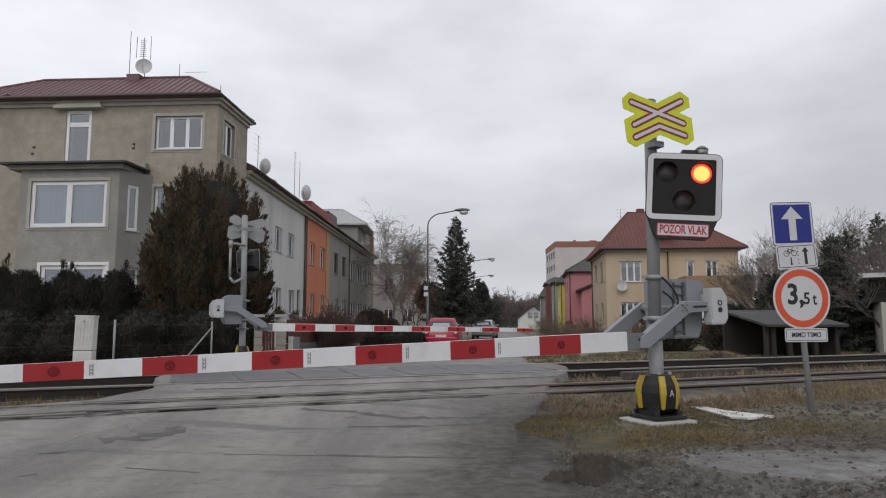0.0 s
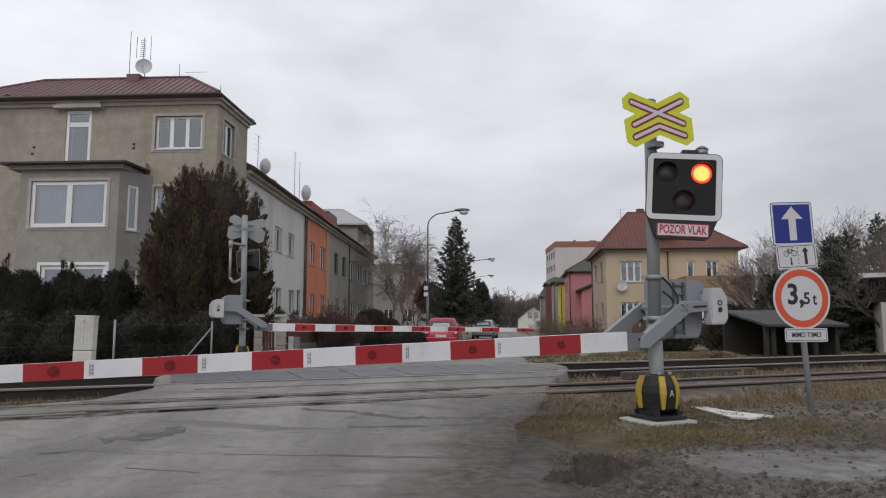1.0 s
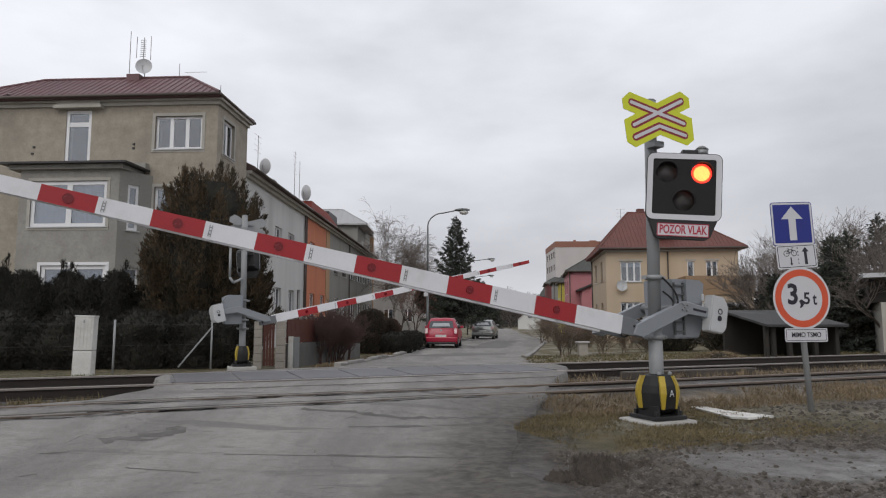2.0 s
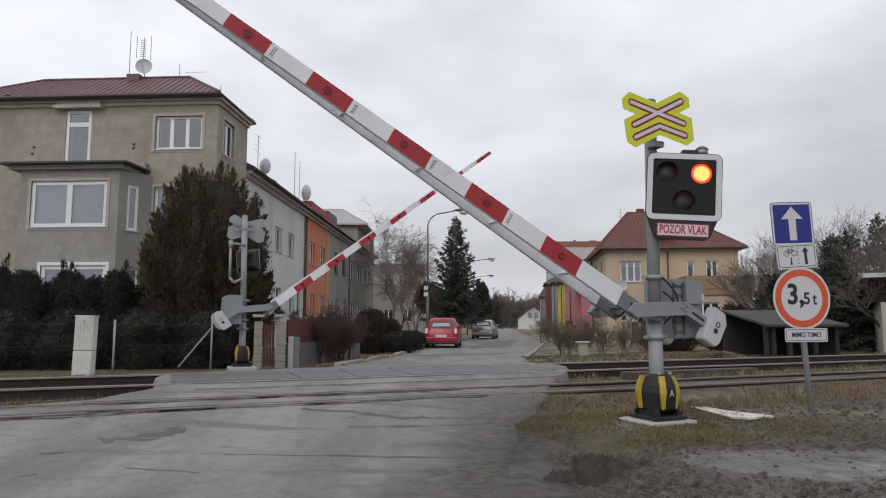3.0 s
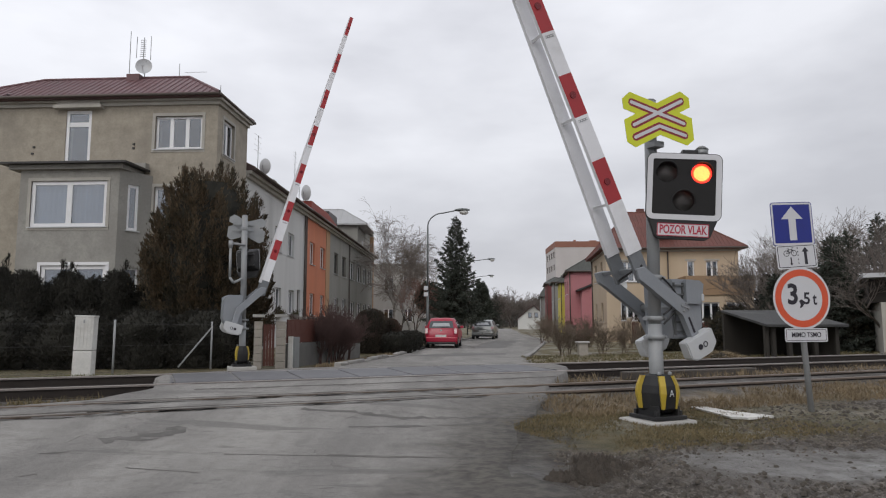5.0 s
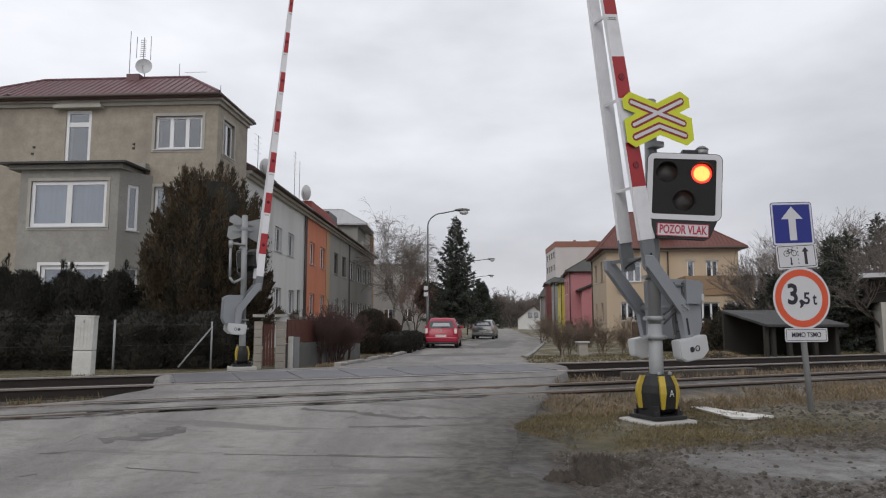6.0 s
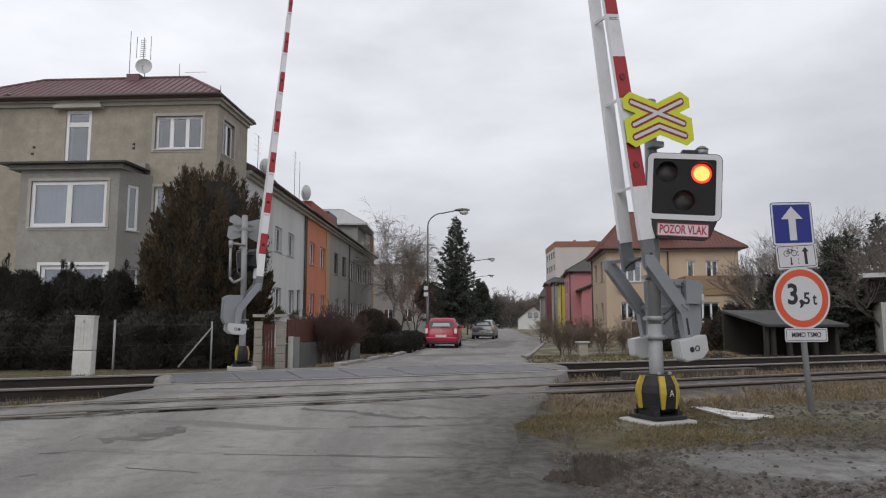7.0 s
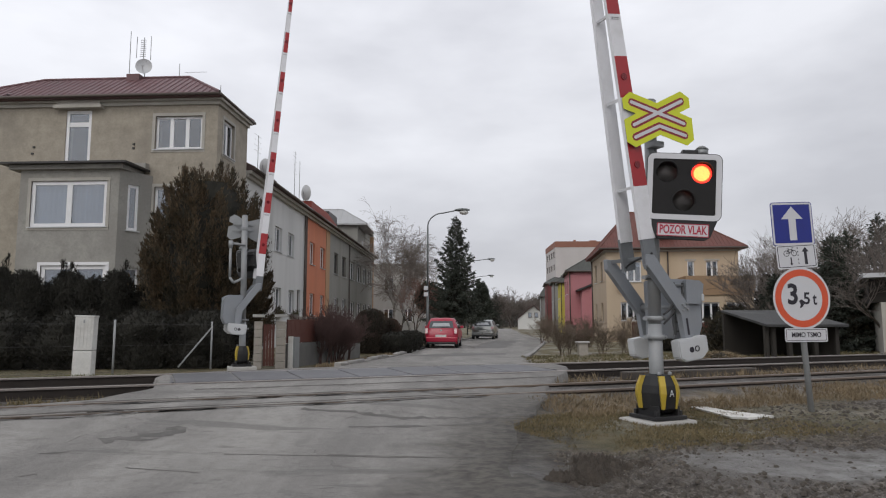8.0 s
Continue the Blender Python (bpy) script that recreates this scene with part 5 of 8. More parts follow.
# red dormer roof on the orange house
bm = bmesh.new()
prism(bm, [(1.2, 8.25), (9.4, 8.25), (9.4, 8.6), (6.2, 8.95), (1.2, 8.95)], -0.1, 3.0)
part("dormer", bm, ROOF_RED, h2, "red sheet-clad dormer")
h3 = terrace_house(13.2, 21.3, PLASTER_D, [(15.0, 16.6, 4.65, 6.25, 1, DARKFRAME, 0.4), (18.2, 19.9, 4.65, 6.25, 1, DARKFRAME, 0.4), (15.2, 16.7, 1.5, 2.9), (18.4, 20.0, 1.5, 2.9)],
                   "dark grey plastered terrace house", pipes=(21.2,))
h4 = terrace_house(21.3, 35.9, PLASTER_D, [(21.9, 24.1, 4.7, 6.2), (25.5, 27.9, 4.7, 6.2), (29.0, 31.0, 4.7, 6.2), (32.2, 34.3, 4.7, 6.3), (22.1, 24.2, 1.5, 2.8), (25.7, 28.0, 1.5, 2.8), (29.2, 31.1, 1.5, 2.8), (32.4, 34.4, 1.5, 2.8)],
                   "dark grey plastered terrace house with a box dormer")
bm = bmesh.new()
box(bm, 14.25, 14.62, -0.06, 8.2, 0.0, 10.3)
part("end_wall", bm, PLASTER_T, h4, "tan rendered end wall")
bm = bmesh.new()
box(bm, 10.8, 14.6, 0.3, 5.0, 8.0, 10.4)
box(bm, 10.5, 14.9, 0.0, 5.4, 10.4, 10.6)
part("box_dormer", bm, PLASTER_D, h4, "grey flat-roofed box dormer")
for x0, x1 in ((1.0, 4.2), (6.0, 9.6)):
    bm = bmesh.new()
    box(bm, x0, x1, 0.3, 2.6, 8.2, 9.5)
    part("dormer", bm, DARKSHEET, h3 if x0 < 2 else h4, "dark sheet-clad dormer")
bm = bmesh.new()
box(bm, 6.3, 9.2, 0.26, 0.3, 8.4, 9.2)
part("dormer_glass", bm, GLASS, h4)
# pale sheet roof behind the dormers
back_roof = thing("rear_house", pose(-7.2, 64.2, 0), "taller terrace end house with a pale ribbed sheet roof", "house")
hip_roof(back_roof, Matrix(), -8, 0.3, -3.2, 3.2, 10.0, 1.8, mat("pale_sheet_roof", (0.36, 0.36, 0.36), 0.4, 0.3, 0.1, 1, 30, 0.03), (0, 2.7), 0.6)
bm = bmesh.new()
box(bm, -7.6, -0.6, -2.8, 2.8, 8.0, 9.87)
part("wall", bm, PLASTER_D, back_roof)

# ---------------------------------------------------------------- right-hand side of the street
PLASTER_C = mat("cream_plaster", (0.5, 0.4, 0.29), 0.85, 0, 0.08, 0.6, 25, 0.1, (0.44, 0.33, 0.21), 0.5, 0.4, streak=True)
PLASTER_OCH = mat("ochre_plaster", (0.3, 0.2, 0.12), 0.85, 0, 0.1, 0.8, 25, 0.1)
ROOF_TILE = mat("brown_red_tile_roof", (0.135, 0.05, 0.04), 0.75, 0, 0.25, 1.4, 30, 0.15, (0.1, 0.05, 0.04), 0.6, 0.5)


def cream_house():
    th = thing("cream_house", pose(10.84, 45, -0.3, 0, 0, -6), "cream plastered two-storey villa with red tiled hip roof", "house")
    I = Matrix()
    S = Matrix.Translation((0, 8.0, 0)) @ Matrix.Rotation(radians(-90), 4, "Z")
    W, D, T = 8.5, 8.0, 6.0
    ops = [(0.95, 2.3, 4.02, 5.38), (5.25, 5.7, 4.3, 5.38), (6.45, 7.2, 4.2, 5.38), (0.9, 2.15, 1.45, 2.68)]
    sides = [(D - 6.2, D - 5.1, 4.25, 5.6), (D - 2.8, D - 1.75, 4.2, 5.55), (D - 6.4, D - 5.3, 1.4, 2.7), (D - 2.9, D - 1.9, 1.4, 2.7)]
    bm = bmesh.new()
    wall_cells(bm, I, 0, W, -0.3, T, 0.3, ops)
    part("front_wall", bm, PLASTER_C, th)
    bm = bmesh.new()
    wall_cells(bm, S, 0.0, D - 0.301, -0.3, T, 0.3, sides)
    part("side_wall", bm, PLASTER_C, th)
    bm = bmesh.new()
    box(bm, W - 0.3, W, 0.301, D, -0.3, T)
    box(bm, 0.301, W - 0.301, D - 0.3, D, -0.3, T)
    part("back_wall", bm, PLASTER_C, th)
    window(th, I, ops[0], 3, 0.3)
    window(th, I, ops[1], 1, 0.3)
    window(th, I, ops[2], 2, 0.4)
    window(th, I, ops[3], 3, 0.2)
    for o in sides:
        window(th, S, o, 1, 0.3, DARKFRAME)
    for o in ops[:3]:
        bm = bmesh.new()
        box(bm, o[0] - 0.12, o[1] + 0.12, -0.03, 0.0, o[3], o[3] + 0.12)
        part("lintel", bm, CORNICE, th)
    bm = bmesh.new()
    box(bm, -0.12, W + 0.12, -0.12, D + 0.12, T + 0.001, T + 0.14)
    part("cornice", bm, CORNICE, th)
    hip_roof(th, I, -0.45, W + 0.45, -0.45, D + 0.45, T + 0.28, 3.0, ROOF_TILE, (2.6, 3.6), 0.25, thick=0.14)
    gutter(th, I, (-0.5, -0.5, T + 0.2), (W + 0.5, -0.5, T + 0.2), ((4.0, -0.07, 0, T), (-0.07, 7.6, 0, T)))
    bm = bmesh.new()
    prism(bm, [(3.4, 7.2), (4.6, 7.2), (4.0, 8.2)], -0.1, 2.8)
    part("dormer", bm, ROOF_TILE, th, "small pointed roof dormer")
    bm = bmesh.new()
    box(bm, 2.9, 3.4, 4.2, 4.7, 8.5, 9.6)
    part("chimney", bm, ROOF_TILE, th)
    aerial(th, (1.6, 3.5, 8.2), 1.3, 3, 0.6)
    # annex with a solid ochre balcony parapet
    bm = bmesh.new()
    box(bm, 4.6, 8.75, -2.2, -0.002, 3.05, 4.25)
    part("balcony_parapet", bm, PLASTER_OCH, th, "ochre balcony parapet")
    bm = bmesh.new()
    wall_cells(bm, Matrix.Translation((0, -2.1, 0)), 4.7, 8.65, -0.3, 3.05, 0.25, [(5.1, 6.6, 1.2, 2.6), (7.0, 8.2, 1.2, 2.6)])
    box(bm, 4.7, 4.95, -1.849, -0.01, -0.3, 3.05)
    box(bm, 8.4, 8.65, -1.849, -0.01, -0.3, 3.05)
    part("annex_wall", bm, PLASTER_C, th)
    window(th, Matrix.Translation((0, -2.1, 0)), (5.1, 6.6, 1.2, 2.6), 3, 0.2)
    window(th, Matrix.Translation((0, -2.1, 0)), (7.0, 8.2, 1.2, 2.6), 2, 0.2)
    dish(th, (0.95, -0.25, 3.75), 0.36, 10, 0.1)
    return th


cream_house()

PINK = mat("pink_plaster", (0.47, 0.2, 0.215), 0.85, 0, 0.1, 0.6, 25, 0.1, (0.36, 0.12, 0.13), 0.5, 0.4, streak=True)
YELLOWP = mat("yellow_plaster", (0.58, 0.5, 0.1), 0.85, 0, 0.1, 0.6, 25, 0.1)
WINE = mat("wine_plaster", (0.17, 0.055, 0.055), 0.85, 0, 0.1, 0.6, 25, 0.1)
GREYP = mat("mid_grey_plaster", (0.27, 0.27, 0.26), 0.85, 0, 0.12, 0.6, 25, 0.1)
ROOF_MOSS = mat("dark_slate_roof", (0.055, 0.058, 0.05), 0.75, 0, 0.25, 1.4, 30, 0.15)


def side_house(x, y, w, d, eave, rise, wall, roof, label, wins=2, gable=True):
    """A house on the right-hand side; its left wall follows the street."""
    th = thing("street_house", pose(x, y, -0.3, 0, 0, -7), label, "house", "houses across the street")
    I = Matrix()
    ops = []
    for k in range(wins):
        a = w * (k + 0.5) / wins - 0.45
        for z in (1.2, 4.0):
            if z + 1.4 < eave:
                ops.append((a, a + 0.9, z, z + 1.35))
    S = Matrix.Translation((0, d, 0)) @ Matrix.Rotation(radians(-90), 4, "Z")
    sops = [(a, a + 1.0, z, z + 1.35) for a in (d * 0.2, d * 0.6) for z in (1.2, 4.0) if z + 1.4 < eave]
    bm = bmesh.new()
    wall_cells(bm, I, 0, w, -0.3, eave, 0.3, ops)
    part("front_wall", bm, wall, th)
    bm = bmesh.new()
    wall_cells(bm, S, 0, d - 0.301, -0.3, eave, 0.3, sops)
    part("side_wall", bm, wall, th)
    bm = bmesh.new()
    box(bm, w - 0.3, w, 0.301, d, -0.3, eave)
    box(bm, 0.301, w - 0.301, d - 0.3, d, -0.3, eave)
    part("back_wall", bm, wall, th)
    for o in ops:
        window(th, I, o, 2, 0.3)
    for o in sops:
        window(th, S, o, 2, 0.3, DARKFRAME)
    hip_roof(th, I, -0.3, w + 0.3, -0.3, d + 0.3, eave + 0.14, rise, roof, (None, None) if not gable else (w * 0.5, w * 0.5), 0.35, thick=0.14)
    gutter(th, I, (-0.35, -0.35, eave + 0.08), (w + 0.3, -0.35, eave + 0.08), ((0.1, -0.07, 0, eave),))
    return th


ph = side_house(11.5, 62, 5.0, 7, 5.9, 1.6, PINK, ROOF_MOSS, "pink plastered house with dark hip roof", 1)
bm = bmesh.new()
prism(bm, [(0.7, 4.1), (5.2, 5.9), (5.2, 6.1), (0.55, 4.22)], -2.2, -0.01)
part("porch_roof", bm, DARKSHEET, ph, "sloping grey porch roof")
bm = bmesh.new()
prism(bm, [(1.0, -0.2), (5.1, -0.2), (5.1, 5.8), (1.0, 4.15)], -1.9, -0.02)
part("porch_wall", bm, PINK, ph)
yh = side_house(12.8, 74, 3.6, 6, 5.6, 1.4, YELLOWP, ROOF_MOSS, "narrow bright yellow house", 1)
bm = bmesh.new()
box(bm, 1.0, 3.5, -1.5, -0.02, 3.2, 6.9)
part("dark_loggia", bm, ROOF_MOSS, yh, "dark timber loggia")
gh = side_house(13.7, 84, 3.6, 7, 6.2, 1.0, GREYP, ROOF_MOSS, "grey terrace house with dark roof", 1)
wh2 = side_house(14.3, 94, 3.0, 7, 6.6, 1.0, WINE, ROOF_MOSS, "narrow wine-red house in the row", 1)
gh2 = side_house(15.0, 104, 3.2, 9, 5.2, 2.6, GREYP, ROOF_MOSS, "grey gabled house at the bend", 1)

# block of flats far behind
FLATS = mat("pale_panel_concrete", (0.5, 0.47, 0.46), 0.85, 0, 0.06, 0.3, 20, 0.05, (0.42, 0.38, 0.37), 0.4, 0.2)
RUSTBAND = mat("rust_painted_band", (0.26, 0.12, 0.085), 0.8, 0, 0.08, 0.5, 20, 0.05)
fl = thing("apartment_block", pose(25.0, 150, -0.3, 0, 0, -1), "pale panel-built apartment block with rust-coloured band", "apartment block")
bm = bmesh.new()
FS = Matrix.Translation((0, 16, 0)) @ Matrix.Rotation(radians(-90), 4, "Z")
fops = [(1.5 + 3.6 * i, 3.7 + 3.6 * i, 1.6 + 2.85 * k, 3.0 + 2.85 * k) for i in range(4) for k in range(6)]
wall_cells(bm, FS, 0, 15.7, 0, 18.0, 0.3, fops)
box(bm, 0, 10.3, 0, 0.3, 0, 18.0)
box(bm, 0.301, 13.5, 15.7, 16, 0, 18)
part("wall", bm, FLATS, fl)
for o in fops:
    window(fl, FS, o, 2, 0.0, DARKFRAME, sill=False)
bm = bmesh.new()
wall_cells(bm, Matrix(), 10.3, 14.0, 0, 18.0, 0.3, [(11.2, 12.6, 15.2, 16.8)])
box(bm, -0.05, 14.05, -0.05, 16.0, 18.0, 19.3)
part("rust_band", bm, RUSTBAND, fl, "rust-painted attic band and stair wall")
window(fl, Matrix(), (11.2, 12.6, 15.2, 16.8), 2, 0.0, sill=False)
bm = bmesh.new()
box(bm, 8.5, 10.0, 4, 6, 19.3, 20.0)
tube(bm, (5.2, 5, 19.3), (5.2, 5, 20.2), 0.3, 0.3, 8)
part("roof_vent", bm, RUSTBAND, fl)

# white gabled cottage at the end of the street
ct = thing("white_cottage", pose(14.05, 128, -0.3, 0, 0, -8), "white gabled cottage at the road bend", "house")
WHITEWALL = mat("white_plaster", (0.6, 0.6, 0.58), 0.85, 0, 0.08, 0.6, 25, 0.1)
cops = [(1.9, 2.6, 2.2, 3.2), (3.1, 3.8, 2.2, 3.2)]
bm = bmesh.new()
prism(bm, [(0, -0.3), (5.8, -0.3), (5.8, 2.0), (2.9, 4.4), (0, 2.0)], 0.3, 7)
prism(bm, [(0, -0.3), (5.8, -0.3), (5.8, 2.0), (0, 2.0)], 0, 0.299)
prism(bm, [(0, 2.0), (1.9, 2.0), (1.9, 3.55), (0, 2.001)], 0, 0.299)
prism(bm, [(3.8, 2.0), (5.8, 2.0), (5.8, 2.001), (3.8, 3.6)], 0, 0.299)
part("wall", bm, WHITEWALL, ct)
for o in cops:
    window(ct, Matrix.Translation((0, -0.2, 0)), o, 1, 0.0, DARKFRAME, sill=False)
bm = bmesh.new()
prism(bm, [(-0.4, 1.7), (2.9, 4.5), (6.2, 1.7), (6.2, 1.9), (2.9, 4.75), (-0.4, 1.9)], -0.3, 7.3)
part("roof", bm, ROOF_DARK, ct)

# grey block behind the birch
gb = thing("grey_block", pose(-8.0, 78, -0.3, 0, 0, -2), "plain grey two-storey block behind the birch", "house")
gops = [(a, a + 1.1, z, z + 1.5) for a in (1.2, 3.4) for z in (1.4, 5.0)]
bm = bmesh.new()
wall_cells(bm, Matrix(), 0, 5.6, -0.3, 7.9, 0.3, gops)
box(bm, 0, 0.3, 0.301, 8, -0.3, 7.9)
box(bm, 5.3, 5.6, 0.301, 8, -0.3, 7.9)
box(bm, 0.301, 5.299, 7.7, 8, -0.3, 7.9)
box(bm, -0.15, 5.75, -0.15, 8.1, 7.9, 8.1)
part("wall", bm, mat("weathered_pale_render", (0.4, 0.39, 0.37), 0.85, 0, 0.15, 0.6, 25, 0.1, (0.26, 0.25, 0.23), 0.6, 0.5, streak=True), gb)
for o in gops:
    window(gb, Matrix(), o, 2, 0.3)


# ---------------------------------------------------------------- road signs on the leaning post
def sign_post():
    x, y = 4.28, 8.03
    lean = Matrix.Translation((x, y, 0)) @ Matrix.Rotation(radians(-3.2), 4, "Y")
    th = thing("sign_post", lean, "leaning galvanised post with four traffic signs", "traffic sign")
    bm = bmesh.new()
    tube(bm, (0, 0, -0.3), (0, 0, 2.46), 0.033, 0.033, 14)
    part("post", bm, STEEL, th)

    def plate(name, poly, m, material, y0=-0.045, label=""):
        b = bmesh.new()
        prism(b, poly, y0, y0 + 0.003, m)
        return part(name, b, material, th if label else None, label)

    def layer(name, poly, m, material, y, parent):
        b = bmesh.new()
        prism(b, poly, y - 0.0008, y, m)
        return part(name, b, material, parent)

    def frame_layer(name, o, i, m, material, y, parent):
        b = bmesh.new()
        ring_prism(b, o, i, y - 0.0008, y, m)
        return part(name, b, material, parent)

    # one-way square
    m = Matrix.Translation((-0.01, 0, 2.22)) @ Matrix.Diagonal((1.05, 1, 1.04, 1)) @ Matrix.Rotation(radians(1.0), 4, "Y") @ Matrix.Rotation(radians(6), 4, "Z")
    sq = plate("one_way_sign", rounded(0.5, 0.5, 0.035), m, SIGNBLUE, -0.05, "square blue sign with a white upward arrow")
    frame_layer("white_edge", rounded(0.484, 0.484, 0.03), rounded(0.444, 0.444, 0.012), m, SIGNWHITE, -0.0506, sq)
    layer("arrow_shaft", [(-0.043, -0.19), (0.043, -0.19), (0.043, 0.055), (-0.043, 0.055)], m, SIGNWHITE, -0.0506, sq)
    layer("arrow_head", [(-0.13, 0.055), (0.13, 0.055), (0.0, 0.2)], m, SIGNWHITE, -0.0506, sq)
    # bicycle supplementary plate
    m = Matrix.Translation((0.0, 0, 1.83)) @ Matrix.Rotation(radians(-1.0), 4, "Y") @ Matrix.Rotation(radians(6), 4, "Z")
    pl2 = plate("bicycle_plate", rounded(0.5, 0.285, 0.025), m, SIGNWHITE, -0.05, "white plate with a bicycle and arrow drawing")
    frame_layer("black_edge", rounded(0.47, 0.255, 0.018), rounded(0.455, 0.24, 0.014), m, SIGNBLACK, -0.0506, pl2)
    layer("arrow_shaft", [(0.095, -0.1), (0.13, -0.1), (0.13, 0.05), (0.095, 0.05)], m, SIGNBLACK, -0.0506, pl2)
    layer("arrow_head", [(0.068, 0.05), (0.158, 0.05), (0.113, 0.105)], m, SIGNBLACK, -0.0506, pl2)
    layer("arrow_shaft", [(-0.083, -0.08), (-0.067, -0.08), (-0.067, -0.01), (-0.083, -0.01)], m, SIGNBLACK, -0.0506, pl2)
    layer("arrow_head", [(-0.095, -0.08), (-0.075, -0.105), (-0.055, -0.08)], m, SIGNBLACK, -0.0506, pl2)
    for k in range(5):
        layer("dash", [(0.012, 0.09 - 0.045 * k), (0.022, 0.09 - 0.045 * k), (0.022, 0.108 - 0.045 * k), (0.012, 0.108 - 0.045 * k)], m, SIGNBLACK, -0.0506, pl2)
    b = bmesh.new()
    for cx in (-0.125, -0.03):
        ring_prism(b, disc(0.036, 20, cx, 0.04), disc(0.029, 20, cx, 0.04), -0.0514, -0.0506, m)
    for p, q in (((-0.125, 0.04), (-0.1, 0.085)), ((-0.1, 0.085), (-0.05, 0.085)), ((-0.05, 0.085), (-0.03, 0.04)), ((-0.1, 0.085), (-0.08, 0.04)), ((-0.08, 0.04), (-0.05, 0.085)),
                 ((-0.05, 0.085), (-0.045, 0.105)), ((-0.06, 0.105), (-0.03, 0.105)), ((-0.115, 0.095), (-0.09, 0.095)), ((-0.125, 0.04), (-0.08, 0.04))):
        tube(b, m @ Vector((p[0], -0.051, p[1])), m @ Vector((q[0], -0.051, q[1])), 0.003, 0.003, 4)
    part("bicycle_drawing", b, SIGNBLACK, pl2)
    # weight limit disc
    m = Matrix.Translation((0.0, 0, 1.335)) @ Matrix.Rotation(radians(3.2), 4, "Y") @ Matrix.Rotation(radians(8), 4, "Z")
    rd = plate("weight_limit_sign", disc(0.365, 48), m, SIGNWHITE, -0.055, "round sign with orange-red ring lettered 3,5t")
    frame_layer("red_ring", disc(0.34, 48), disc(0.262, 48), m, SIGNRED, -0.0556, rd)
    text_part("numeral", "3,", 0.33, m @ Matrix.Translation((-0.082, -0.0565, 0.035)), SIGNBLACK, rd, "", 0.2, bold=0.009)
    text_part("numeral", "5", 0.19, m @ Matrix.Translation((0.062, -0.0565, -0.008)), SIGNBLACK, rd, "", 0.08, bold=0.004)
    text_part("letter", "t", 0.2, m @ Matrix.Translation((0.163, -0.0565, -0.012)), SIGNBLACK, rd, "", 0.055, bold=0.004)
    # text plate
    m = Matrix.Translation((0.01, 0, 0.905)) @ Matrix.Rotation(radians(3.0), 4, "Y") @ Matrix.Rotation(radians(6), 4, "Z")
    tp = plate("text_plate", rounded(0.53, 0.16, 0.02), m, SIGNWHITE, -0.05, "white plate lettered MIMO TSMO")
    frame_layer("black_edge", rounded(0.5, 0.13, 0.014), rounded(0.488, 0.118, 0.012), m, SIGNBLACK, -0.0506, tp)
    text_part("lettering", "MIMO TSMO", 0.08, m @ Matrix.Translation((0, -0.0515, 0)), SIGNBLACK, tp, "", 0.365, bold=0.0015)
    for z in (2.1, 2.36, 1.85, 1.5, 1.2, 0.9):
        b = bmesh.new()
        box(b, -0.045, 0.045, -0.04, 0.04, z - 0.015, z + 0.015)
        part("clamp", b, STEEL, th)
    return th


sign_post()

slab = bmesh.new()
pts = [(3.02, 8.4), (3.12, 7.5), (3.28, 7.42), (3.62, 7.58), (3.3, 8.05), (3.2, 8.38)]
va, vb = [slab.verts.new((x, y, 0.012)) for x, y in pts], [slab.verts.new((x + random.uniform(-0.02, 0.02), y, 0.036)) for x, y in pts]
slab.faces.new(va[::-1])
slab.faces.new(vb)
for i in range(len(pts)):
    slab.faces.new((va[i], va[(i + 1) % len(pts)], vb[(i + 1) % len(pts)], vb[i]))
tagged(part("concrete_slab", slab, PALECONC), "pale broken concrete slab lying in the turf", "slab")

# trackside cabinet of pale concrete
cab = thing("trackside_cabinet", pose(-6.66, 12.72, 0.0, 0, 1.0, 8), "pale concrete trackside cabinet in two halves", "cabinet")
bm = bmesh.new()
bevelled_box(bm, -0.165, 0.165, -0.12, 0.12, -0.1, 0.53, 0.01)
part("lower_case", bm, PALECONC, cab)
bm = bmesh.new()
bevelled_box(bm, -0.165, 0.165, -0.12, 0.12, 0.54, 1.15, 0.012)
up = part("upper_case", bm, PALECONC, cab)
bm = bmesh.new()
bevelled_box(bm, -0.175, 0.175, -0.13, 0.13, 1.15, 1.18, 0.01)
part("lid", bm, PALECONC, cab)
bm = bmesh.new()
box(bm, -0.012, 0.012, -0.14, -0.127, 1.04, 1.1)
part("latch", bm, STEEL, up)
bm = bmesh.new()
for x in (-0.12, -0.06, 0.0, 0.06, 0.12):
    box(bm, x - 0.004, x + 0.004, -0.127, -0.119, 0.58, 1.12)
part("rib", bm, PALECONC, up)


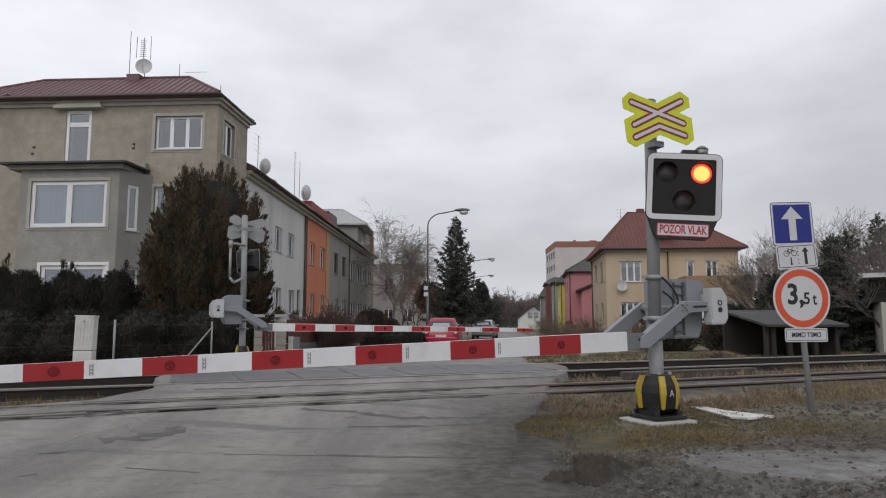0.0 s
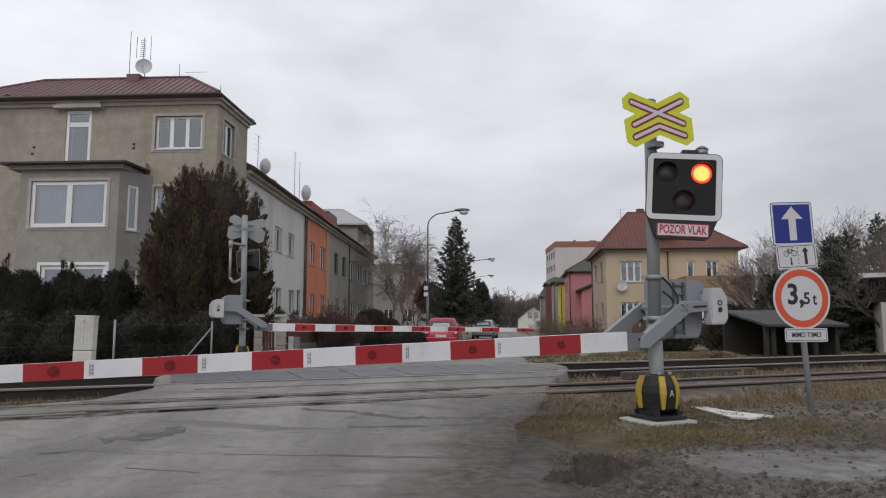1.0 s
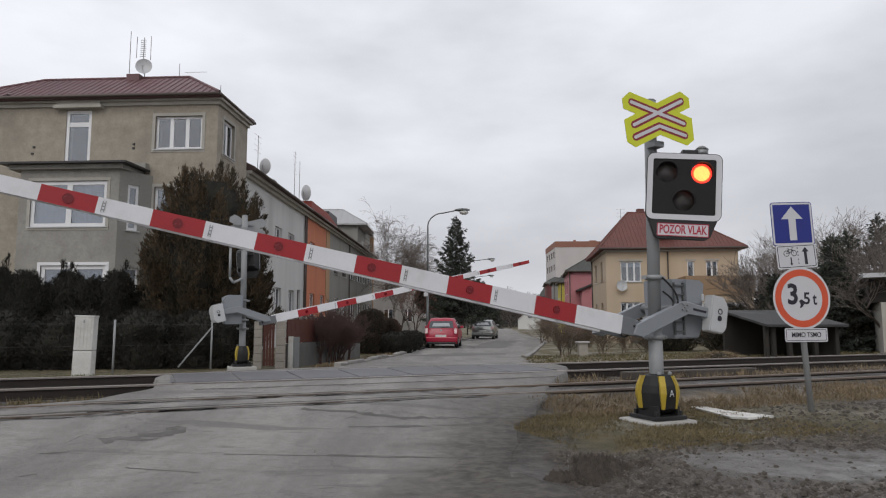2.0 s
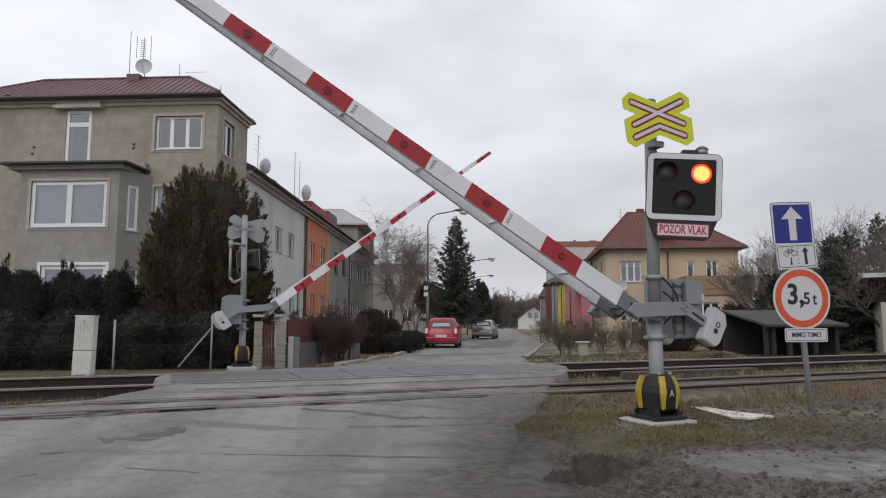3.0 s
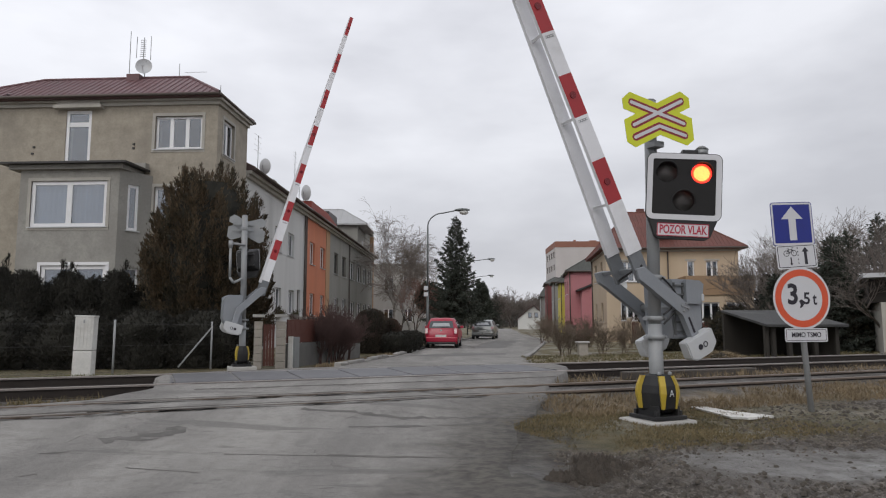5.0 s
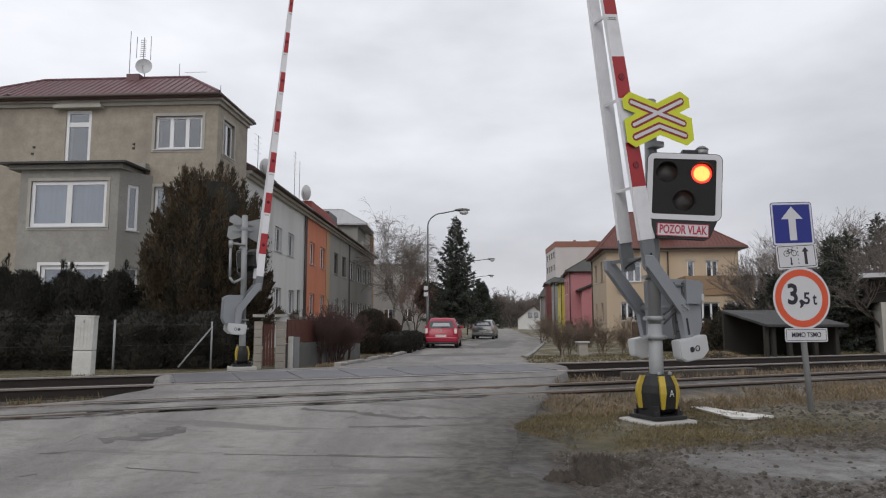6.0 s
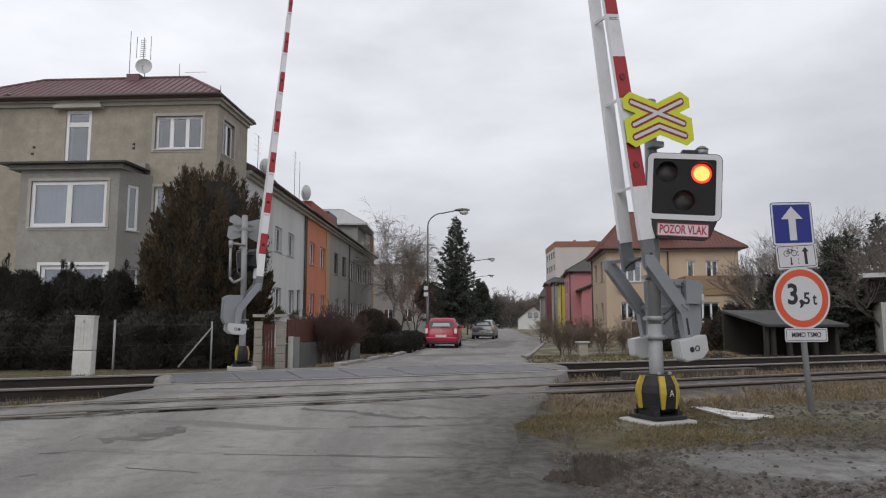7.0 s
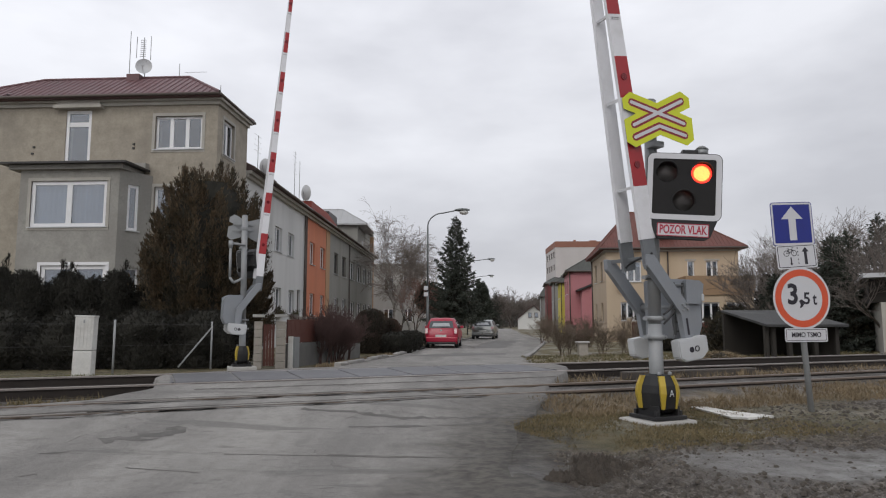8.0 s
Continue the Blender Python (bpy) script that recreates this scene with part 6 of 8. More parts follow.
# ---------------------------------------------------------------- fences and gate on the far side
def fence_run(name, pts, h, label):
    th = thing(name, pose(*pts[0], 0), label, "fence", kind="")
    o = Vector((*pts[0], 0))
    for p in pts:
        bm = bmesh.new()
        q = Vector((*p, land_z(*p) - 0.1)) - o
        tube(bm, q, q + Vector((0, 0, h + 0.15)), 0.024, 0.024, 8)
        part("post", bm, STEEL, th)
    for a, b in zip(pts, pts[1:]):
        bm = bmesh.new()
        za, zb = land_z(*a), land_z(*b)
        for k in (0.05, 0.55, 0.97):
            tube(bm, Vector((*a, za + h * k)) - o, Vector((*b, zb + h * k)) - o, 0.003, 0.003, 4)
        part("wire", bm, DARKSHEET, th)
        bm = bmesh.new()
        ln = math.hypot(b[0] - a[0], b[1] - a[1])
        n = int(ln / 0.11)
        rise = int(h / 0.11)
        for i in range(-rise, n):
            for sgn in (1, -1):
                t0, t1 = i / n, (i + rise) / n
                k0, k1 = 0.0, 1.0
                if t0 < 0:
                    k0, t0 = -t0 / (t1 - t0), 0.0
                if t1 > 1:
                    k1, t1 = k0 + (1 - k0) * (1 - t0) / (t1 - t0), 1.0
                if sgn < 0:
                    k0, k1 = 1 - k0, 1 - k1
                p = Vector((a[0] + (b[0] - a[0]) * t0, a[1] + (b[1] - a[1]) * t0, za + h * k0)) - o
                q = Vector((a[0] + (b[0] - a[0]) * t1, a[1] + (b[1] - a[1]) * t1, za + h * k1)) - o
                tube(bm, p, q, 0.0007, 0.0007, 3, False)
        tagged(part("mesh_wire", bm, DARKSHEET, th), kind="stuff")
    return th


ff = fence_run("wire_fence", [(-13.2, 11.6), (-9.9, 13.1), (-7.02, 14.6), (-5.72, 16.9)], 1.12, "sagging wire-mesh fence on thin steel posts")
bm = bmesh.new()
tube(bm, Vector((-6.25, 16.2, 0.0)) - Vector((-13.2, 11.6, 0)), Vector((-5.74, 16.88, 0.9)) - Vector((-13.2, 11.6, 0)), 0.02, 0.02, 8)
part("strut", bm, STEEL, ff)

BRICKPOST = mat("grey_brick_pier", (0.34, 0.31, 0.27), 0.85, 0, 0.2, 5, 40, 0.2, (0.2, 0.18, 0.16), 0.5, 2)
GATEBROWN = mat("brown_painted_timber", (0.1, 0.032, 0.022), 0.6, 0, 0.2, 4, 50, 0.1, (0.06, 0.025, 0.02), 0.5, 2, streak=True)


def pier(x, y, w, h):
    th = thing("gate_pier", pose(x, y, -0.12, 0, 0, 12), "square grey block gate pier with a flat cap", "pier", "gate piers")
    for k in range(int(h / 0.2)):
        bm = bmesh.new()
        bevelled_box(bm, -w / 2, w / 2, -w / 2, w / 2, 0.2 * k + 0.004, 0.2 * k + 0.196, 0.008)
        part("block", bm, BRICKPOST, th)
    bm = bmesh.new()
    bevelled_box(bm, -w / 2 - 0.04, w / 2 + 0.04, -w / 2 - 0.04, w / 2 + 0.04, h, h + 0.07, 0.01)
    part("cap", bm, CONCRETE, th)


pier(-4.62, 17.1, 0.2, 1.3)
pier(-4.08, 17.2, 0.24, 1.3)


def board_fence(name, a, b, z0, h, label, base=0.0, board=0.1):
    ang = math.degrees(math.atan2(b[1] - a[1], b[0] - a[0]))
    th = thing(name, pose(a[0], a[1], z0, 0, 0, ang), label, "fence")
    ln = math.hypot(b[0] - a[0], b[1] - a[1])
    if base:
        bm = bmesh.new()
        box(bm, 0, ln, -0.1, 0.1, -0.3, base)
        part("base_wall", bm, mat("dark_rendered_plinth", (0.12, 0.117, 0.11), 0.9, 0, 0.25, 3, 40, 0.2, (0.12, 0.115, 0.1), 0.6, 1.5), th, "low rendered base wall")
    for z in (base + 0.12, base + h - 0.12):
        bm = bmesh.new()
        box(bm, 0, ln, 0.02, 0.06, z, z + 0.05)
        part("rail", bm, GATEBROWN, th)
    n = max(1, int(ln / board))
    me = None
    for k in range(n):
        if me is None:
            bm = bmesh.new()
            bevelled_box(bm, 0.004, board - 0.004, -0.012, 0.018, base + 0.02, base + h, 0.003)
            o = part("board", bm, GATEBROWN, th)
            me = o.data
        else:
            o = new("board", me)
            o.parent = th
        o.location = (k * board, 0, random.uniform(-0.008, 0.008))
    return th


board_fence("garden_gate", (-4.5, 17.1), (-4.22, 17.17), -0.05, 1.05, "closed brown board garden gate", 0.0, 0.07)
board_fence("board_fence", (-3.95, 17.3), (-3.45, 21.5), -0.12, 0.62, "brown board fence on a low rendered wall", 0.62, 0.1)
board_fence("board_fence", (-3.45, 21.5), (-3.13, 25.0), -0.25, 0.62, "brown board fence on a low rendered wall", 0.55, 0.14)
meter = thing("meter_box", pose(-3.82, 17.5, -0.1, 0, 0, 80), "pale grey meter box on a post by the fence", "box")
bm = bmesh.new()
bevelled_box(bm, -0.16, 0.16, -0.1, 0.1, 0.0, 0.78, 0.01)
part("case", bm, mat("grey_meter_case", (0.22, 0.23, 0.23), 0.6), meter)
bm = bmesh.new()
bevelled_box(bm, -0.22, -0.165, -0.06, 0.06, 0.0, 0.8, 0.008)
part("post", bm, PALECONC, meter)

# kerb stones along the left verge, uneven and partly sunk
kerb_m = mat("worn_kerb_stone", (0.26, 0.25, 0.235), 0.85, 0, 0.3, 3, 40, 0.2, (0.18, 0.17, 0.15), 0.6, 2, piece=0.5)
kerb = thing("kerb_left", pose(0, 0, 0), "uneven row of worn kerb stones beside the verge", "kerb", kind="structure")
bm = bmesh.new()
bevelled_box(bm, -0.09, 0.09, -0.44, 0.44, -0.2, 0.1, 0.025)
stone = None
y = 16.9
while y < 60:
    a, _ = lerp_rows(ROAD_X, y)
    a2, _ = lerp_rows(ROAD_X, y + 0.9)
    ang = -math.atan2(a2 - a, 0.9)
    if stone is None:
        o = stone = part("kerb_stone", bm, kerb_m, kerb)
    else:
        o = new("kerb_stone", stone.data)
        o.parent = kerb
    o.matrix_basis = Matrix.Translation(((a + a2) / 2 - 0.06 + random.uniform(-0.05, 0.03), y + 0.45, road_z(a, y) + random.uniform(-0.06, 0.02))) @ Euler(
        (random.uniform(-0.05, 0.05), random.uniform(-0.12, 0.12), ang + random.uniform(-0.04, 0.04))).to_matrix().to_4x4()
    y += 0.9 + (random.uniform(0, 0.15) if y < 26 else 0)
kerb2 = thing("kerb_right", pose(0, 0, 0), "pale kerb stones along the grass", "kerb", kind="structure")
y = 22.8
while y < 100:
    _, a = lerp_rows(ROAD_X, y)
    _, a2 = lerp_rows(ROAD_X, y + 0.9)
    o = new("kerb_stone", stone.data)
    o.parent = kerb2
    o.matrix_basis = Matrix.Translation(((a + a2) / 2 + 0.05, y + 0.45, road_z(a, y) - 0.05)) @ Euler((0, 0, -math.atan2(a2 - a, 0.9))).to_matrix().to_4x4()
    y += 0.905


# ---------------------------------------------------------------- plants
def leaf_mesh(name, pts, dirs, length, width, material, parent=None, label=""):
    """Many small pointed sprays, one quad folded in two triangles each."""
    pts, dirs = np.asarray(pts), np.asarray(dirs)
    n = len(pts)
    rnd = np.random.rand(n, 3) - 0.5
    side = np.cross(dirs, rnd)
    side /= np.linalg.norm(side, axis=1)[:, None] + 1e-9
    L = (length * (0.6 + 0.8 * np.random.rand(n)))[:, None]
    Wd = (width * (0.6 + 0.8 * np.random.rand(n)))[:, None]
    v = np.stack([pts, pts + dirs * L * 0.45 + side * Wd, pts + dirs * L, pts + dirs * L * 0.45 - side * Wd], axis=1).reshape(-1, 3)
    f = [(4 * i, 4 * i + 1, 4 * i + 2, 4 * i + 3) for i in range(n)]
    me = bpy.data.meshes.new(name)
    me.from_pydata(v.tolist(), [], f)
    me.materials.append(material)
    ob = new(name, me)
    if parent is not None:
        ob.parent = parent
    if label:
        ob["label"] = label
    return ob


def leaf_mat(name, c1, c2, rough=0.8):
    if name in MATS:
        return MATS[name]
    m = bpy.data.materials.new(name)
    MATS[name] = m
    m.use_nodes = True
    n, l = m.node_tree.nodes, m.node_tree.links
    b = n["Principled BSDF"]
    g = n.new("ShaderNodeNewGeometry")
    tc = n.new("ShaderNodeTexCoord")
    t = n.new("ShaderNodeTexNoise")
    t.inputs["Scale"].default_value = 1.6
    t.inputs["Detail"].default_value = 4
    l.new(tc.outputs["Object"], t.inputs["Vector"])
    ad = n.new("ShaderNodeMath")
    ad.operation = "MULTIPLY_ADD"
    l.new(g.outputs["Random Per Island"], ad.inputs[0])
    ad.inputs[1].default_value = 0.5
    l.new(t.outputs["Fac"], ad.inputs[2])
    r = n.new("ShaderNodeMapRange")
    r.inputs["From Min"].default_value, r.inputs["From Max"].default_value = 0.4, 1.05
    l.new(ad.outputs[0], r.inputs["Value"])
    mx = n.new("ShaderNodeMixRGB")
    l.new(r.outputs["Result"], mx.inputs["Fac"])
    mx.inputs["Color1"].default_value, mx.inputs["Color2"].default_value = (*c1, 1), (*c2, 1)
    l.new(mx.outputs["Color"], b.inputs["Base Color"])
    b.inputs["Roughness"].default_value = rough
    return m


BARK = mat("dark_bark", (0.075, 0.062, 0.052), 0.95, 0, 0.3, 3, 30, 0.3)
BIRCHBARK = mat("pale_birch_bark", (0.32, 0.3, 0.28), 0.9, 0, 0.3, 3, 20, 0.2, (0.05, 0.045, 0.04), 0.8, 3)
TWIG = mat("grey_brown_twigs", (0.16, 0.135, 0.12), 0.95, 0, 0.2, 3, 30, 0.0)
REDTWIG = mat("reddish_twigs", (0.085, 0.05, 0.045), 0.95, 0, 0.2, 3, 30, 0.0)
THUJA = leaf_mat("bronzed_thuja_spray", (0.014, 0.016, 0.009), (0.1, 0.064, 0.032))
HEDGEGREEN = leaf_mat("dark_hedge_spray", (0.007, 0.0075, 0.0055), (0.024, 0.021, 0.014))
NEEDLE = leaf_mat("dark_spruce_needles", (0.024, 0.03, 0.024), (0.07, 0.08, 0.06))
CLIPPED = leaf_mat("brown_clipped_leaves", (0.03, 0.024, 0.018), (0.075, 0.055, 0.04))
# near-black colour that stands in for the shade deep inside the plants
CORE = mat("painted_inner_shade", (0.018, 0.017, 0.012), 1.0, 0, 0.3, 3, 20, 0.1)


def bush_form(name, m, profile, count, spray, width, material, label, category, group="", up=0.5, lumps=0.18, seed=0, trunk=0.06, spires=0):
    """A dense plant: profile lists (height, radius); sprays sit over a lumpy surface round an opaque core coloured as
    inner shade.
    """
    rs = np.random.RandomState(seed)
    th = thing(name, m, label, category, group)
    H = profile[-1][0]
    zs = np.linspace(profile[0][0], H, 200)
    rr = np.interp(zs, [p[0] for p in profile], [p[1] for p in profile])
    cdf = np.cumsum(rr + 0.02)
    cdf /= cdf[-1]
    z = np.interp(rs.rand(count), cdf, zs)
    a = rs.rand(count) * 2 * np.pi
    r = np.interp(z, zs, rr)
    off = seed * 7.3
    lump = np.array([noise.noise((math.cos(t) * 1.8 + off, math.sin(t) * 1.8, q * 1.5)) + 0.6 * noise.noise((math.cos(t) * 4 + off, math.sin(t) * 4, q * 3.6)) for t, q in zip(a, z)])
    r = r * (1 + lumps * 1.6 * lump) * (1 - 0.28 * rs.rand(count) ** 2)
    pts = np.stack([r * np.cos(a), r * np.sin(a), z], 1)
    d = np.stack([np.cos(a) * (1 - up), np.sin(a) * (1 - up), np.full(count, up)], 1) + (rs.rand(count, 3) - 0.5) * 0.9
    d /= np.linalg.norm(d, axis=1)[:, None]
    for _ in range(spires):
        # pointed leaders that break the outline
        t, q = rs.rand() * 2 * np.pi, profile[0][0] + (H - profile[0][0]) * (0.45 + 0.55 * rs.rand() ** 0.6)
        rad = np.interp(q, zs, rr) * 0.9
        foot = np.array([rad * math.cos(t), rad * math.sin(t), q])
        tip = foot + np.array([0.35 * math.cos(t) * rs.rand(), 0.35 * math.sin(t) * rs.rand(), 0.2 + 0.3 * rs.rand()]) * (H / 6 + 0.45)
        n_ = 130
        u = rs.rand(n_, 1)
        pp = foot + (tip - foot) * u + rs.randn(n_, 3) * 0.075 * (1.08 - u)
        dd = (tip - foot) / np.linalg.norm(tip - foot) + (rs.rand(n_, 3) - 0.5) * 0.9
        pts = np.concatenate([pts, pp])
        d = np.concatenate([d, dd / np.linalg.norm(dd, axis=1)[:, None]])
    np.random.seed(seed)
    leaf_mesh("crown", pts, d, spray, width, material, th)
    # opaque shell added under the sprays, coloured dark for the shade inside
    bm = bmesh.new()
    rings = []
    for k in range(13):
        q = profile[0][0] + (H - profile[0][0]) * k / 12
        rad = np.interp(q, zs, rr) * 0.8
        ring = []
        for j in range(18):
            t = 2 * math.pi * j / 18
            lm = noise.noise((math.cos(t) * 1.8 + off, math.sin(t) * 1.8, q * 1.5)) + 0.6 * noise.noise((math.cos(t) * 4 + off, math.sin(t) * 4, q * 3.6))
            e = max(0.01, rad * (1 + lumps * 1.5 * lm))
            ring.append(bm.verts.new((e * math.cos(t), e * math.sin(t), q)))
        rings.append(ring)
    for p, q in zip(rings, rings[1:]):
        for j in range(18):
            bm.faces.new((p[j], p[(j + 1) % 18], q[(j + 1) % 18], q[j]))
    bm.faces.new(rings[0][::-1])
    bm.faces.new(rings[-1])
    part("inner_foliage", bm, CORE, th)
    bm = bmesh.new()
    tube(bm, (0, 0, -0.4), (0, 0, profile[0][0] + 0.4), trunk * 1.3, trunk, 8)
    part("trunk", bm, BARK, th)
    return th


def bare_tree(name, m, h, spread, levels, kids, material, label, seed, r0=None, droop=0.0, trunk_mat=None, first=0.25, group="", twig_r=0.006, tilt=0.0, stems=1):
    """A leafless tree: limbs fork again and again, thinner each time."""
    rnd = random.Random(seed)
    th = thing(name, m, label, "tree" if h > 2.5 else "shrub", group)
    verts, faces = {0: [], 1: []}, {0: [], 1: []}
    r0 = r0 or h * 0.018

    def seg(k, p, q, ra, rb, n):
        vs, fs = verts[k], faces[k]
        d = (q - p).normalized()
        s = d.orthogonal().normalized()
        t = d.cross(s)
        b = len(vs)
        for c, r in ((p, ra), (q, rb)):
            for i in range(n):
                an = 2 * math.pi * i / n
                vs.append(tuple(c + s * (r * math.cos(an)) + t * (r * math.sin(an))))
        for i in range(n):
            fs.append((b + i, b + (i + 1) % n, b + n + (i + 1) % n, b + n + i))

    def grow(p, d, ln, r, lev):
        steps_ = 4 if lev < 2 else 3
        pos, dr = p.copy(), d.copy()
        nodes = []
        for k in range(steps_):
            j = Vector((rnd.gauss(0, 1), rnd.gauss(0, 1), rnd.gauss(0, 0.6))) * 0.16
            dr = (dr + j + Vector((0, 0, 0.05 - droop * (lev / levels) ** 2 * 0.9))).normalized()
            nxt = pos + dr * (ln / steps_)
            ra, rb = r * (1 - 0.5 * k / steps_), r * (1 - 0.5 * (k + 1) / steps_)
            seg(0 if lev < 2 else 1, pos, nxt, max(twig_r, ra), max(twig_r * 0.7, rb), 6 if lev < 2 else 3)
            pos = nxt
            nodes.append((pos.copy(), dr.copy(), rb))
        if lev >= levels:
            return
        for k in range(kids[min(lev, len(kids) - 1)]):
            i = rnd.randrange(0 if lev else 1, len(nodes)) if k else len(nodes) - 1
            q, dq, rq = nodes[i]
            ax = Vector((rnd.gauss(0, 1), rnd.gauss(0, 1), rnd.gauss(0, 0.35))).normalized()
            nd = (dq * (1.0 if lev else 0.9) + ax * spread * rnd.uniform(0.6, 1.2)).normalized()
            grow(q, nd, ln * rnd.uniform(0.5, 0.78), rq * 0.7, lev + 1)

    for s_ in range(stems):
        d0 = Vector((tilt + (rnd.uniform(-0.35, 0.35) if stems > 1 else 0), rnd.uniform(-0.35, 0.35) if stems > 1 else 0, 1)).normalized()
        grow(Vector((rnd.uniform(-0.2, 0.2) if stems > 1 else 0, 0, -0.2)), d0, h * (0.45 if stems == 1 else 0.55), r0, 0)
    for k, nm, mt in ((0, "trunk", trunk_mat or BARK), (1, "crown", material)):
        me = bpy.data.meshes.new(nm)
        me.from_pydata(verts[k], [], faces[k])
        me.materials.append(mt)
        for pgon in me.polygons:
            pgon.use_smooth = True
        o = new(nm, me)
        o.parent = th
    return th


def spruce(name, m, h, r, label, seed, count=26, group="", low=0.06):
    """Whorls of boughs round a tapered trunk, drooping low down and rising near the top, hung with needle sprays."""
    rs = np.random.RandomState(seed)
    th = thing(name, m, label, "tree", group)
    bm = bmesh.new()
    tube(bm, (0, 0, -0.3), (0, 0, h * 0.985), h * 0.014, 0.012, 8)
    part("trunk", bm, BARK, th)
    P, D = [], []
    bm = bmesh.new()
    for t in range(count):
        f = (t + 0.3 * rs.rand()) / count
        z = h * (low + (0.975 - low) * f)
        rad = r * (1 - f) ** 0.9 * (0.82 + 0.3 * rs.rand()) + 0.1
        n = max(4, int(9 * (1 - f) + 4))
        for k in range(n):
            a = 2 * math.pi * (k + rs.rand() * 0.9) / n
            ln = rad * (0.62 + 0.48 * rs.rand())
            out = Vector((math.cos(a), math.sin(a), 0))
            lift = -0.32 + 0.95 * f ** 1.3 + 0.08 * rs.randn()
            st = Vector((0, 0, z + 0.05))
            mid = st + out * ln * 0.62 + Vector((0, 0, ln * 0.62 * lift))
            end = mid + out * ln * 0.38 + Vector((0, 0, ln * 0.38 * (lift + 0.5)))
            tube(bm, st, mid, 0.022, 0.012, 3, False)
            tube(bm, mid, end, 0.012, 0.005, 3, False)
            side = Vector((-out.y, out.x, 0))
            for q in range(int(46 * ln / max(r, 1)) + 7):
                u = 0.1 + 0.9 * rs.rand() ** 0.75
                p = st.lerp(mid, u / 0.62) if u < 0.62 else mid.lerp(end, (u - 0.62) / 0.38)
                w = rs.randn() * 0.2 * ln * (1.06 - u) + rs.randn() * 0.02
                p = p + side * w + Vector((0, 0, -abs(w) * 0.35))
                dirn = (out * (0.8 + 0.3 * rs.randn()) + side * (0.9 * np.sign(w) * (1.1 - u) + 0.3 * rs.randn()) + Vector((0, 0, 0.35 * lift + 0.3 * u - 0.25 + 0.2 * rs.randn()))).normalized()
                for c in range(3):
                    P.append((p.x + rs.randn() * 0.03, p.y + rs.randn() * 0.03, p.z + rs.randn() * 0.025 - 0.02 * c))
                    D.append(tuple((dirn + Vector((rs.randn(), rs.randn(), rs.randn() - 0.5)) * 0.28).normalized()))
    for q in range(60):
        u = rs.rand()
        P.append((rs.randn() * 0.02, rs.randn() * 0.02, h * (0.9 + 0.1 * u)))
        D.append(tuple(Vector((rs.randn() * 0.8, rs.randn() * 0.8, 1.0)).normalized()))
    part("bough", bm, BARK, th, "", False)
    np.random.seed(seed)
    leaf_mesh("crown", P, D, 0.028 * r + 0.13, 0.005 * r + 0.013, NEEDLE, th)
    # added solid cone, coloured dark as shade behind the boughs
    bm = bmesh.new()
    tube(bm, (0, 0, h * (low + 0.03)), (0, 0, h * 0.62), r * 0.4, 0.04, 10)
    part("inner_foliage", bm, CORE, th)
    return th


def plume_tree(name, m, profile, plumes, per, spray, width, material, label, seed):
    """A big bushy conifer: upswept plumes of fine sprays, with deep gaps between them, stand over an opaque
    shade-coloured core.
    """
    rs = np.random.RandomState(seed)
    th = thing(name, m, label, "tree")
    hs, rr = [p[0] for p in profile], [p[1] for p in profile]
    zs = np.linspace(hs[0], hs[-1], 120)
    cdf = np.cumsum(np.interp(zs, hs, rr) + 0.15)
    cdf /= cdf[-1]
    P, D = [], []
    for k in range(plumes):
        z = float(np.interp((k + rs.rand()) / plumes, cdf, zs))
        a = rs.rand() * 2 * math.pi
        rad = float(np.interp(z, hs, rr)) * (0.82 + 0.26 * rs.rand() + 0.16 * noise.noise((math.cos(a) * 1.5, math.sin(a) * 1.5, z * 0.9 + seed)))
        ln = 0.6 + 0.7 * rs.rand()
        out = np.array([math.cos(a), math.sin(a), 0.0])
        top = max(0.0, (z - hs[0]) / (hs[-1] - hs[0]))
        axis = out * (0.75 - 0.5 * top) + np.array([rs.randn() * 0.18, rs.randn() * 0.18, 0.75 + 0.4 * top])
        axis /= np.linalg.norm(axis)
        tip = out * rad + np.array([0, 0, z + 0.15 + 0.3 * top * rs.rand()])
        foot = tip - axis * ln
        u = rs.rand(per, 1) ** 0.85
        thick = 0.13 * (1.0 - u) ** 0.8 + 0.014
        P.append(foot + (tip - foot) * u + rs.randn(per, 3) * thick)
        d = axis + (rs.rand(per, 3) - 0.5) * (1.3 * (1.1 - 0.6 * u))
        D.append(d / np.linalg.norm(d, axis=1)[:, None])
    np.random.seed(seed)
    leaf_mesh("crown", np.concatenate(P), np.concatenate(D), spray, width, material, th)
    # closed hull added so that the gaps between plumes read as shade
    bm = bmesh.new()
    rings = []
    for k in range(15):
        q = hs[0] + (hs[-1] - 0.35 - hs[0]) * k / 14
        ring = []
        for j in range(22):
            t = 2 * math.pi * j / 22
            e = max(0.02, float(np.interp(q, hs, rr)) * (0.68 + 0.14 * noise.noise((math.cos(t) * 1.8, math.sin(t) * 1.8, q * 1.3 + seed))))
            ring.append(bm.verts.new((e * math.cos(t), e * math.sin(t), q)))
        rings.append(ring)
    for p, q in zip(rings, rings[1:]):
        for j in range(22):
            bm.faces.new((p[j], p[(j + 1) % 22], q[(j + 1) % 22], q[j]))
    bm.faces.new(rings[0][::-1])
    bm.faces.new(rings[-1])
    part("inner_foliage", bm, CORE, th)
    bm = bmesh.new()
    tube(bm, (0, 0, -0.4), (0, 0, hs[0] + 0.4), 0.16, 0.12, 8)
    part("trunk", bm, BARK, th)
    return th


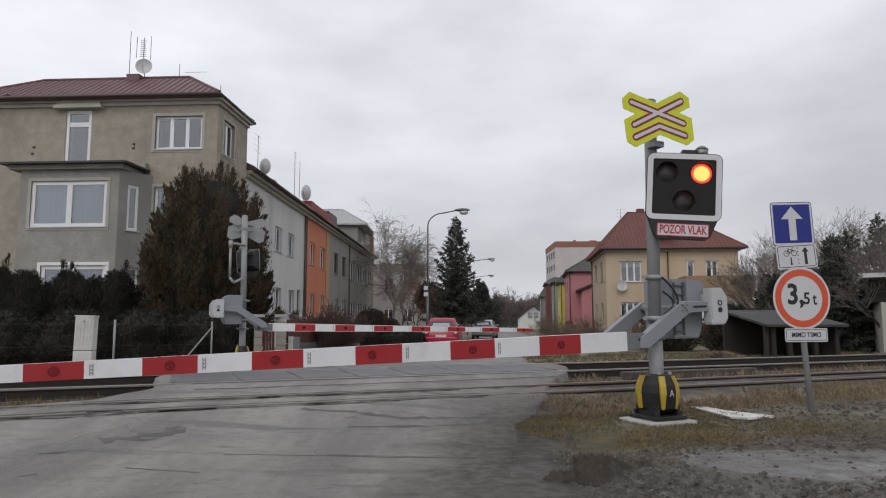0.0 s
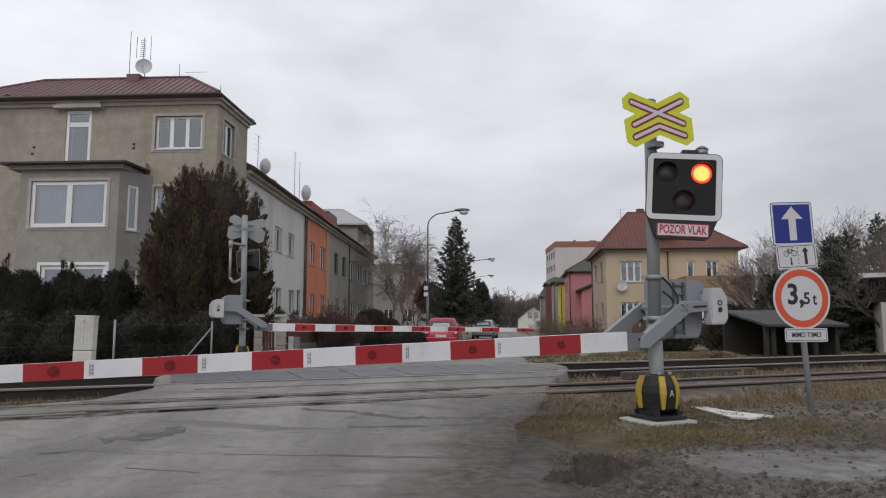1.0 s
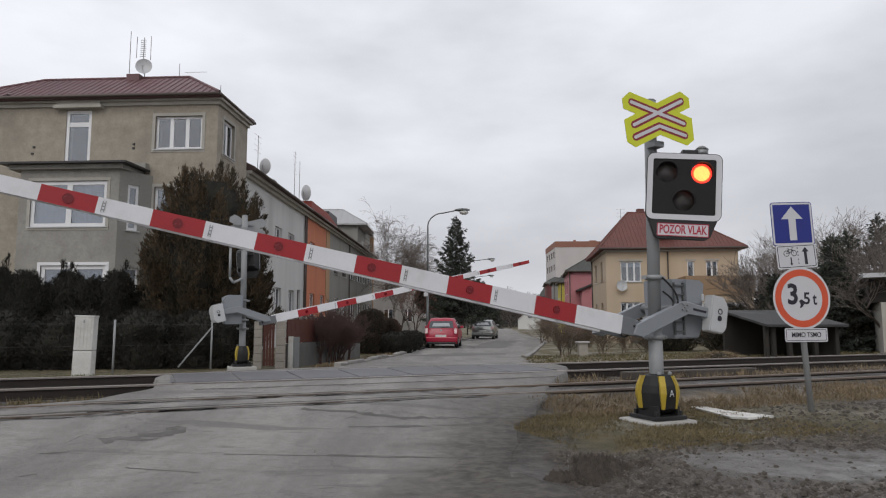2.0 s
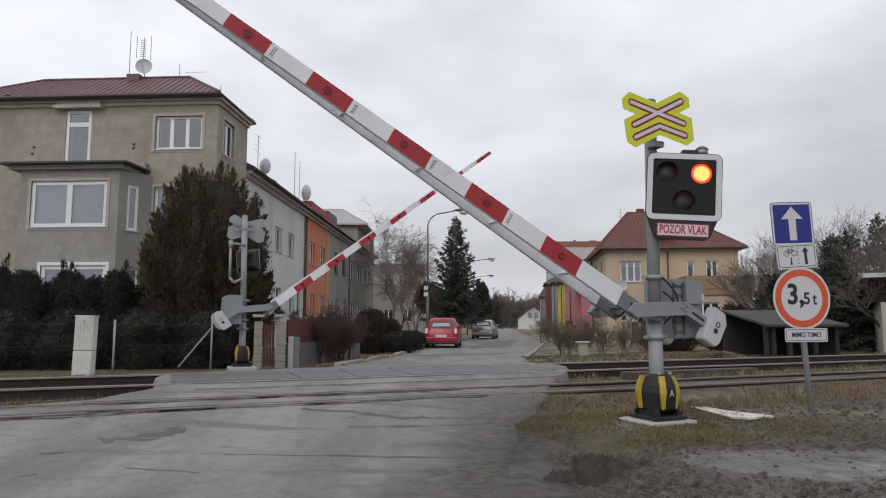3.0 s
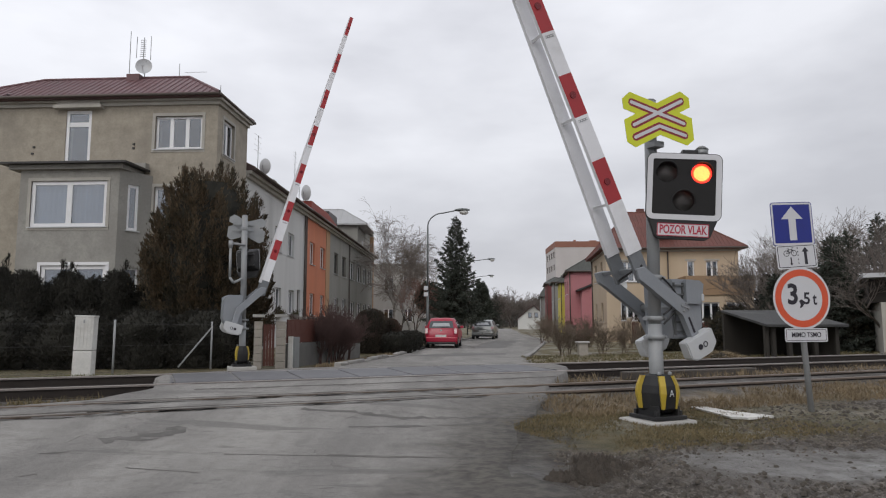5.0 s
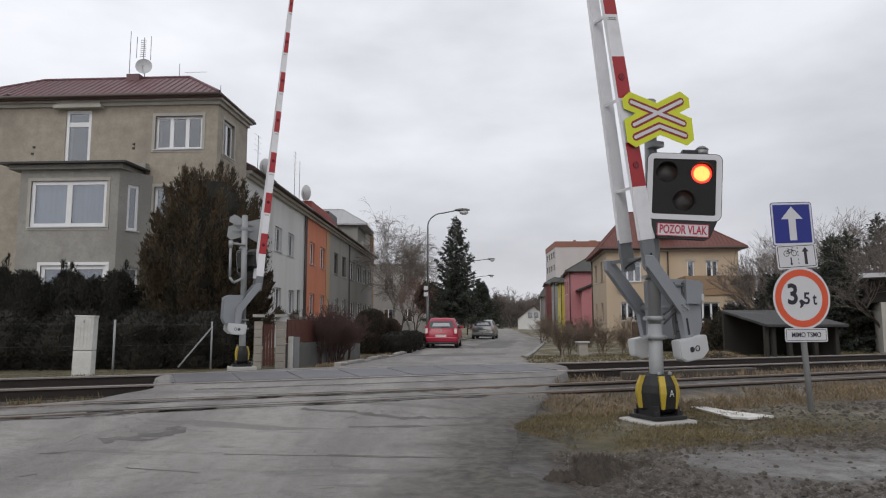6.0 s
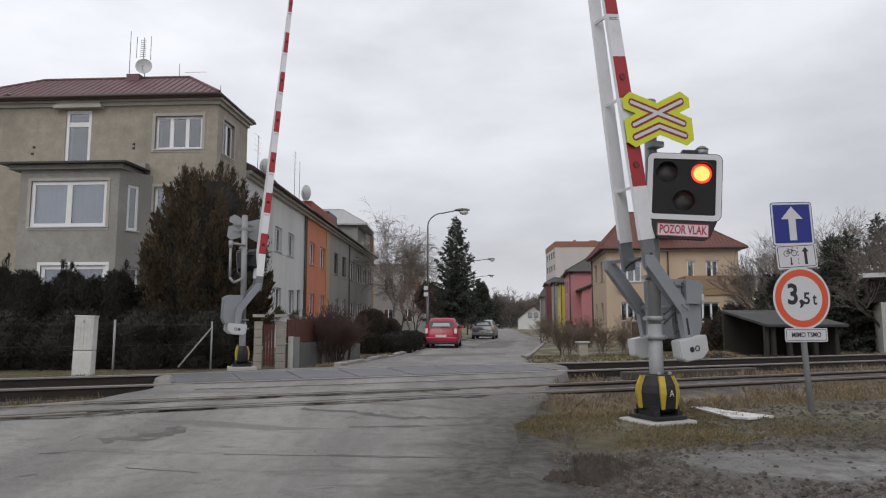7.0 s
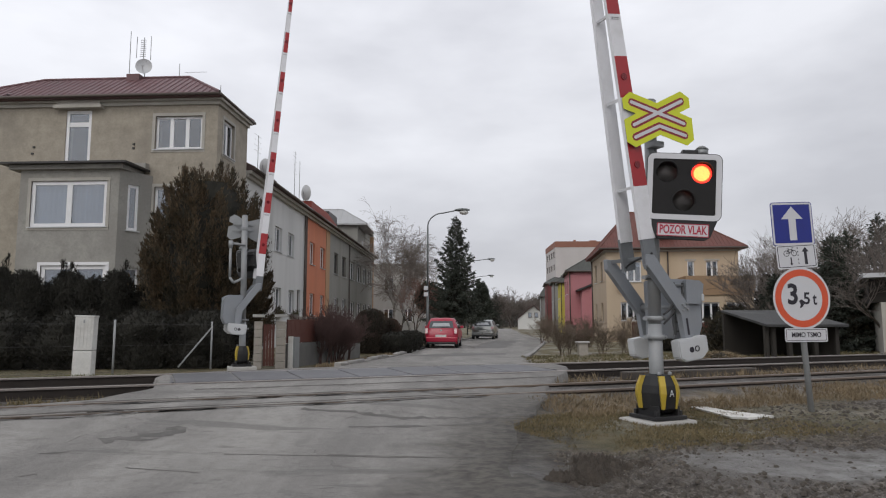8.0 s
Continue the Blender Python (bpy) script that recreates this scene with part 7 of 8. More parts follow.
# the big bronzed thuja before the corner house, and the dark hedge along the fence
plume_tree("thuja", pose(-6.95, 20.0, -0.1), [(0.1, 1.45), (1.0, 1.8), (2.3, 1.9), (3.2, 1.84), (3.9, 1.6), (4.5, 1.4), (5.0, 1.1), (5.35, 0.8), (5.6, 0.35)], 470, 230, 0.12, 0.012, THUJA,
           "large bronzed bushy thuja beside the house", 3)
hedge_rs = random.Random(8)
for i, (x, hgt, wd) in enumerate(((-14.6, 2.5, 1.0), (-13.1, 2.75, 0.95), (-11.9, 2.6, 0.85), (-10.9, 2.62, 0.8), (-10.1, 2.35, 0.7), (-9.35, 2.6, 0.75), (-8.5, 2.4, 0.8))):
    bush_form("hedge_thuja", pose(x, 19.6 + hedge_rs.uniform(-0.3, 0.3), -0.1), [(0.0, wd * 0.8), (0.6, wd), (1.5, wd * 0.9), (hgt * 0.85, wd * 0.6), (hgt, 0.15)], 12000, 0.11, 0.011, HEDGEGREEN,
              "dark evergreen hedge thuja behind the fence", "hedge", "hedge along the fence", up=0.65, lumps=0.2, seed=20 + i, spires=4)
# low shrubs added behind the fence stand in for shade at the hedge foot
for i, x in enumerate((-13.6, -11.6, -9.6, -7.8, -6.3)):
    bush_form("low_hedge", pose(x, 17.6 + 0.35 * i * 0.3, -0.15), [(0.0, 0.9), (0.4, 1.1), (1.1, 0.95), (1.5, 0.3)], 6000, 0.12, 0.014, HEDGEGREEN, "dark low evergreen shrub added as shade under the hedge", "hedge",
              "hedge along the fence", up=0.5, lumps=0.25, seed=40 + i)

# front-garden shrubs by the left pavement
bush_form("clipped_bush", pose(-3.0, 28.5, -0.22), [(0.0, 0.5), (0.5, 0.6), (1.0, 0.66), (1.45, 0.6), (1.72, 0.42), (1.84, 0.06)], 15000, 0.06, 0.014, CLIPPED, "dark clipped round-topped bush", "bush",
          "front garden bushes", up=0.4, lumps=0.05, seed=60)
bush_form("clipped_bush", pose(-2.3, 29.6, -0.22), [(0.0, 0.45), (0.7, 0.52), (1.1, 0.46), (1.35, 0.27), (1.45, 0.05)], 10000, 0.06, 0.014, leaf_mat("russet_clipped_leaves", (0.035, 0.02, 0.015), (0.085, 0.05, 0.035)),
          "russet clipped bush beside the pavement", "bush", "front garden bushes", up=0.4, lumps=0.08, seed=61)
for i, (x, y) in enumerate(((-1.9, 28.0), (-1.75, 29.6), (-1.6, 31.2), (-1.5, 32.6))):
    bush_form("low_hedge", pose(x, y, -0.25), [(0.0, 0.55), (0.4, 0.65), (0.75, 0.55), (0.9, 0.2)], 3500, 0.08, 0.016, HEDGEGREEN, "low dark clipped hedge", "hedge", "hedge by the pavement", up=0.4,
              lumps=0.12, seed=70 + i)
for i, (x, y, h) in enumerate(((-3.3, 19.6, 1.45), (-2.95, 20.4, 1.5), (-3.1, 21.4, 1.45), (-2.75, 20.9, 1.4))):
    bare_tree("bare_shrub", pose(x - 0.3, y, -0.12, 0, 0, 70 * i), h * 0.92, 0.42, 4, (5, 5, 4, 4), REDTWIG, "dense leafless reddish shrub", 80 + i, 0.028, 0.0, REDTWIG, group="leafless shrubs", twig_r=0.005, stems=5)

# trees further along the street
spruce("spruce", pose(0.92, 47.5, -0.25), 8.75, 2.35, "tall dark green spruce", 5, 38, low=0.2)
bush_form("pine", pose(-1.1, 54, -0.25), [(2.0, 0.3), (2.8, 0.9), (3.7, 0.8), (4.4, 0.2)], 6000, 0.25, 0.04, NEEDLE, "dark rounded pine beside the street", "tree", up=0.4, lumps=0.35, seed=91)
bush_form("pine", pose(4.4, 78, -0.25), [(0.8, 0.5), (2.2, 1.0), (3.6, 0.9), (5.0, 0.6), (5.9, 0.15)], 6000, 0.3, 0.05, NEEDLE, "dark rounded pine beside the street", "tree", up=0.4, lumps=0.35, seed=92)
bare_tree("birch", pose(-4.2, 60, -0.25), 9.6, 0.55, 5, (7, 6, 5, 4, 4), mat("brown_birch_twigs", (0.21, 0.18, 0.16), 0.95), "tall leafless birch with drooping twigs", 7, 0.14, 0.3, BIRCHBARK, twig_r=0.01)
bare_tree("birch", pose(-2.9, 64, -0.25), 9.6, 0.55, 5, (7, 6, 5, 4, 4), MATS["brown_birch_twigs"], "tall leafless birch with drooping twigs", 17, 0.13, 0.3, BIRCHBARK, twig_r=0.01)
bare_tree("bare_tree", pose(-3.4, 56, -0.25), 4.4, 0.7, 5, (4, 4, 4, 3, 2), TWIG, "spreading leafless garden tree", 9, 0.09, twig_r=0.008)
bare_tree("bare_tree", pose(-2.2, 52, -0.25), 3.6, 0.6, 5, (5, 4, 4, 3, 3), mat("russet_twigs", (0.19, 0.11, 0.09), 0.95), "dense leafless reddish garden tree", 10, 0.07, twig_r=0.009, stems=2)
far_tree = bare_tree("far_tree", pose(15.0, 150, -0.25), 8.0, 0.65, 5, (6, 5, 5, 4, 3), TWIG, "leafless tree at the end of the street", 12, 0.2, twig_r=0.022, group="far trees")
far_rs = random.Random(4)
for i in range(30):
    m = pose(2 + i * 1.25 + far_rs.uniform(-1, 1), 165 + far_rs.uniform(-12, 50), -0.25, 0, 0, far_rs.uniform(0, 360)) @ Matrix.Scale(1.0, 4)
    t = copy_thing(far_tree, m)
    s = far_rs.uniform(0.75, 1.15)
    t.scale = (s, s, s)
for i, (x, y, s) in enumerate(((6.6, 118, 0.8), (8.6, 150, 1.0), (11.5, 150, 0.9))):
    spruce("far_spruce", pose(x, y, -0.25), 9.0 * s, 2.6 * s, "dark conifer at the end of the street", 30 + i, 16, "far conifers")

# a hazy wood that closes the end of the street
wood_rs = np.random.RandomState(77)
wx, wy = wood_rs.uniform(-45, 70, 34000), wood_rs.uniform(185, 215, 34000)
wtop = np.array([7.2 + 2.6 * noise.noise((a * 0.11, 0, 5)) + 1.5 * noise.noise((a * 0.4, 2, 5)) for a in wx])
wz = wood_rs.rand(34000) ** 1.3 * wtop
np.random.seed(9)
wd_ = np.stack([wood_rs.randn(34000) * 0.4, wood_rs.randn(34000) * 0.4, np.ones(34000)], 1)
wd_ /= np.linalg.norm(wd_, axis=1)[:, None]
tagged(leaf_mesh("far_wood", np.stack([wx, wy, wz - 0.4], 1), wd_, 1.3, 0.1, leaf_mat("far_winter_wood", (0.07, 0.065, 0.06), (0.15, 0.14, 0.13))),
       "leafless winter wood beyond the houses", "wood", kind="stuff")

# right-hand gardens: leafless fruit trees and dark conifers behind the shed
for i, (x, y, h) in enumerate(((18.0, 38, 6.4), (15.5, 30, 5.2), (19.5, 33, 6.6), (13.2, 28, 4.4), (22.0, 36, 7.2), (16.0, 24.5, 5.0))):
    bare_tree("fruit_tree", pose(x, y, -0.2, 0, 0, 50 * i), h, 0.75, 5, (6, 5, 5, 4, 3), TWIG, "leafless fruit tree in the garden", 100 + i, 0.1, twig_r=0.007, group="garden fruit trees", tilt=0.1)
for i, (x, y, h, r) in enumerate(((15.6, 27.0, 4.4, 1.5), (16.9, 28.2, 5.0, 1.6), (18.4, 27.4, 4.6, 1.6), (17.6, 30.5, 5.2, 1.6), (19.3, 29.8, 6.0, 1.6), (14.0, 28.5, 3.2, 1.3))):
    spruce("garden_spruce", pose(x, y, -0.2), h, r, "dark garden conifer behind the shed", 110 + i, 20, "garden conifers")
bush_form("cypress", pose(16.0, 33.5, -0.2), [(0.0, 0.5), (1.0, 0.7), (2.5, 0.5), (3.6, 0.12)], 5000, 0.15, 0.03, HEDGEGREEN, "slim dark cypress in the garden", "tree", up=0.75, lumps=0.1, seed=120)
for i, (x, y) in enumerate(((12.4, 29), (14.2, 30), (16.2, 27.5), (18.5, 27.0), (20.5, 26.0), (10.2, 31))):
    bush_form("garden_shrub", pose(x, y, -0.2), [(0.0, 0.9), (0.6, 1.2), (1.3, 1.0), (1.9, 0.3)], 4000, 0.16, 0.03, leaf_mat("dull_shrub", (0.02, 0.018, 0.012), (0.06, 0.05, 0.03)), "dark overgrown garden shrub", "bush",
              "garden shrubs", up=0.5, lumps=0.35, seed=130 + i)
for i, (x, y, h) in enumerate(((4.5, 26.0, 1.35), (4.9, 27.2, 1.2), (5.4, 26.4, 1.1), (6.4, 27.5, 1.2), (7.5, 28.0, 1.1), (8.6, 29.0, 1.3), (5.8, 40, 1.6), (6.8, 44, 1.6), (7.6, 36, 1.5), (9.4, 34, 1.6))):
    bare_tree("bare_shrub", pose(x, y, -0.2, 0, 0, 40 * i), h, 0.6, 3, (6, 5, 4), mat("dry_brown_twigs", (0.15, 0.115, 0.085), 0.95), "leafless brown shrub on the verge", 140 + i, 0.016, 0.0, MATS["dry_brown_twigs"], group="leafless shrubs",
              twig_r=0.005, stems=6)


# ---------------------------------------------------------------- grasses
def grass(name, count, area, h, w, material, label, seed):
    rs = random.Random(seed)
    P, D = [], []
    tries = 0
    while len(P) < count and tries < count * 30:
        tries += 1
        x, y = area(rs)
        dens = noise.noise((x * 1.1, y * 1.1, seed)) + 0.5 * noise.noise((x * 3.5, y * 3.5, seed))
        if dens < rs.uniform(-0.5, 0.35):
            continue
        cx, cy = x, y
        for _ in range(4):
            P.append((cx + rs.gauss(0, 0.02), cy + rs.gauss(0, 0.02), land_z(cx, cy) - 0.005))
            d = Vector((rs.gauss(0, 0.55), rs.gauss(0, 0.55), 1)).normalized()
            D.append(tuple(d))
    np.random.seed(seed)
    return tagged(leaf_mesh(name, P, D, h, w, material), label, "grass", kind="stuff")


def band(s0, s1, c0, c1):
    def f(rs):
        return along(rs.uniform(s0, s1), rs.uniform(c0, c1))
    return f


DRY = leaf_mat("dry_straw_grass", (0.11, 0.083, 0.05), (0.27, 0.205, 0.125), 0.9)
TURF = leaf_mat("winter_turf", (0.065, 0.058, 0.028), (0.22, 0.17, 0.09), 0.9)
grass("dry_grass", 11000, band(4.2, 16, 6.2, 7.45), 0.08, 0.005, DRY, "dry straw-coloured grass along the track", 1)
grass("turf_grass", 22000, band(3.3, 6.4, 4.55, 6.5), 0.032, 0.004, TURF, "short patchy winter turf round the mast", 2)
grass("dry_grass", 2500, band(5.6, 22, 8.7, 10.0), 0.14, 0.007, DRY, "dry grass between the tracks", 3)
grass("dry_grass", 1400, band(-6.5, -0.4, 8.75, 9.8), 0.1, 0.006, TURF, "dull grass between the tracks", 4)
grass("verge_grass", 2500, lambda rs: (lambda y: (lerp_rows(ROAD_X, y)[0] - rs.uniform(0.05, 0.7), y))(rs.uniform(17, 27)), 0.12, 0.008, DRY, "dry grass behind the kerb stones", 7)
grass("verge_grass", 15000, band(-9, -0.2, 12.6, 14.2), 0.12, 0.009, leaf_mat("green_verge", (0.05, 0.058, 0.022), (0.19, 0.18, 0.075)), "thin verge grass beyond the tracks", 5)
grass("verge_grass", 9000, band(8.5, 26, 13.6, 21.0), 0.1, 0.012, leaf_mat("verge_straw", (0.07, 0.065, 0.028), (0.18, 0.148, 0.075)), "straw-coloured verge grass", 6)


# stones and clods in the muddy lay-by
def clods(name, count, area, r0, r1, material, label, seed):
    rs = random.Random(seed)
    V, Fc = [], []
    for _ in range(count):
        x, y = area(rs)
        if x < lerp_rows(ROAD_X, y)[1] + 0.12 and x > lerp_rows(ROAD_X, y)[0] - 0.1:
            continue
        r = r0 + (r1 - r0) * rs.random() ** 4
        p = Vector((x, y, land_z(x, y)))
        b = len(V)
        for z, q in ((-0.4, 1.0), (0.3, 0.85), (0.65, 0.4)):
            for k in range(6):
                a = k * 1.047 + rs.uniform(-0.3, 0.3)
                e = r * q * rs.uniform(0.7, 1.25)
                V.append(tuple(p + Vector((math.cos(a) * e, math.sin(a) * e, r * z * rs.uniform(0.7, 1.2)))))
        for lv in (0, 6):
            for k in range(6):
                Fc.append((b + lv + k, b + lv + (k + 1) % 6, b + lv + 6 + (k + 1) % 6, b + lv + 6 + k))
        Fc.append(tuple(b + 12 + k for k in range(6)))
    me = bpy.data.meshes.new(name)
    me.from_pydata(V, [], Fc)
    me.materials.append(material)
    for pgon in me.polygons:
        pgon.use_smooth = True
    return tagged(new(name, me), label, "stones", kind="stuff")


MUDCLOD = mat("dark_mud_clod", (0.07, 0.06, 0.049), 0.9, 0, 0.4, 8, 60, 0.2)
# churned-up earth thrown along the edge of the turf
def mud_ridge(name, path, seed):
    V, Fc = [], []
    rows, cols = 480, 44
    for i in range(rows + 1):
        s = i / rows * (len(path) - 1)
        k = min(int(s), len(path) - 2)
        f = s - k
        p, q = path[k], path[k + 1]
        x0, y0, w0, h0 = (u + (v - u) * f for u, v in zip(p, q))
        d = Vector((q[0] - p[0], q[1] - p[1])).normalized()
        x0 += 0.16 * noise.noise((s * 2.1, seed, 0))
        y0 += 0.16 * noise.noise((s * 2.3, seed, 4))
        end = min(1.0, 8 * i / rows, 8 * (1 - i / rows))
        for j in range(cols + 1):
            u = j / cols * 2 - 1
            x, y = x0 + d.y * w0 * u, y0 - d.x * w0 * u
            lump = 0.55 + 0.9 * noise.noise((x * 4, y * 4, seed)) + 0.9 * abs(noise.noise((x * 13, y * 13, seed))) + 0.8 * noise.noise((x * 31, y * 31, seed)) + 0.5 * noise.noise((x * 70, y * 70, seed))
            z = h0 * end * ((1 - u * u) * lump) - 0.012 - 0.02 * u * u
            V.append((x, y, max(land_z(x, y), road_z(x, y) if x < lerp_rows(ROAD_X, y)[1] else -9) + z))
    for i in range(rows):
        for j in range(cols):
            a = i * (cols + 1) + j
            Fc.append((a, a + 1, a + cols + 2, a + cols + 1))
    me = bpy.data.meshes.new(name)
    me.from_pydata(V, [], Fc)
    me.materials.append(mat("damp_churned_earth", (0.062, 0.051, 0.041), 0.92, 0, 0.5, 14, 90, 0.5, (0.11, 0.095, 0.072), 0.4, 9))
    return tagged(new(name, me), "ridge of dark churned-up mud along the turf", "mud", kind="stuff")


mud_ridge("mud_ridge", [(0.78, 4.35, 0.16, 0.05), (0.95, 4.75, 0.24, 0.08), (1.12, 5.1, 0.24, 0.085), (1.35, 5.2, 0.16, 0.05), (1.6, 5.4, 0.12, 0.02)], 3.7)


def broken(s0, s1, c0, c1, least):
    def f(rs):
        for _ in range(40):
            x, y = along(rs.uniform(s0, s1), rs.uniform(c0, c1))
            if churned(x, y) > least * rs.random() + 0.05:
                break
        return x, y
    return f


clods("mud_clods", 9000, broken(1.8, 9.5, 2.6, 6.2, 0.9), 0.004, 0.026, MUDCLOD, "clods of dark mud at the lay-by edge", 11)
clods("mud_clods", 2600, broken(2.2, 6.5, 3.9, 5.4, 0.8), 0.004, 0.02, mat("dry_earth_clod", (0.13, 0.11, 0.09), 0.95, 0, 0.35, 8, 60, 0.2), "dry brown clods of earth", 15)
clods("gravel", 4500, broken(1.9, 12, 2.6, 5.2, 0.4), 0.002, 0.01, mat("pale_gravel", (0.2, 0.192, 0.178), 0.85, 0, 0.3, 8, 60, 0.1), "pale gravel scattered over the mud", 12)
clods("ballast", 4200, band(6.0, 26, 9.0, 13.0), 0.015, 0.05, mat("brown_ballast", (0.1, 0.085, 0.07), 0.9, 0, 0.3, 8, 60, 0.1), "brown track ballast stones", 13)
clods("ballast", 1500, band(-9, -1.3, 8.9, 13.0), 0.015, 0.05, MATS["brown_ballast"], "brown track ballast stones", 14)
# an old timber left beside the far track
ot = bmesh.new()
bevelled_box(ot, -1.5, 1.5, -0.12, 0.12, 0.0, 0.14, 0.02)
ob = tagged(part("old_timber", ot, SLEEPER), "grey weathered timber lying beside the rails", "timber")
ob.matrix_basis = Matrix.Translation((*along(9.2, 9.75), 0.05)) @ Matrix.Rotation(SKEW - 0.02, 4, "Z")


# ---------------------------------------------------------------- dirt-filled grooves and patches on the asphalt
GROOVE = mat("dirt_filled_groove", (0.06, 0.052, 0.045), 0.9, 0, 0.35, 6, 60, 0.2)
TARPATCH = mat("dark_tar_patch", (0.1, 0.094, 0.086), 0.8, 0, 0.4, 5, 50, 0.2, (0.17, 0.16, 0.148), 0.9, 4.5)


def ragged(name, pts, w0, w1, material, label, seed, lift=0.012):
    """A thin uneven strip laid along a line on the road."""
    bm = bmesh.new()
    prev = None
    n = 0
    for (x0, y0), (x1, y1) in zip(pts, pts[1:]):
        ln = math.hypot(x1 - x0, y1 - y0)
        k = max(2, int(ln / 0.05))
        nx, ny = -(y1 - y0) / ln, (x1 - x0) / ln
        for i in range(k + 1):
            t = i / k
            x, y = x0 + (x1 - x0) * t, y0 + (y1 - y0) * t
            n += 1
            a = w0 + (w1 - w0) * max(0.0, 0.42 + 0.9 * noise.noise((n * 0.13, seed, 0)) + 0.9 * noise.noise((n * 0.47, seed, 3)))
            b = w0 + (w1 - w0) * max(0.0, 0.42 + 0.9 * noise.noise((n * 0.13, seed, 7)) + 0.9 * noise.noise((n * 0.47, seed, 9)))
            row = [bm.verts.new((x + nx * d, y + ny * d, road_z(x + nx * d, y + ny * d) + 0.008 + (lift if abs(d) < 1e-6 else lift * 0.6))) for d in (-a, 0.0, b)]
            if prev:
                for j in range(2):
                    bm.faces.new((prev[j], prev[j + 1], row[j + 1], row[j]))
            prev = row
    return tagged(part(name, bm, material, road, label, True))


for c_, sd in ((N1 - 0.075, 1), (N2 - 0.07, 2), (N1 + 0.085, 3), (N2 + 0.08, 4)):
    lo = -1.6 if c_ < 8 else -0.6
    ragged("groove", [along(lo + 0.5 * k, c_) for k in range(int((4.6 - lo) / 0.5))], 0.008, 0.04 if sd < 3 else 0.018, GROOVE, "dirt-filled groove beside the rail", sd)
for c_, sd in ((F1 - 0.12, 5), (9.45, 6), (F2 + 0.14, 7)):
    ragged("groove", [along(0.6 + 0.5 * k, c_) for k in range(12)], 0.004, 0.03, GROOVE, "dark seam across the road", sd)
PATCHES = [([(-2.85, 5.8), (-2.6, 6.0), (-2.4, 6.4)], 0.0, 0.2), ([(-2.75, 5.95), (-2.45, 5.9)], 0.0, 0.12), ([(-3.95, 6.9), (-3.6, 7.05), (-3.0, 7.1), (-2.4, 7.3)], 0.0, 0.13), ([(-3.9, 6.55), (-3.45, 6.66)], 0.0, 0.09),
           ([(-1.7, 5.41), (-0.8, 5.4), (0.1, 5.38)], 0.0, 0.02), ([(-0.9, 5.44), (-0.3, 5.42), (0.3, 5.4)], 0.0, 0.03), ([(-2.25, 4.95), (-1.7, 4.85)], 0.0, 0.014), ([(-3.1, 5.33), (-2.85, 5.45)], 0.0, 0.05),
           ([(-1.5, 7.35), (-0.9, 7.25), (-0.4, 7.1), (0.3, 7.2), (0.75, 7.4)], 0.0, 0.11), ([(-0.78, 4.42), (-0.69, 4.44)], 0.0, 0.025), ([(-0.45, 9.0), (0.0, 8.65)], 0.0, 0.12), ([(-2.86, 4.67), (-2.76, 4.75)], 0.0, 0.025),
           ([(-2.3, 8.3), (-1.4, 8.7), (-0.6, 9.0)], 0.0, 0.1), ([(-0.9, 6.6), (-0.2, 6.7), (0.4, 6.85)], 0.0, 0.07)]
for k, (pts_, wa, wb) in enumerate(PATCHES):
    ragged("tar_patch", pts_, wa, wb, TARPATCH, "dark worn patch in the asphalt", 20 + k, 0.003)

ragged("asphalt_repair", [(-0.9, 25.0), (0.4, 26.2), (1.6, 26.8), (2.5, 26.6)], 0.7, 1.5, mat("newer_dark_asphalt", (0.135, 0.13, 0.124), 0.85, 0, 0.25, 3, 60, 0.2, (0.18, 0.174, 0.165), 0.6, 1.2),
       "darker newer asphalt repair across the street", 40, 0.004)
ragged("asphalt_repair", [(2.2, 33.0), (3.2, 40.0), (4.4, 47.0)], 0.5, 1.3, MATS["newer_dark_asphalt"], "darker newer asphalt repair along the street", 41, 0.004)

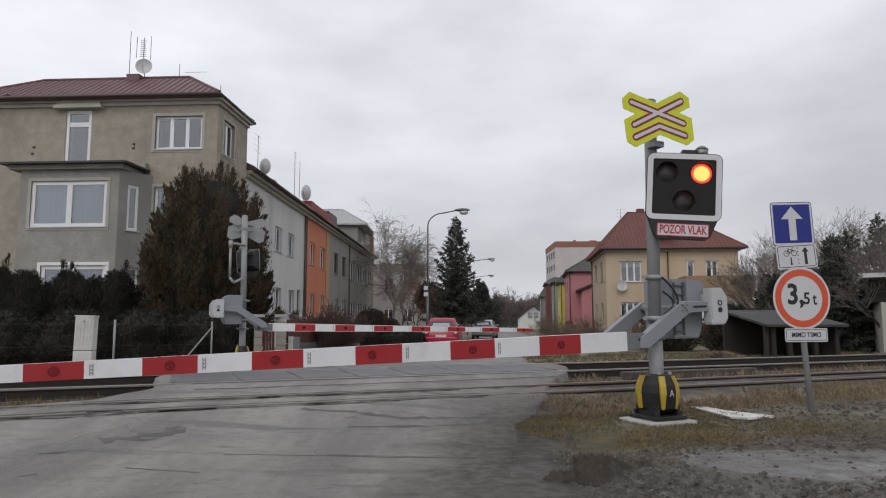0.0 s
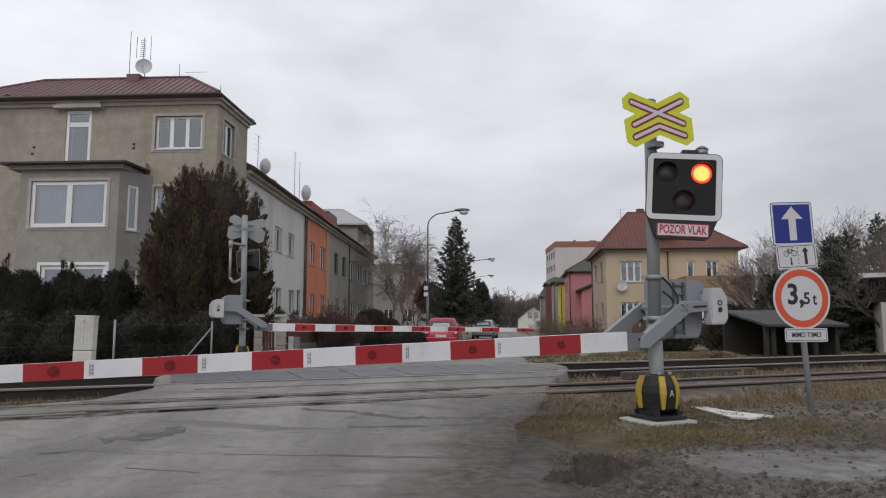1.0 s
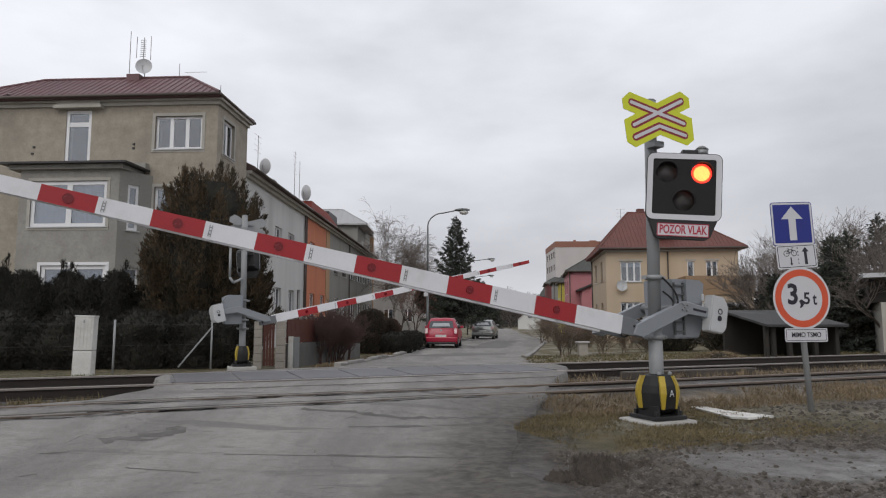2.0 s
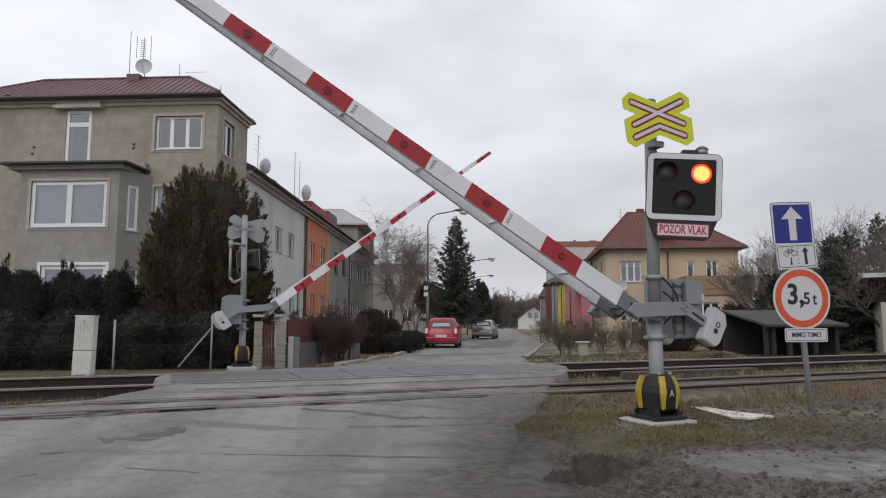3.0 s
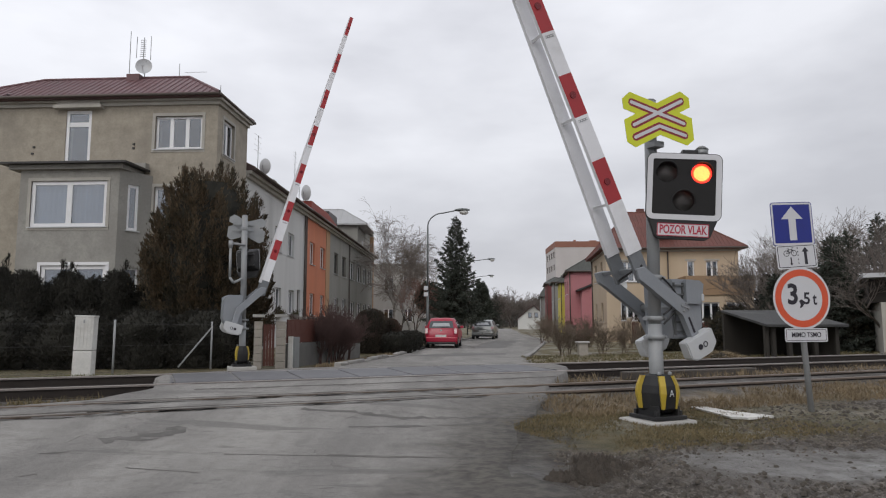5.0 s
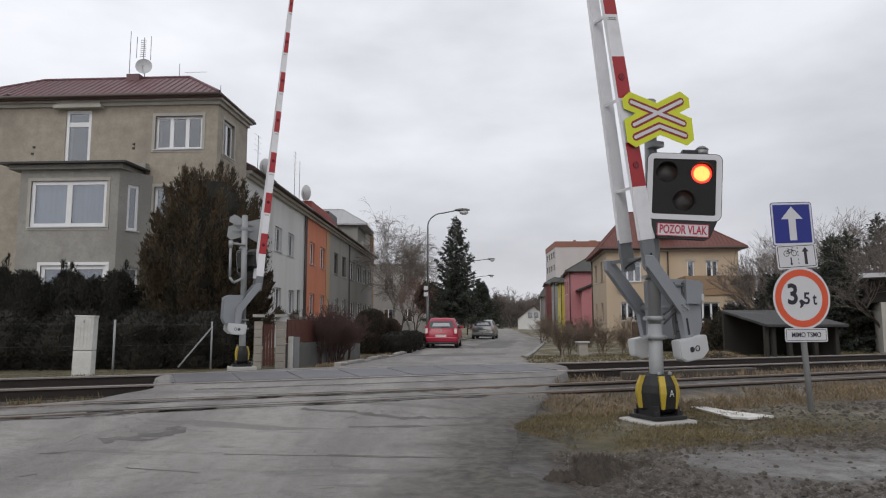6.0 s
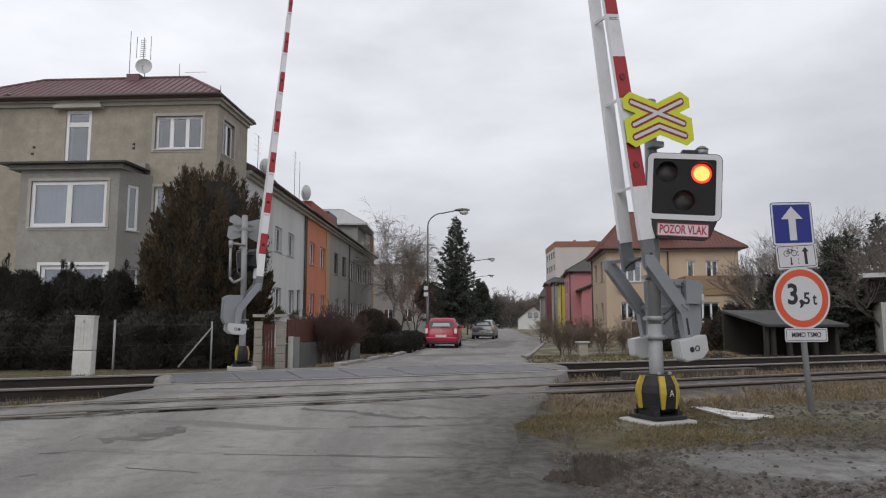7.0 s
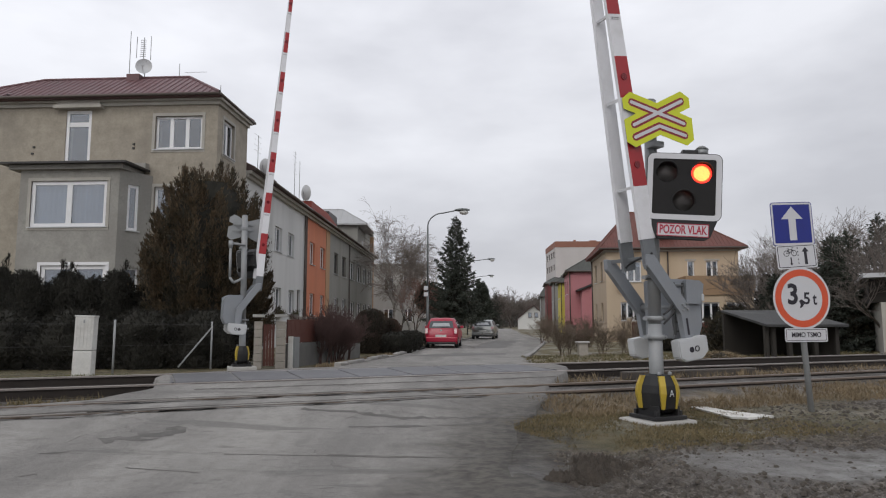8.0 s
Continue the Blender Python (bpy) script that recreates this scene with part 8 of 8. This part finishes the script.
# ---------------------------------------------------------------- cars
def car(name, m, paint, label, half, prof, rear_win, lights, plate_z, side_z):
    """Body as stacked plan outlines; prof rows: height, half width, rear y, front y."""
    th = thing(name, m, label, "car")
    bm = bmesh.new()
    rings = []
    for z, w, ya, yb in prof:
        ring = []
        r = min(0.32, w * 0.45)
        for cx, cy, a0 in ((w - r, ya + r, -90), (w - r, yb - r, 0), (-w + r, yb - r, 90), (-w + r, ya + r, 180)):
            for i in range(6):
                a = radians(a0 + 90 * i / 5)
                ring.append(bm.verts.new((cx + r * math.cos(a), cy + r * math.sin(a), z)))
        rings.append(ring)
    k = len(rings[0])
    for a, b in zip(rings, rings[1:]):
        for i in range(k):
            f = bm.faces.new((a[i], a[(i + 1) % k], b[(i + 1) % k], b[i]))
            f.smooth = True
    bm.faces.new(rings[0][::-1])
    bm.faces.new(rings[-1])
    part("body", bm, paint, th)

    def rear_y(z):
        return float(np.interp(z, [p[0] for p in prof], [p[2] for p in prof]))

    def quad_on_rear(nm, pts, material, lab="", lift=0.012, parent=None):
        b = bmesh.new()
        n_ = 6
        cols = []
        (xa0, z0), (xb0, _), (xb1, z1), (xa1, _) = pts
        for i in range(n_ + 1):
            z = z0 + (z1 - z0) * i / n_
            t = i / n_
            xa, xb = xa0 + (xa1 - xa0) * t, xb0 + (xb1 - xb0) * t
            cols.append([(x, rear_y(z), z) for x in (xa, (2 * xa + xb) / 3, (xa + 2 * xb) / 3, xb)])
        fr = [[b.verts.new((x, y - lift, z)) for x, y, z in c] for c in cols]
        bk = [[b.verts.new((x, y + 0.05, z)) for x, y, z in c] for c in cols]
        for i in range(n_):
            for j in range(3):
                b.faces.new((fr[i][j], fr[i][j + 1], fr[i + 1][j + 1], fr[i + 1][j]))
            for j in (0, 3):
                b.faces.new((fr[i][j], fr[i + 1][j], bk[i + 1][j], bk[i][j]))
        b.faces.new([*fr[0], *bk[0][::-1]])
        b.faces.new([*fr[-1], *bk[-1][::-1]])
        return part(nm, b, material, parent or th, lab)

    WINDOW = mat("tinted_car_glass", (0.05, 0.055, 0.06), 0.08, 0, 0.05, 3, 30, 0.0, coat=0.5)
    quad_on_rear("rear_window", rear_win, WINDOW, "tinted rear window")
    # pale patch laid over the rear window as painted glare
    quad_on_rear("window_view", [(rear_win[0][0] * 0.75, rear_win[0][1] + 0.08), (rear_win[1][0] * 0.75, 0), (rear_win[2][0] * 0.7, rear_win[2][1] - 0.1), (rear_win[3][0] * 0.7, 0)],
                 mat("painted_glass_glare", (0.35, 0.37, 0.38), 0.1, 0, 0.15, 6, 30, 0.0), "pale patch painted on the glass as glare", 0.015)
    LIGHT = mat("pale_tail_lamp", (0.42, 0.25, 0.25), 0.2, 0, 0.1, 5, 30, 0.0, coat=0.6)
    for s in (-1, 1):
        x0, x1, z0, z1 = lights
        quad_on_rear("tail_light", [(s * x0, z0), (s * x1, 0), (s * x1, z1), (s * x0, 0)], LIGHT, "tail light cluster", 0.02)
    b = bmesh.new()
    box(b, -0.26, 0.26, rear_y(plate_z) - 0.02, rear_y(plate_z) + 0.05, plate_z - 0.055, plate_z + 0.055)
    part("number_plate", b, mat("pale_plate", (0.6, 0.6, 0.58), 0.5), th, "plain pale number plate")
    b = bmesh.new()
    bevelled_box(b, -half * 0.97, half * 0.97, prof[1][2] - 0.05, prof[1][2] + 0.25, 0.3, 0.55, 0.05)
    part("bumper", b, paint, th)
    b = bmesh.new()
    bevelled_box(b, -half * 0.85, half * 0.85, prof[1][2] - 0.06, prof[1][2] + 0.2, 0.2, 0.31, 0.03)
    part("bumper_skirt", b, BLACK, th)
    for s in (-1, 1):
        z0, z1, ya, yb = side_z
        b = bmesh.new()
        w0, w1 = (float(np.interp(z, [p[0] for p in prof], [p[1] for p in prof])) for z in (z0, z1))
        vs = [b.verts.new(v) for v in ((s * (w0 + 0.008), ya, z0), (s * (w0 + 0.008), yb, z0), (s * (w1 + 0.008), yb - 0.5, z1), (s * (w1 + 0.008), ya + 0.25, z1))]
        vi = [b.verts.new((v.co.x - s * 0.03, v.co.y, v.co.z)) for v in vs]
        b.faces.new(vs)
        b.faces.new(vi[::-1])
        for i in range(4):
            b.faces.new((vs[i], vi[i], vi[(i + 1) % 4], vs[(i + 1) % 4]))
        part("side_window", b, WINDOW, th)
        b = bmesh.new()
        bevelled_box(b, min(s * half, s * (half + 0.17)), max(s * half, s * (half + 0.17)), yb - 0.7, yb - 0.6, z0, z0 + 0.13, 0.02)
        part("door_mirror", b, paint, th)
        for yw in (prof[0][2] + 0.62, prof[0][3] - 0.68):
            b = bmesh.new()
            tube(b, (s * (half - 0.19), yw, 0.3), (s * (half - 0.0), yw, 0.3), 0.3, 0.3, 22)
            bmesh.ops.bevel(b, geom=[e for e in b.edges if len(e.link_faces) == 2 and abs(e.calc_face_angle(0)) > 1], offset=0.03, segments=2, affect="EDGES")
            wheel = part("wheel", b, RUBBER, th, "black tyre")
            b = bmesh.new()
            tube(b, (s * (half - 0.02), yw, 0.3), (s * (half + 0.004), yw, 0.3), 0.19, 0.17, 16)
            part("rim", b, STEEL, wheel)
    b = bmesh.new()
    tube(b, (0.0, rear_y(rear_win[0][1]) - 0.02, rear_win[0][1] + 0.02), (0.35, rear_y(rear_win[0][1] + 0.06) - 0.03, rear_win[0][1] + 0.06), 0.01, 0.008, 5)
    part("wiper", b, BLACK, th)
    b = bmesh.new()
    bmesh.ops.create_uvsphere(b, u_segments=10, v_segments=6, radius=0.05, matrix=Matrix.Translation((0, rear_y(0.86) - 0.01, 0.86)) @ Matrix.Diagonal((1, 0.3, 1, 1)))
    part("badge", b, STEEL, th)
    return th


RED_PAINT = mat("red_car_paint", (0.34, 0.006, 0.032), 0.35, 0, 0.06, 3, 60, 0.0, (0.16, 0.01, 0.02), 0.3, 1.5, coat=0.2)
SILVER_PAINT = mat("silver_grey_car_paint", (0.3, 0.31, 0.3), 0.3, 0.5, 0.06, 3, 60, 0.0, coat=0.5)
car("red_car", pose(-0.1, 33.2, -0.2, 0, 0, -5), RED_PAINT, "small red hatchback parked at the kerb", 0.82,
    [(0.2, 0.76, 0.02, 3.5), (0.38, 0.81, -0.03, 3.55), (0.62, 0.825, -0.02, 3.55), (0.8, 0.82, 0.03, 3.5), (0.95, 0.79, 0.09, 2.9), (1.2, 0.7, 0.24, 2.35), (1.38, 0.62, 0.37, 1.95), (1.45, 0.55, 0.48, 1.8), (1.48, 0.4, 0.7, 1.6)],
    [(-0.6, 0.98), (0.6, 0.98), (0.54, 1.32), (-0.54, 1.32)], (0.65, 0.77, 0.72, 0.98), 0.6, (0.95, 1.33, 0.5, 2.5))
car("silver_car", pose(2.95, 50.9, -0.2, 0, 0, -9), SILVER_PAINT, "silver-grey estate car parked at the kerb", 0.85,
    [(0.2, 0.78, 0.02, 4.2), (0.4, 0.84, -0.03, 4.25), (0.65, 0.85, -0.01, 4.25), (0.85, 0.84, 0.03, 4.15), (0.98, 0.8, 0.1, 3.0), (1.2, 0.7, 0.3, 2.6), (1.38, 0.62, 0.5, 2.3), (1.45, 0.5, 0.7, 2.1)],
    [(-0.64, 0.98), (0.64, 0.98), (0.54, 1.34), (-0.54, 1.34)], (0.62, 0.8, 0.75, 0.95), 0.62, (0.98, 1.36, 0.5, 3.0))


# ---------------------------------------------------------------- street lamps
LAMPGREY = mat("dark_grey_lamp_pole", (0.13, 0.14, 0.14), 0.55, 0.4, 0.15, 4, 40, 0.05)


def street_lamp(x, y, h, reach, turn, boxes=False):
    th = thing("street_lamp", pose(x, y, -0.25, 0, 0, turn), "tall grey street lamp with a curved arm", "street lamp", "street lamps")
    bm = bmesh.new()
    tube(bm, (0, 0, -0.2), (0, 0, h * 0.45), 0.075, 0.07, 12)
    tube(bm, (0, 0, h * 0.45), (0, 0, h), 0.055, 0.045, 12)
    part("pole", bm, LAMPGREY, th)
    bm = bmesh.new()
    pts = [(0, 0, h)]
    for k in range(1, 9):
        a = math.pi / 2 * k / 8
        pts.append((0.85 * (1 - math.cos(a)), 0, h + 0.75 * math.sin(a)))
    pts.append((reach, 0, h + 0.92))
    pipe(bm, pts, 0.035, 8)
    part("arm", bm, LAMPGREY, th)
    bm = bmesh.new()
    bmesh.ops.create_uvsphere(bm, u_segments=16, v_segments=8, radius=0.3, matrix=Matrix.Translation((reach + 0.2, 0, h + 0.92)) @ Matrix.Diagonal((1.5, 0.55, 0.33, 1)))
    head = part("lamp_head", bm, LAMPGREY, th, "grey lamp hood")
    bm = bmesh.new()
    bmesh.ops.create_uvsphere(bm, u_segments=14, v_segments=8, radius=0.2, matrix=Matrix.Translation((reach + 0.3, 0, h + 0.78)) @ Matrix.Diagonal((1.3, 0.8, 0.7, 1)))
    part("diffuser", bm, mat("pale_lamp_glass", (0.5, 0.5, 0.48), 0.3), head)
    if boxes:
        for z in (2.75, 3.1):
            bm = bmesh.new()
            bevelled_box(bm, -0.2, 0.02, -0.14, -0.06, z, z + 0.22, 0.01)
            part("sign_box", bm, SIGNWHITE, th, "small white plate on the pole")


street_lamp(-0.86, 38, 6.7, 1.75, -4, True)
street_lamp(2.55, 71, 7.0, 2.3, -4)
street_lamp(4.3, 96, 7.0, 2.3, -4)


# ---------------------------------------------------------------- shed, small posts and garden walls on the right
shed = thing("wood_shed", pose(8.9, 20.6, -0.12, 0, 0, 8), "low open timber shed with a dark felt roof", "shed")
FELT = mat("grey_roofing_felt", (0.045, 0.045, 0.045), 0.85, 0, 0.3, 2, 40, 0.2, (0.12, 0.12, 0.115), 0.6, 1.2)
OLDWOOD = mat("dark_weathered_wood", (0.028, 0.024, 0.02), 0.9, 0, 0.3, 4, 50, 0.2, streak=True)
bm = bmesh.new()
vs = [(0.62, -0.5, 1.04), (3.3, -0.5, 1.04), (3.6, 2.6, 1.52), (0.98, 2.6, 1.52)]
t1, t2 = [bm.verts.new(v) for v in vs], [bm.verts.new((a, b, c + 0.07)) for a, b, c in vs]
bm.faces.new(t1[::-1])
bm.faces.new(t2)
for i in range(4):
    bm.faces.new((t1[i], t1[(i + 1) % 4], t2[(i + 1) % 4], t2[i]))
part("roof", bm, FELT, shed, "dark felt roof")
for x in (0.75, 0.98, 1.5, 2.35, 3.05):
    bm = bmesh.new()
    bevelled_box(bm, x - 0.06, x + 0.06, -0.3, -0.18, -0.2, 1.07, 0.01)
    part("post", bm, OLDWOOD, shed)
bm = bmesh.new()
box(bm, 0.9, 3.2, 2.3, 2.4, -0.2, 1.44)
part("back_wall", bm, OLDWOOD, shed)
bm = bmesh.new()
box(bm, 3.1, 3.2, -0.1, 2.299, -0.2, 1.1)
part("side_wall", bm, OLDWOOD, shed)
heap = bush_form("compost_heap", pose(7.85, 19.4, -0.15), [(0.0, 0.75), (0.12, 0.65), (0.26, 0.4), (0.36, 0.05)], 2500, 0.14, 0.008, DRY, "heap of dry straw and cuttings", "heap", up=0.3, lumps=0.2, seed=150, trunk=0.01)

annex = thing("white_annex", pose(15.2, 23.6, -0.2, 0, 0, -28), "white-walled outbuilding with a flat pale-edged roof", "outbuilding")
bm = bmesh.new()
box(bm, 0.0, 0.5, 0, 0.3, -0.1, 1.95)
box(bm, 0.0, 0.3, 0.3, 4, -0.1, 1.95)
part("wall", bm, CORNICE, annex)
bm = bmesh.new()
box(bm, 0.5, 5, 0.4, 4.2, -0.1, 2.75)
box(bm, -0.3, 0.5, 0.45, 4.2, 1.96, 2.75)
part("boarding", bm, OLDWOOD, annex)
bm = bmesh.new()
box(bm, -0.5, 5.4, -0.4, 4.5, 2.8, 2.95)
part("roof", bm, LIGHTGREY, annex, "flat roof with a pale edge")

stand = thing("concrete_stand", pose(5.1, 25.0, -0.2, 0, 0, 5), "small weathered concrete stand on the verge", "stand")
bm = bmesh.new()
bevelled_box(bm, -0.17, 0.17, -0.12, 0.12, -0.05, 0.5, 0.015)
part("stem", bm, BRICKPOST, stand)
bm = bmesh.new()
bevelled_box(bm, -0.23, 0.23, -0.18, 0.18, 0.5, 0.56, 0.012)
part("top", bm, CONCRETE, stand)
for i, (x, y) in enumerate(((11.6, 42.5), (12.3, 42.4), (13.0, 42.3), (13.7, 42.2))):
    th = thing("fence_pillar", pose(x, y, -0.25, 0, 0, -6), "plastered cream fence pillar", "pillar", "pillars before the villa")
    bm = bmesh.new()
    bevelled_box(bm, -0.13, 0.13, -0.13, 0.13, 0, 1.55, 0.015)
    part("shaft", bm, PLASTER_C, th)
    bm = bmesh.new()
    bevelled_box(bm, -0.17, 0.17, -0.17, 0.17, 1.55, 1.63, 0.01)
    part("cap", bm, CONCRETE, th)
board_fence("board_fence", (11.7, 42.5), (19.0, 41.6), -0.25, 0.95, "dark board fence before the villa", 0.35, 0.16)
board_fence("board_fence", (10.1, 56.0), (11.5, 60.5), -0.25, 1.2, "grey-brown paling fence beside the house", 0.2, 0.14)
board_fence("board_fence", (8.6, 44.0), (10.1, 56.0), -0.25, 0.9, "low dark garden fence", 0.25, 0.2)
motions()
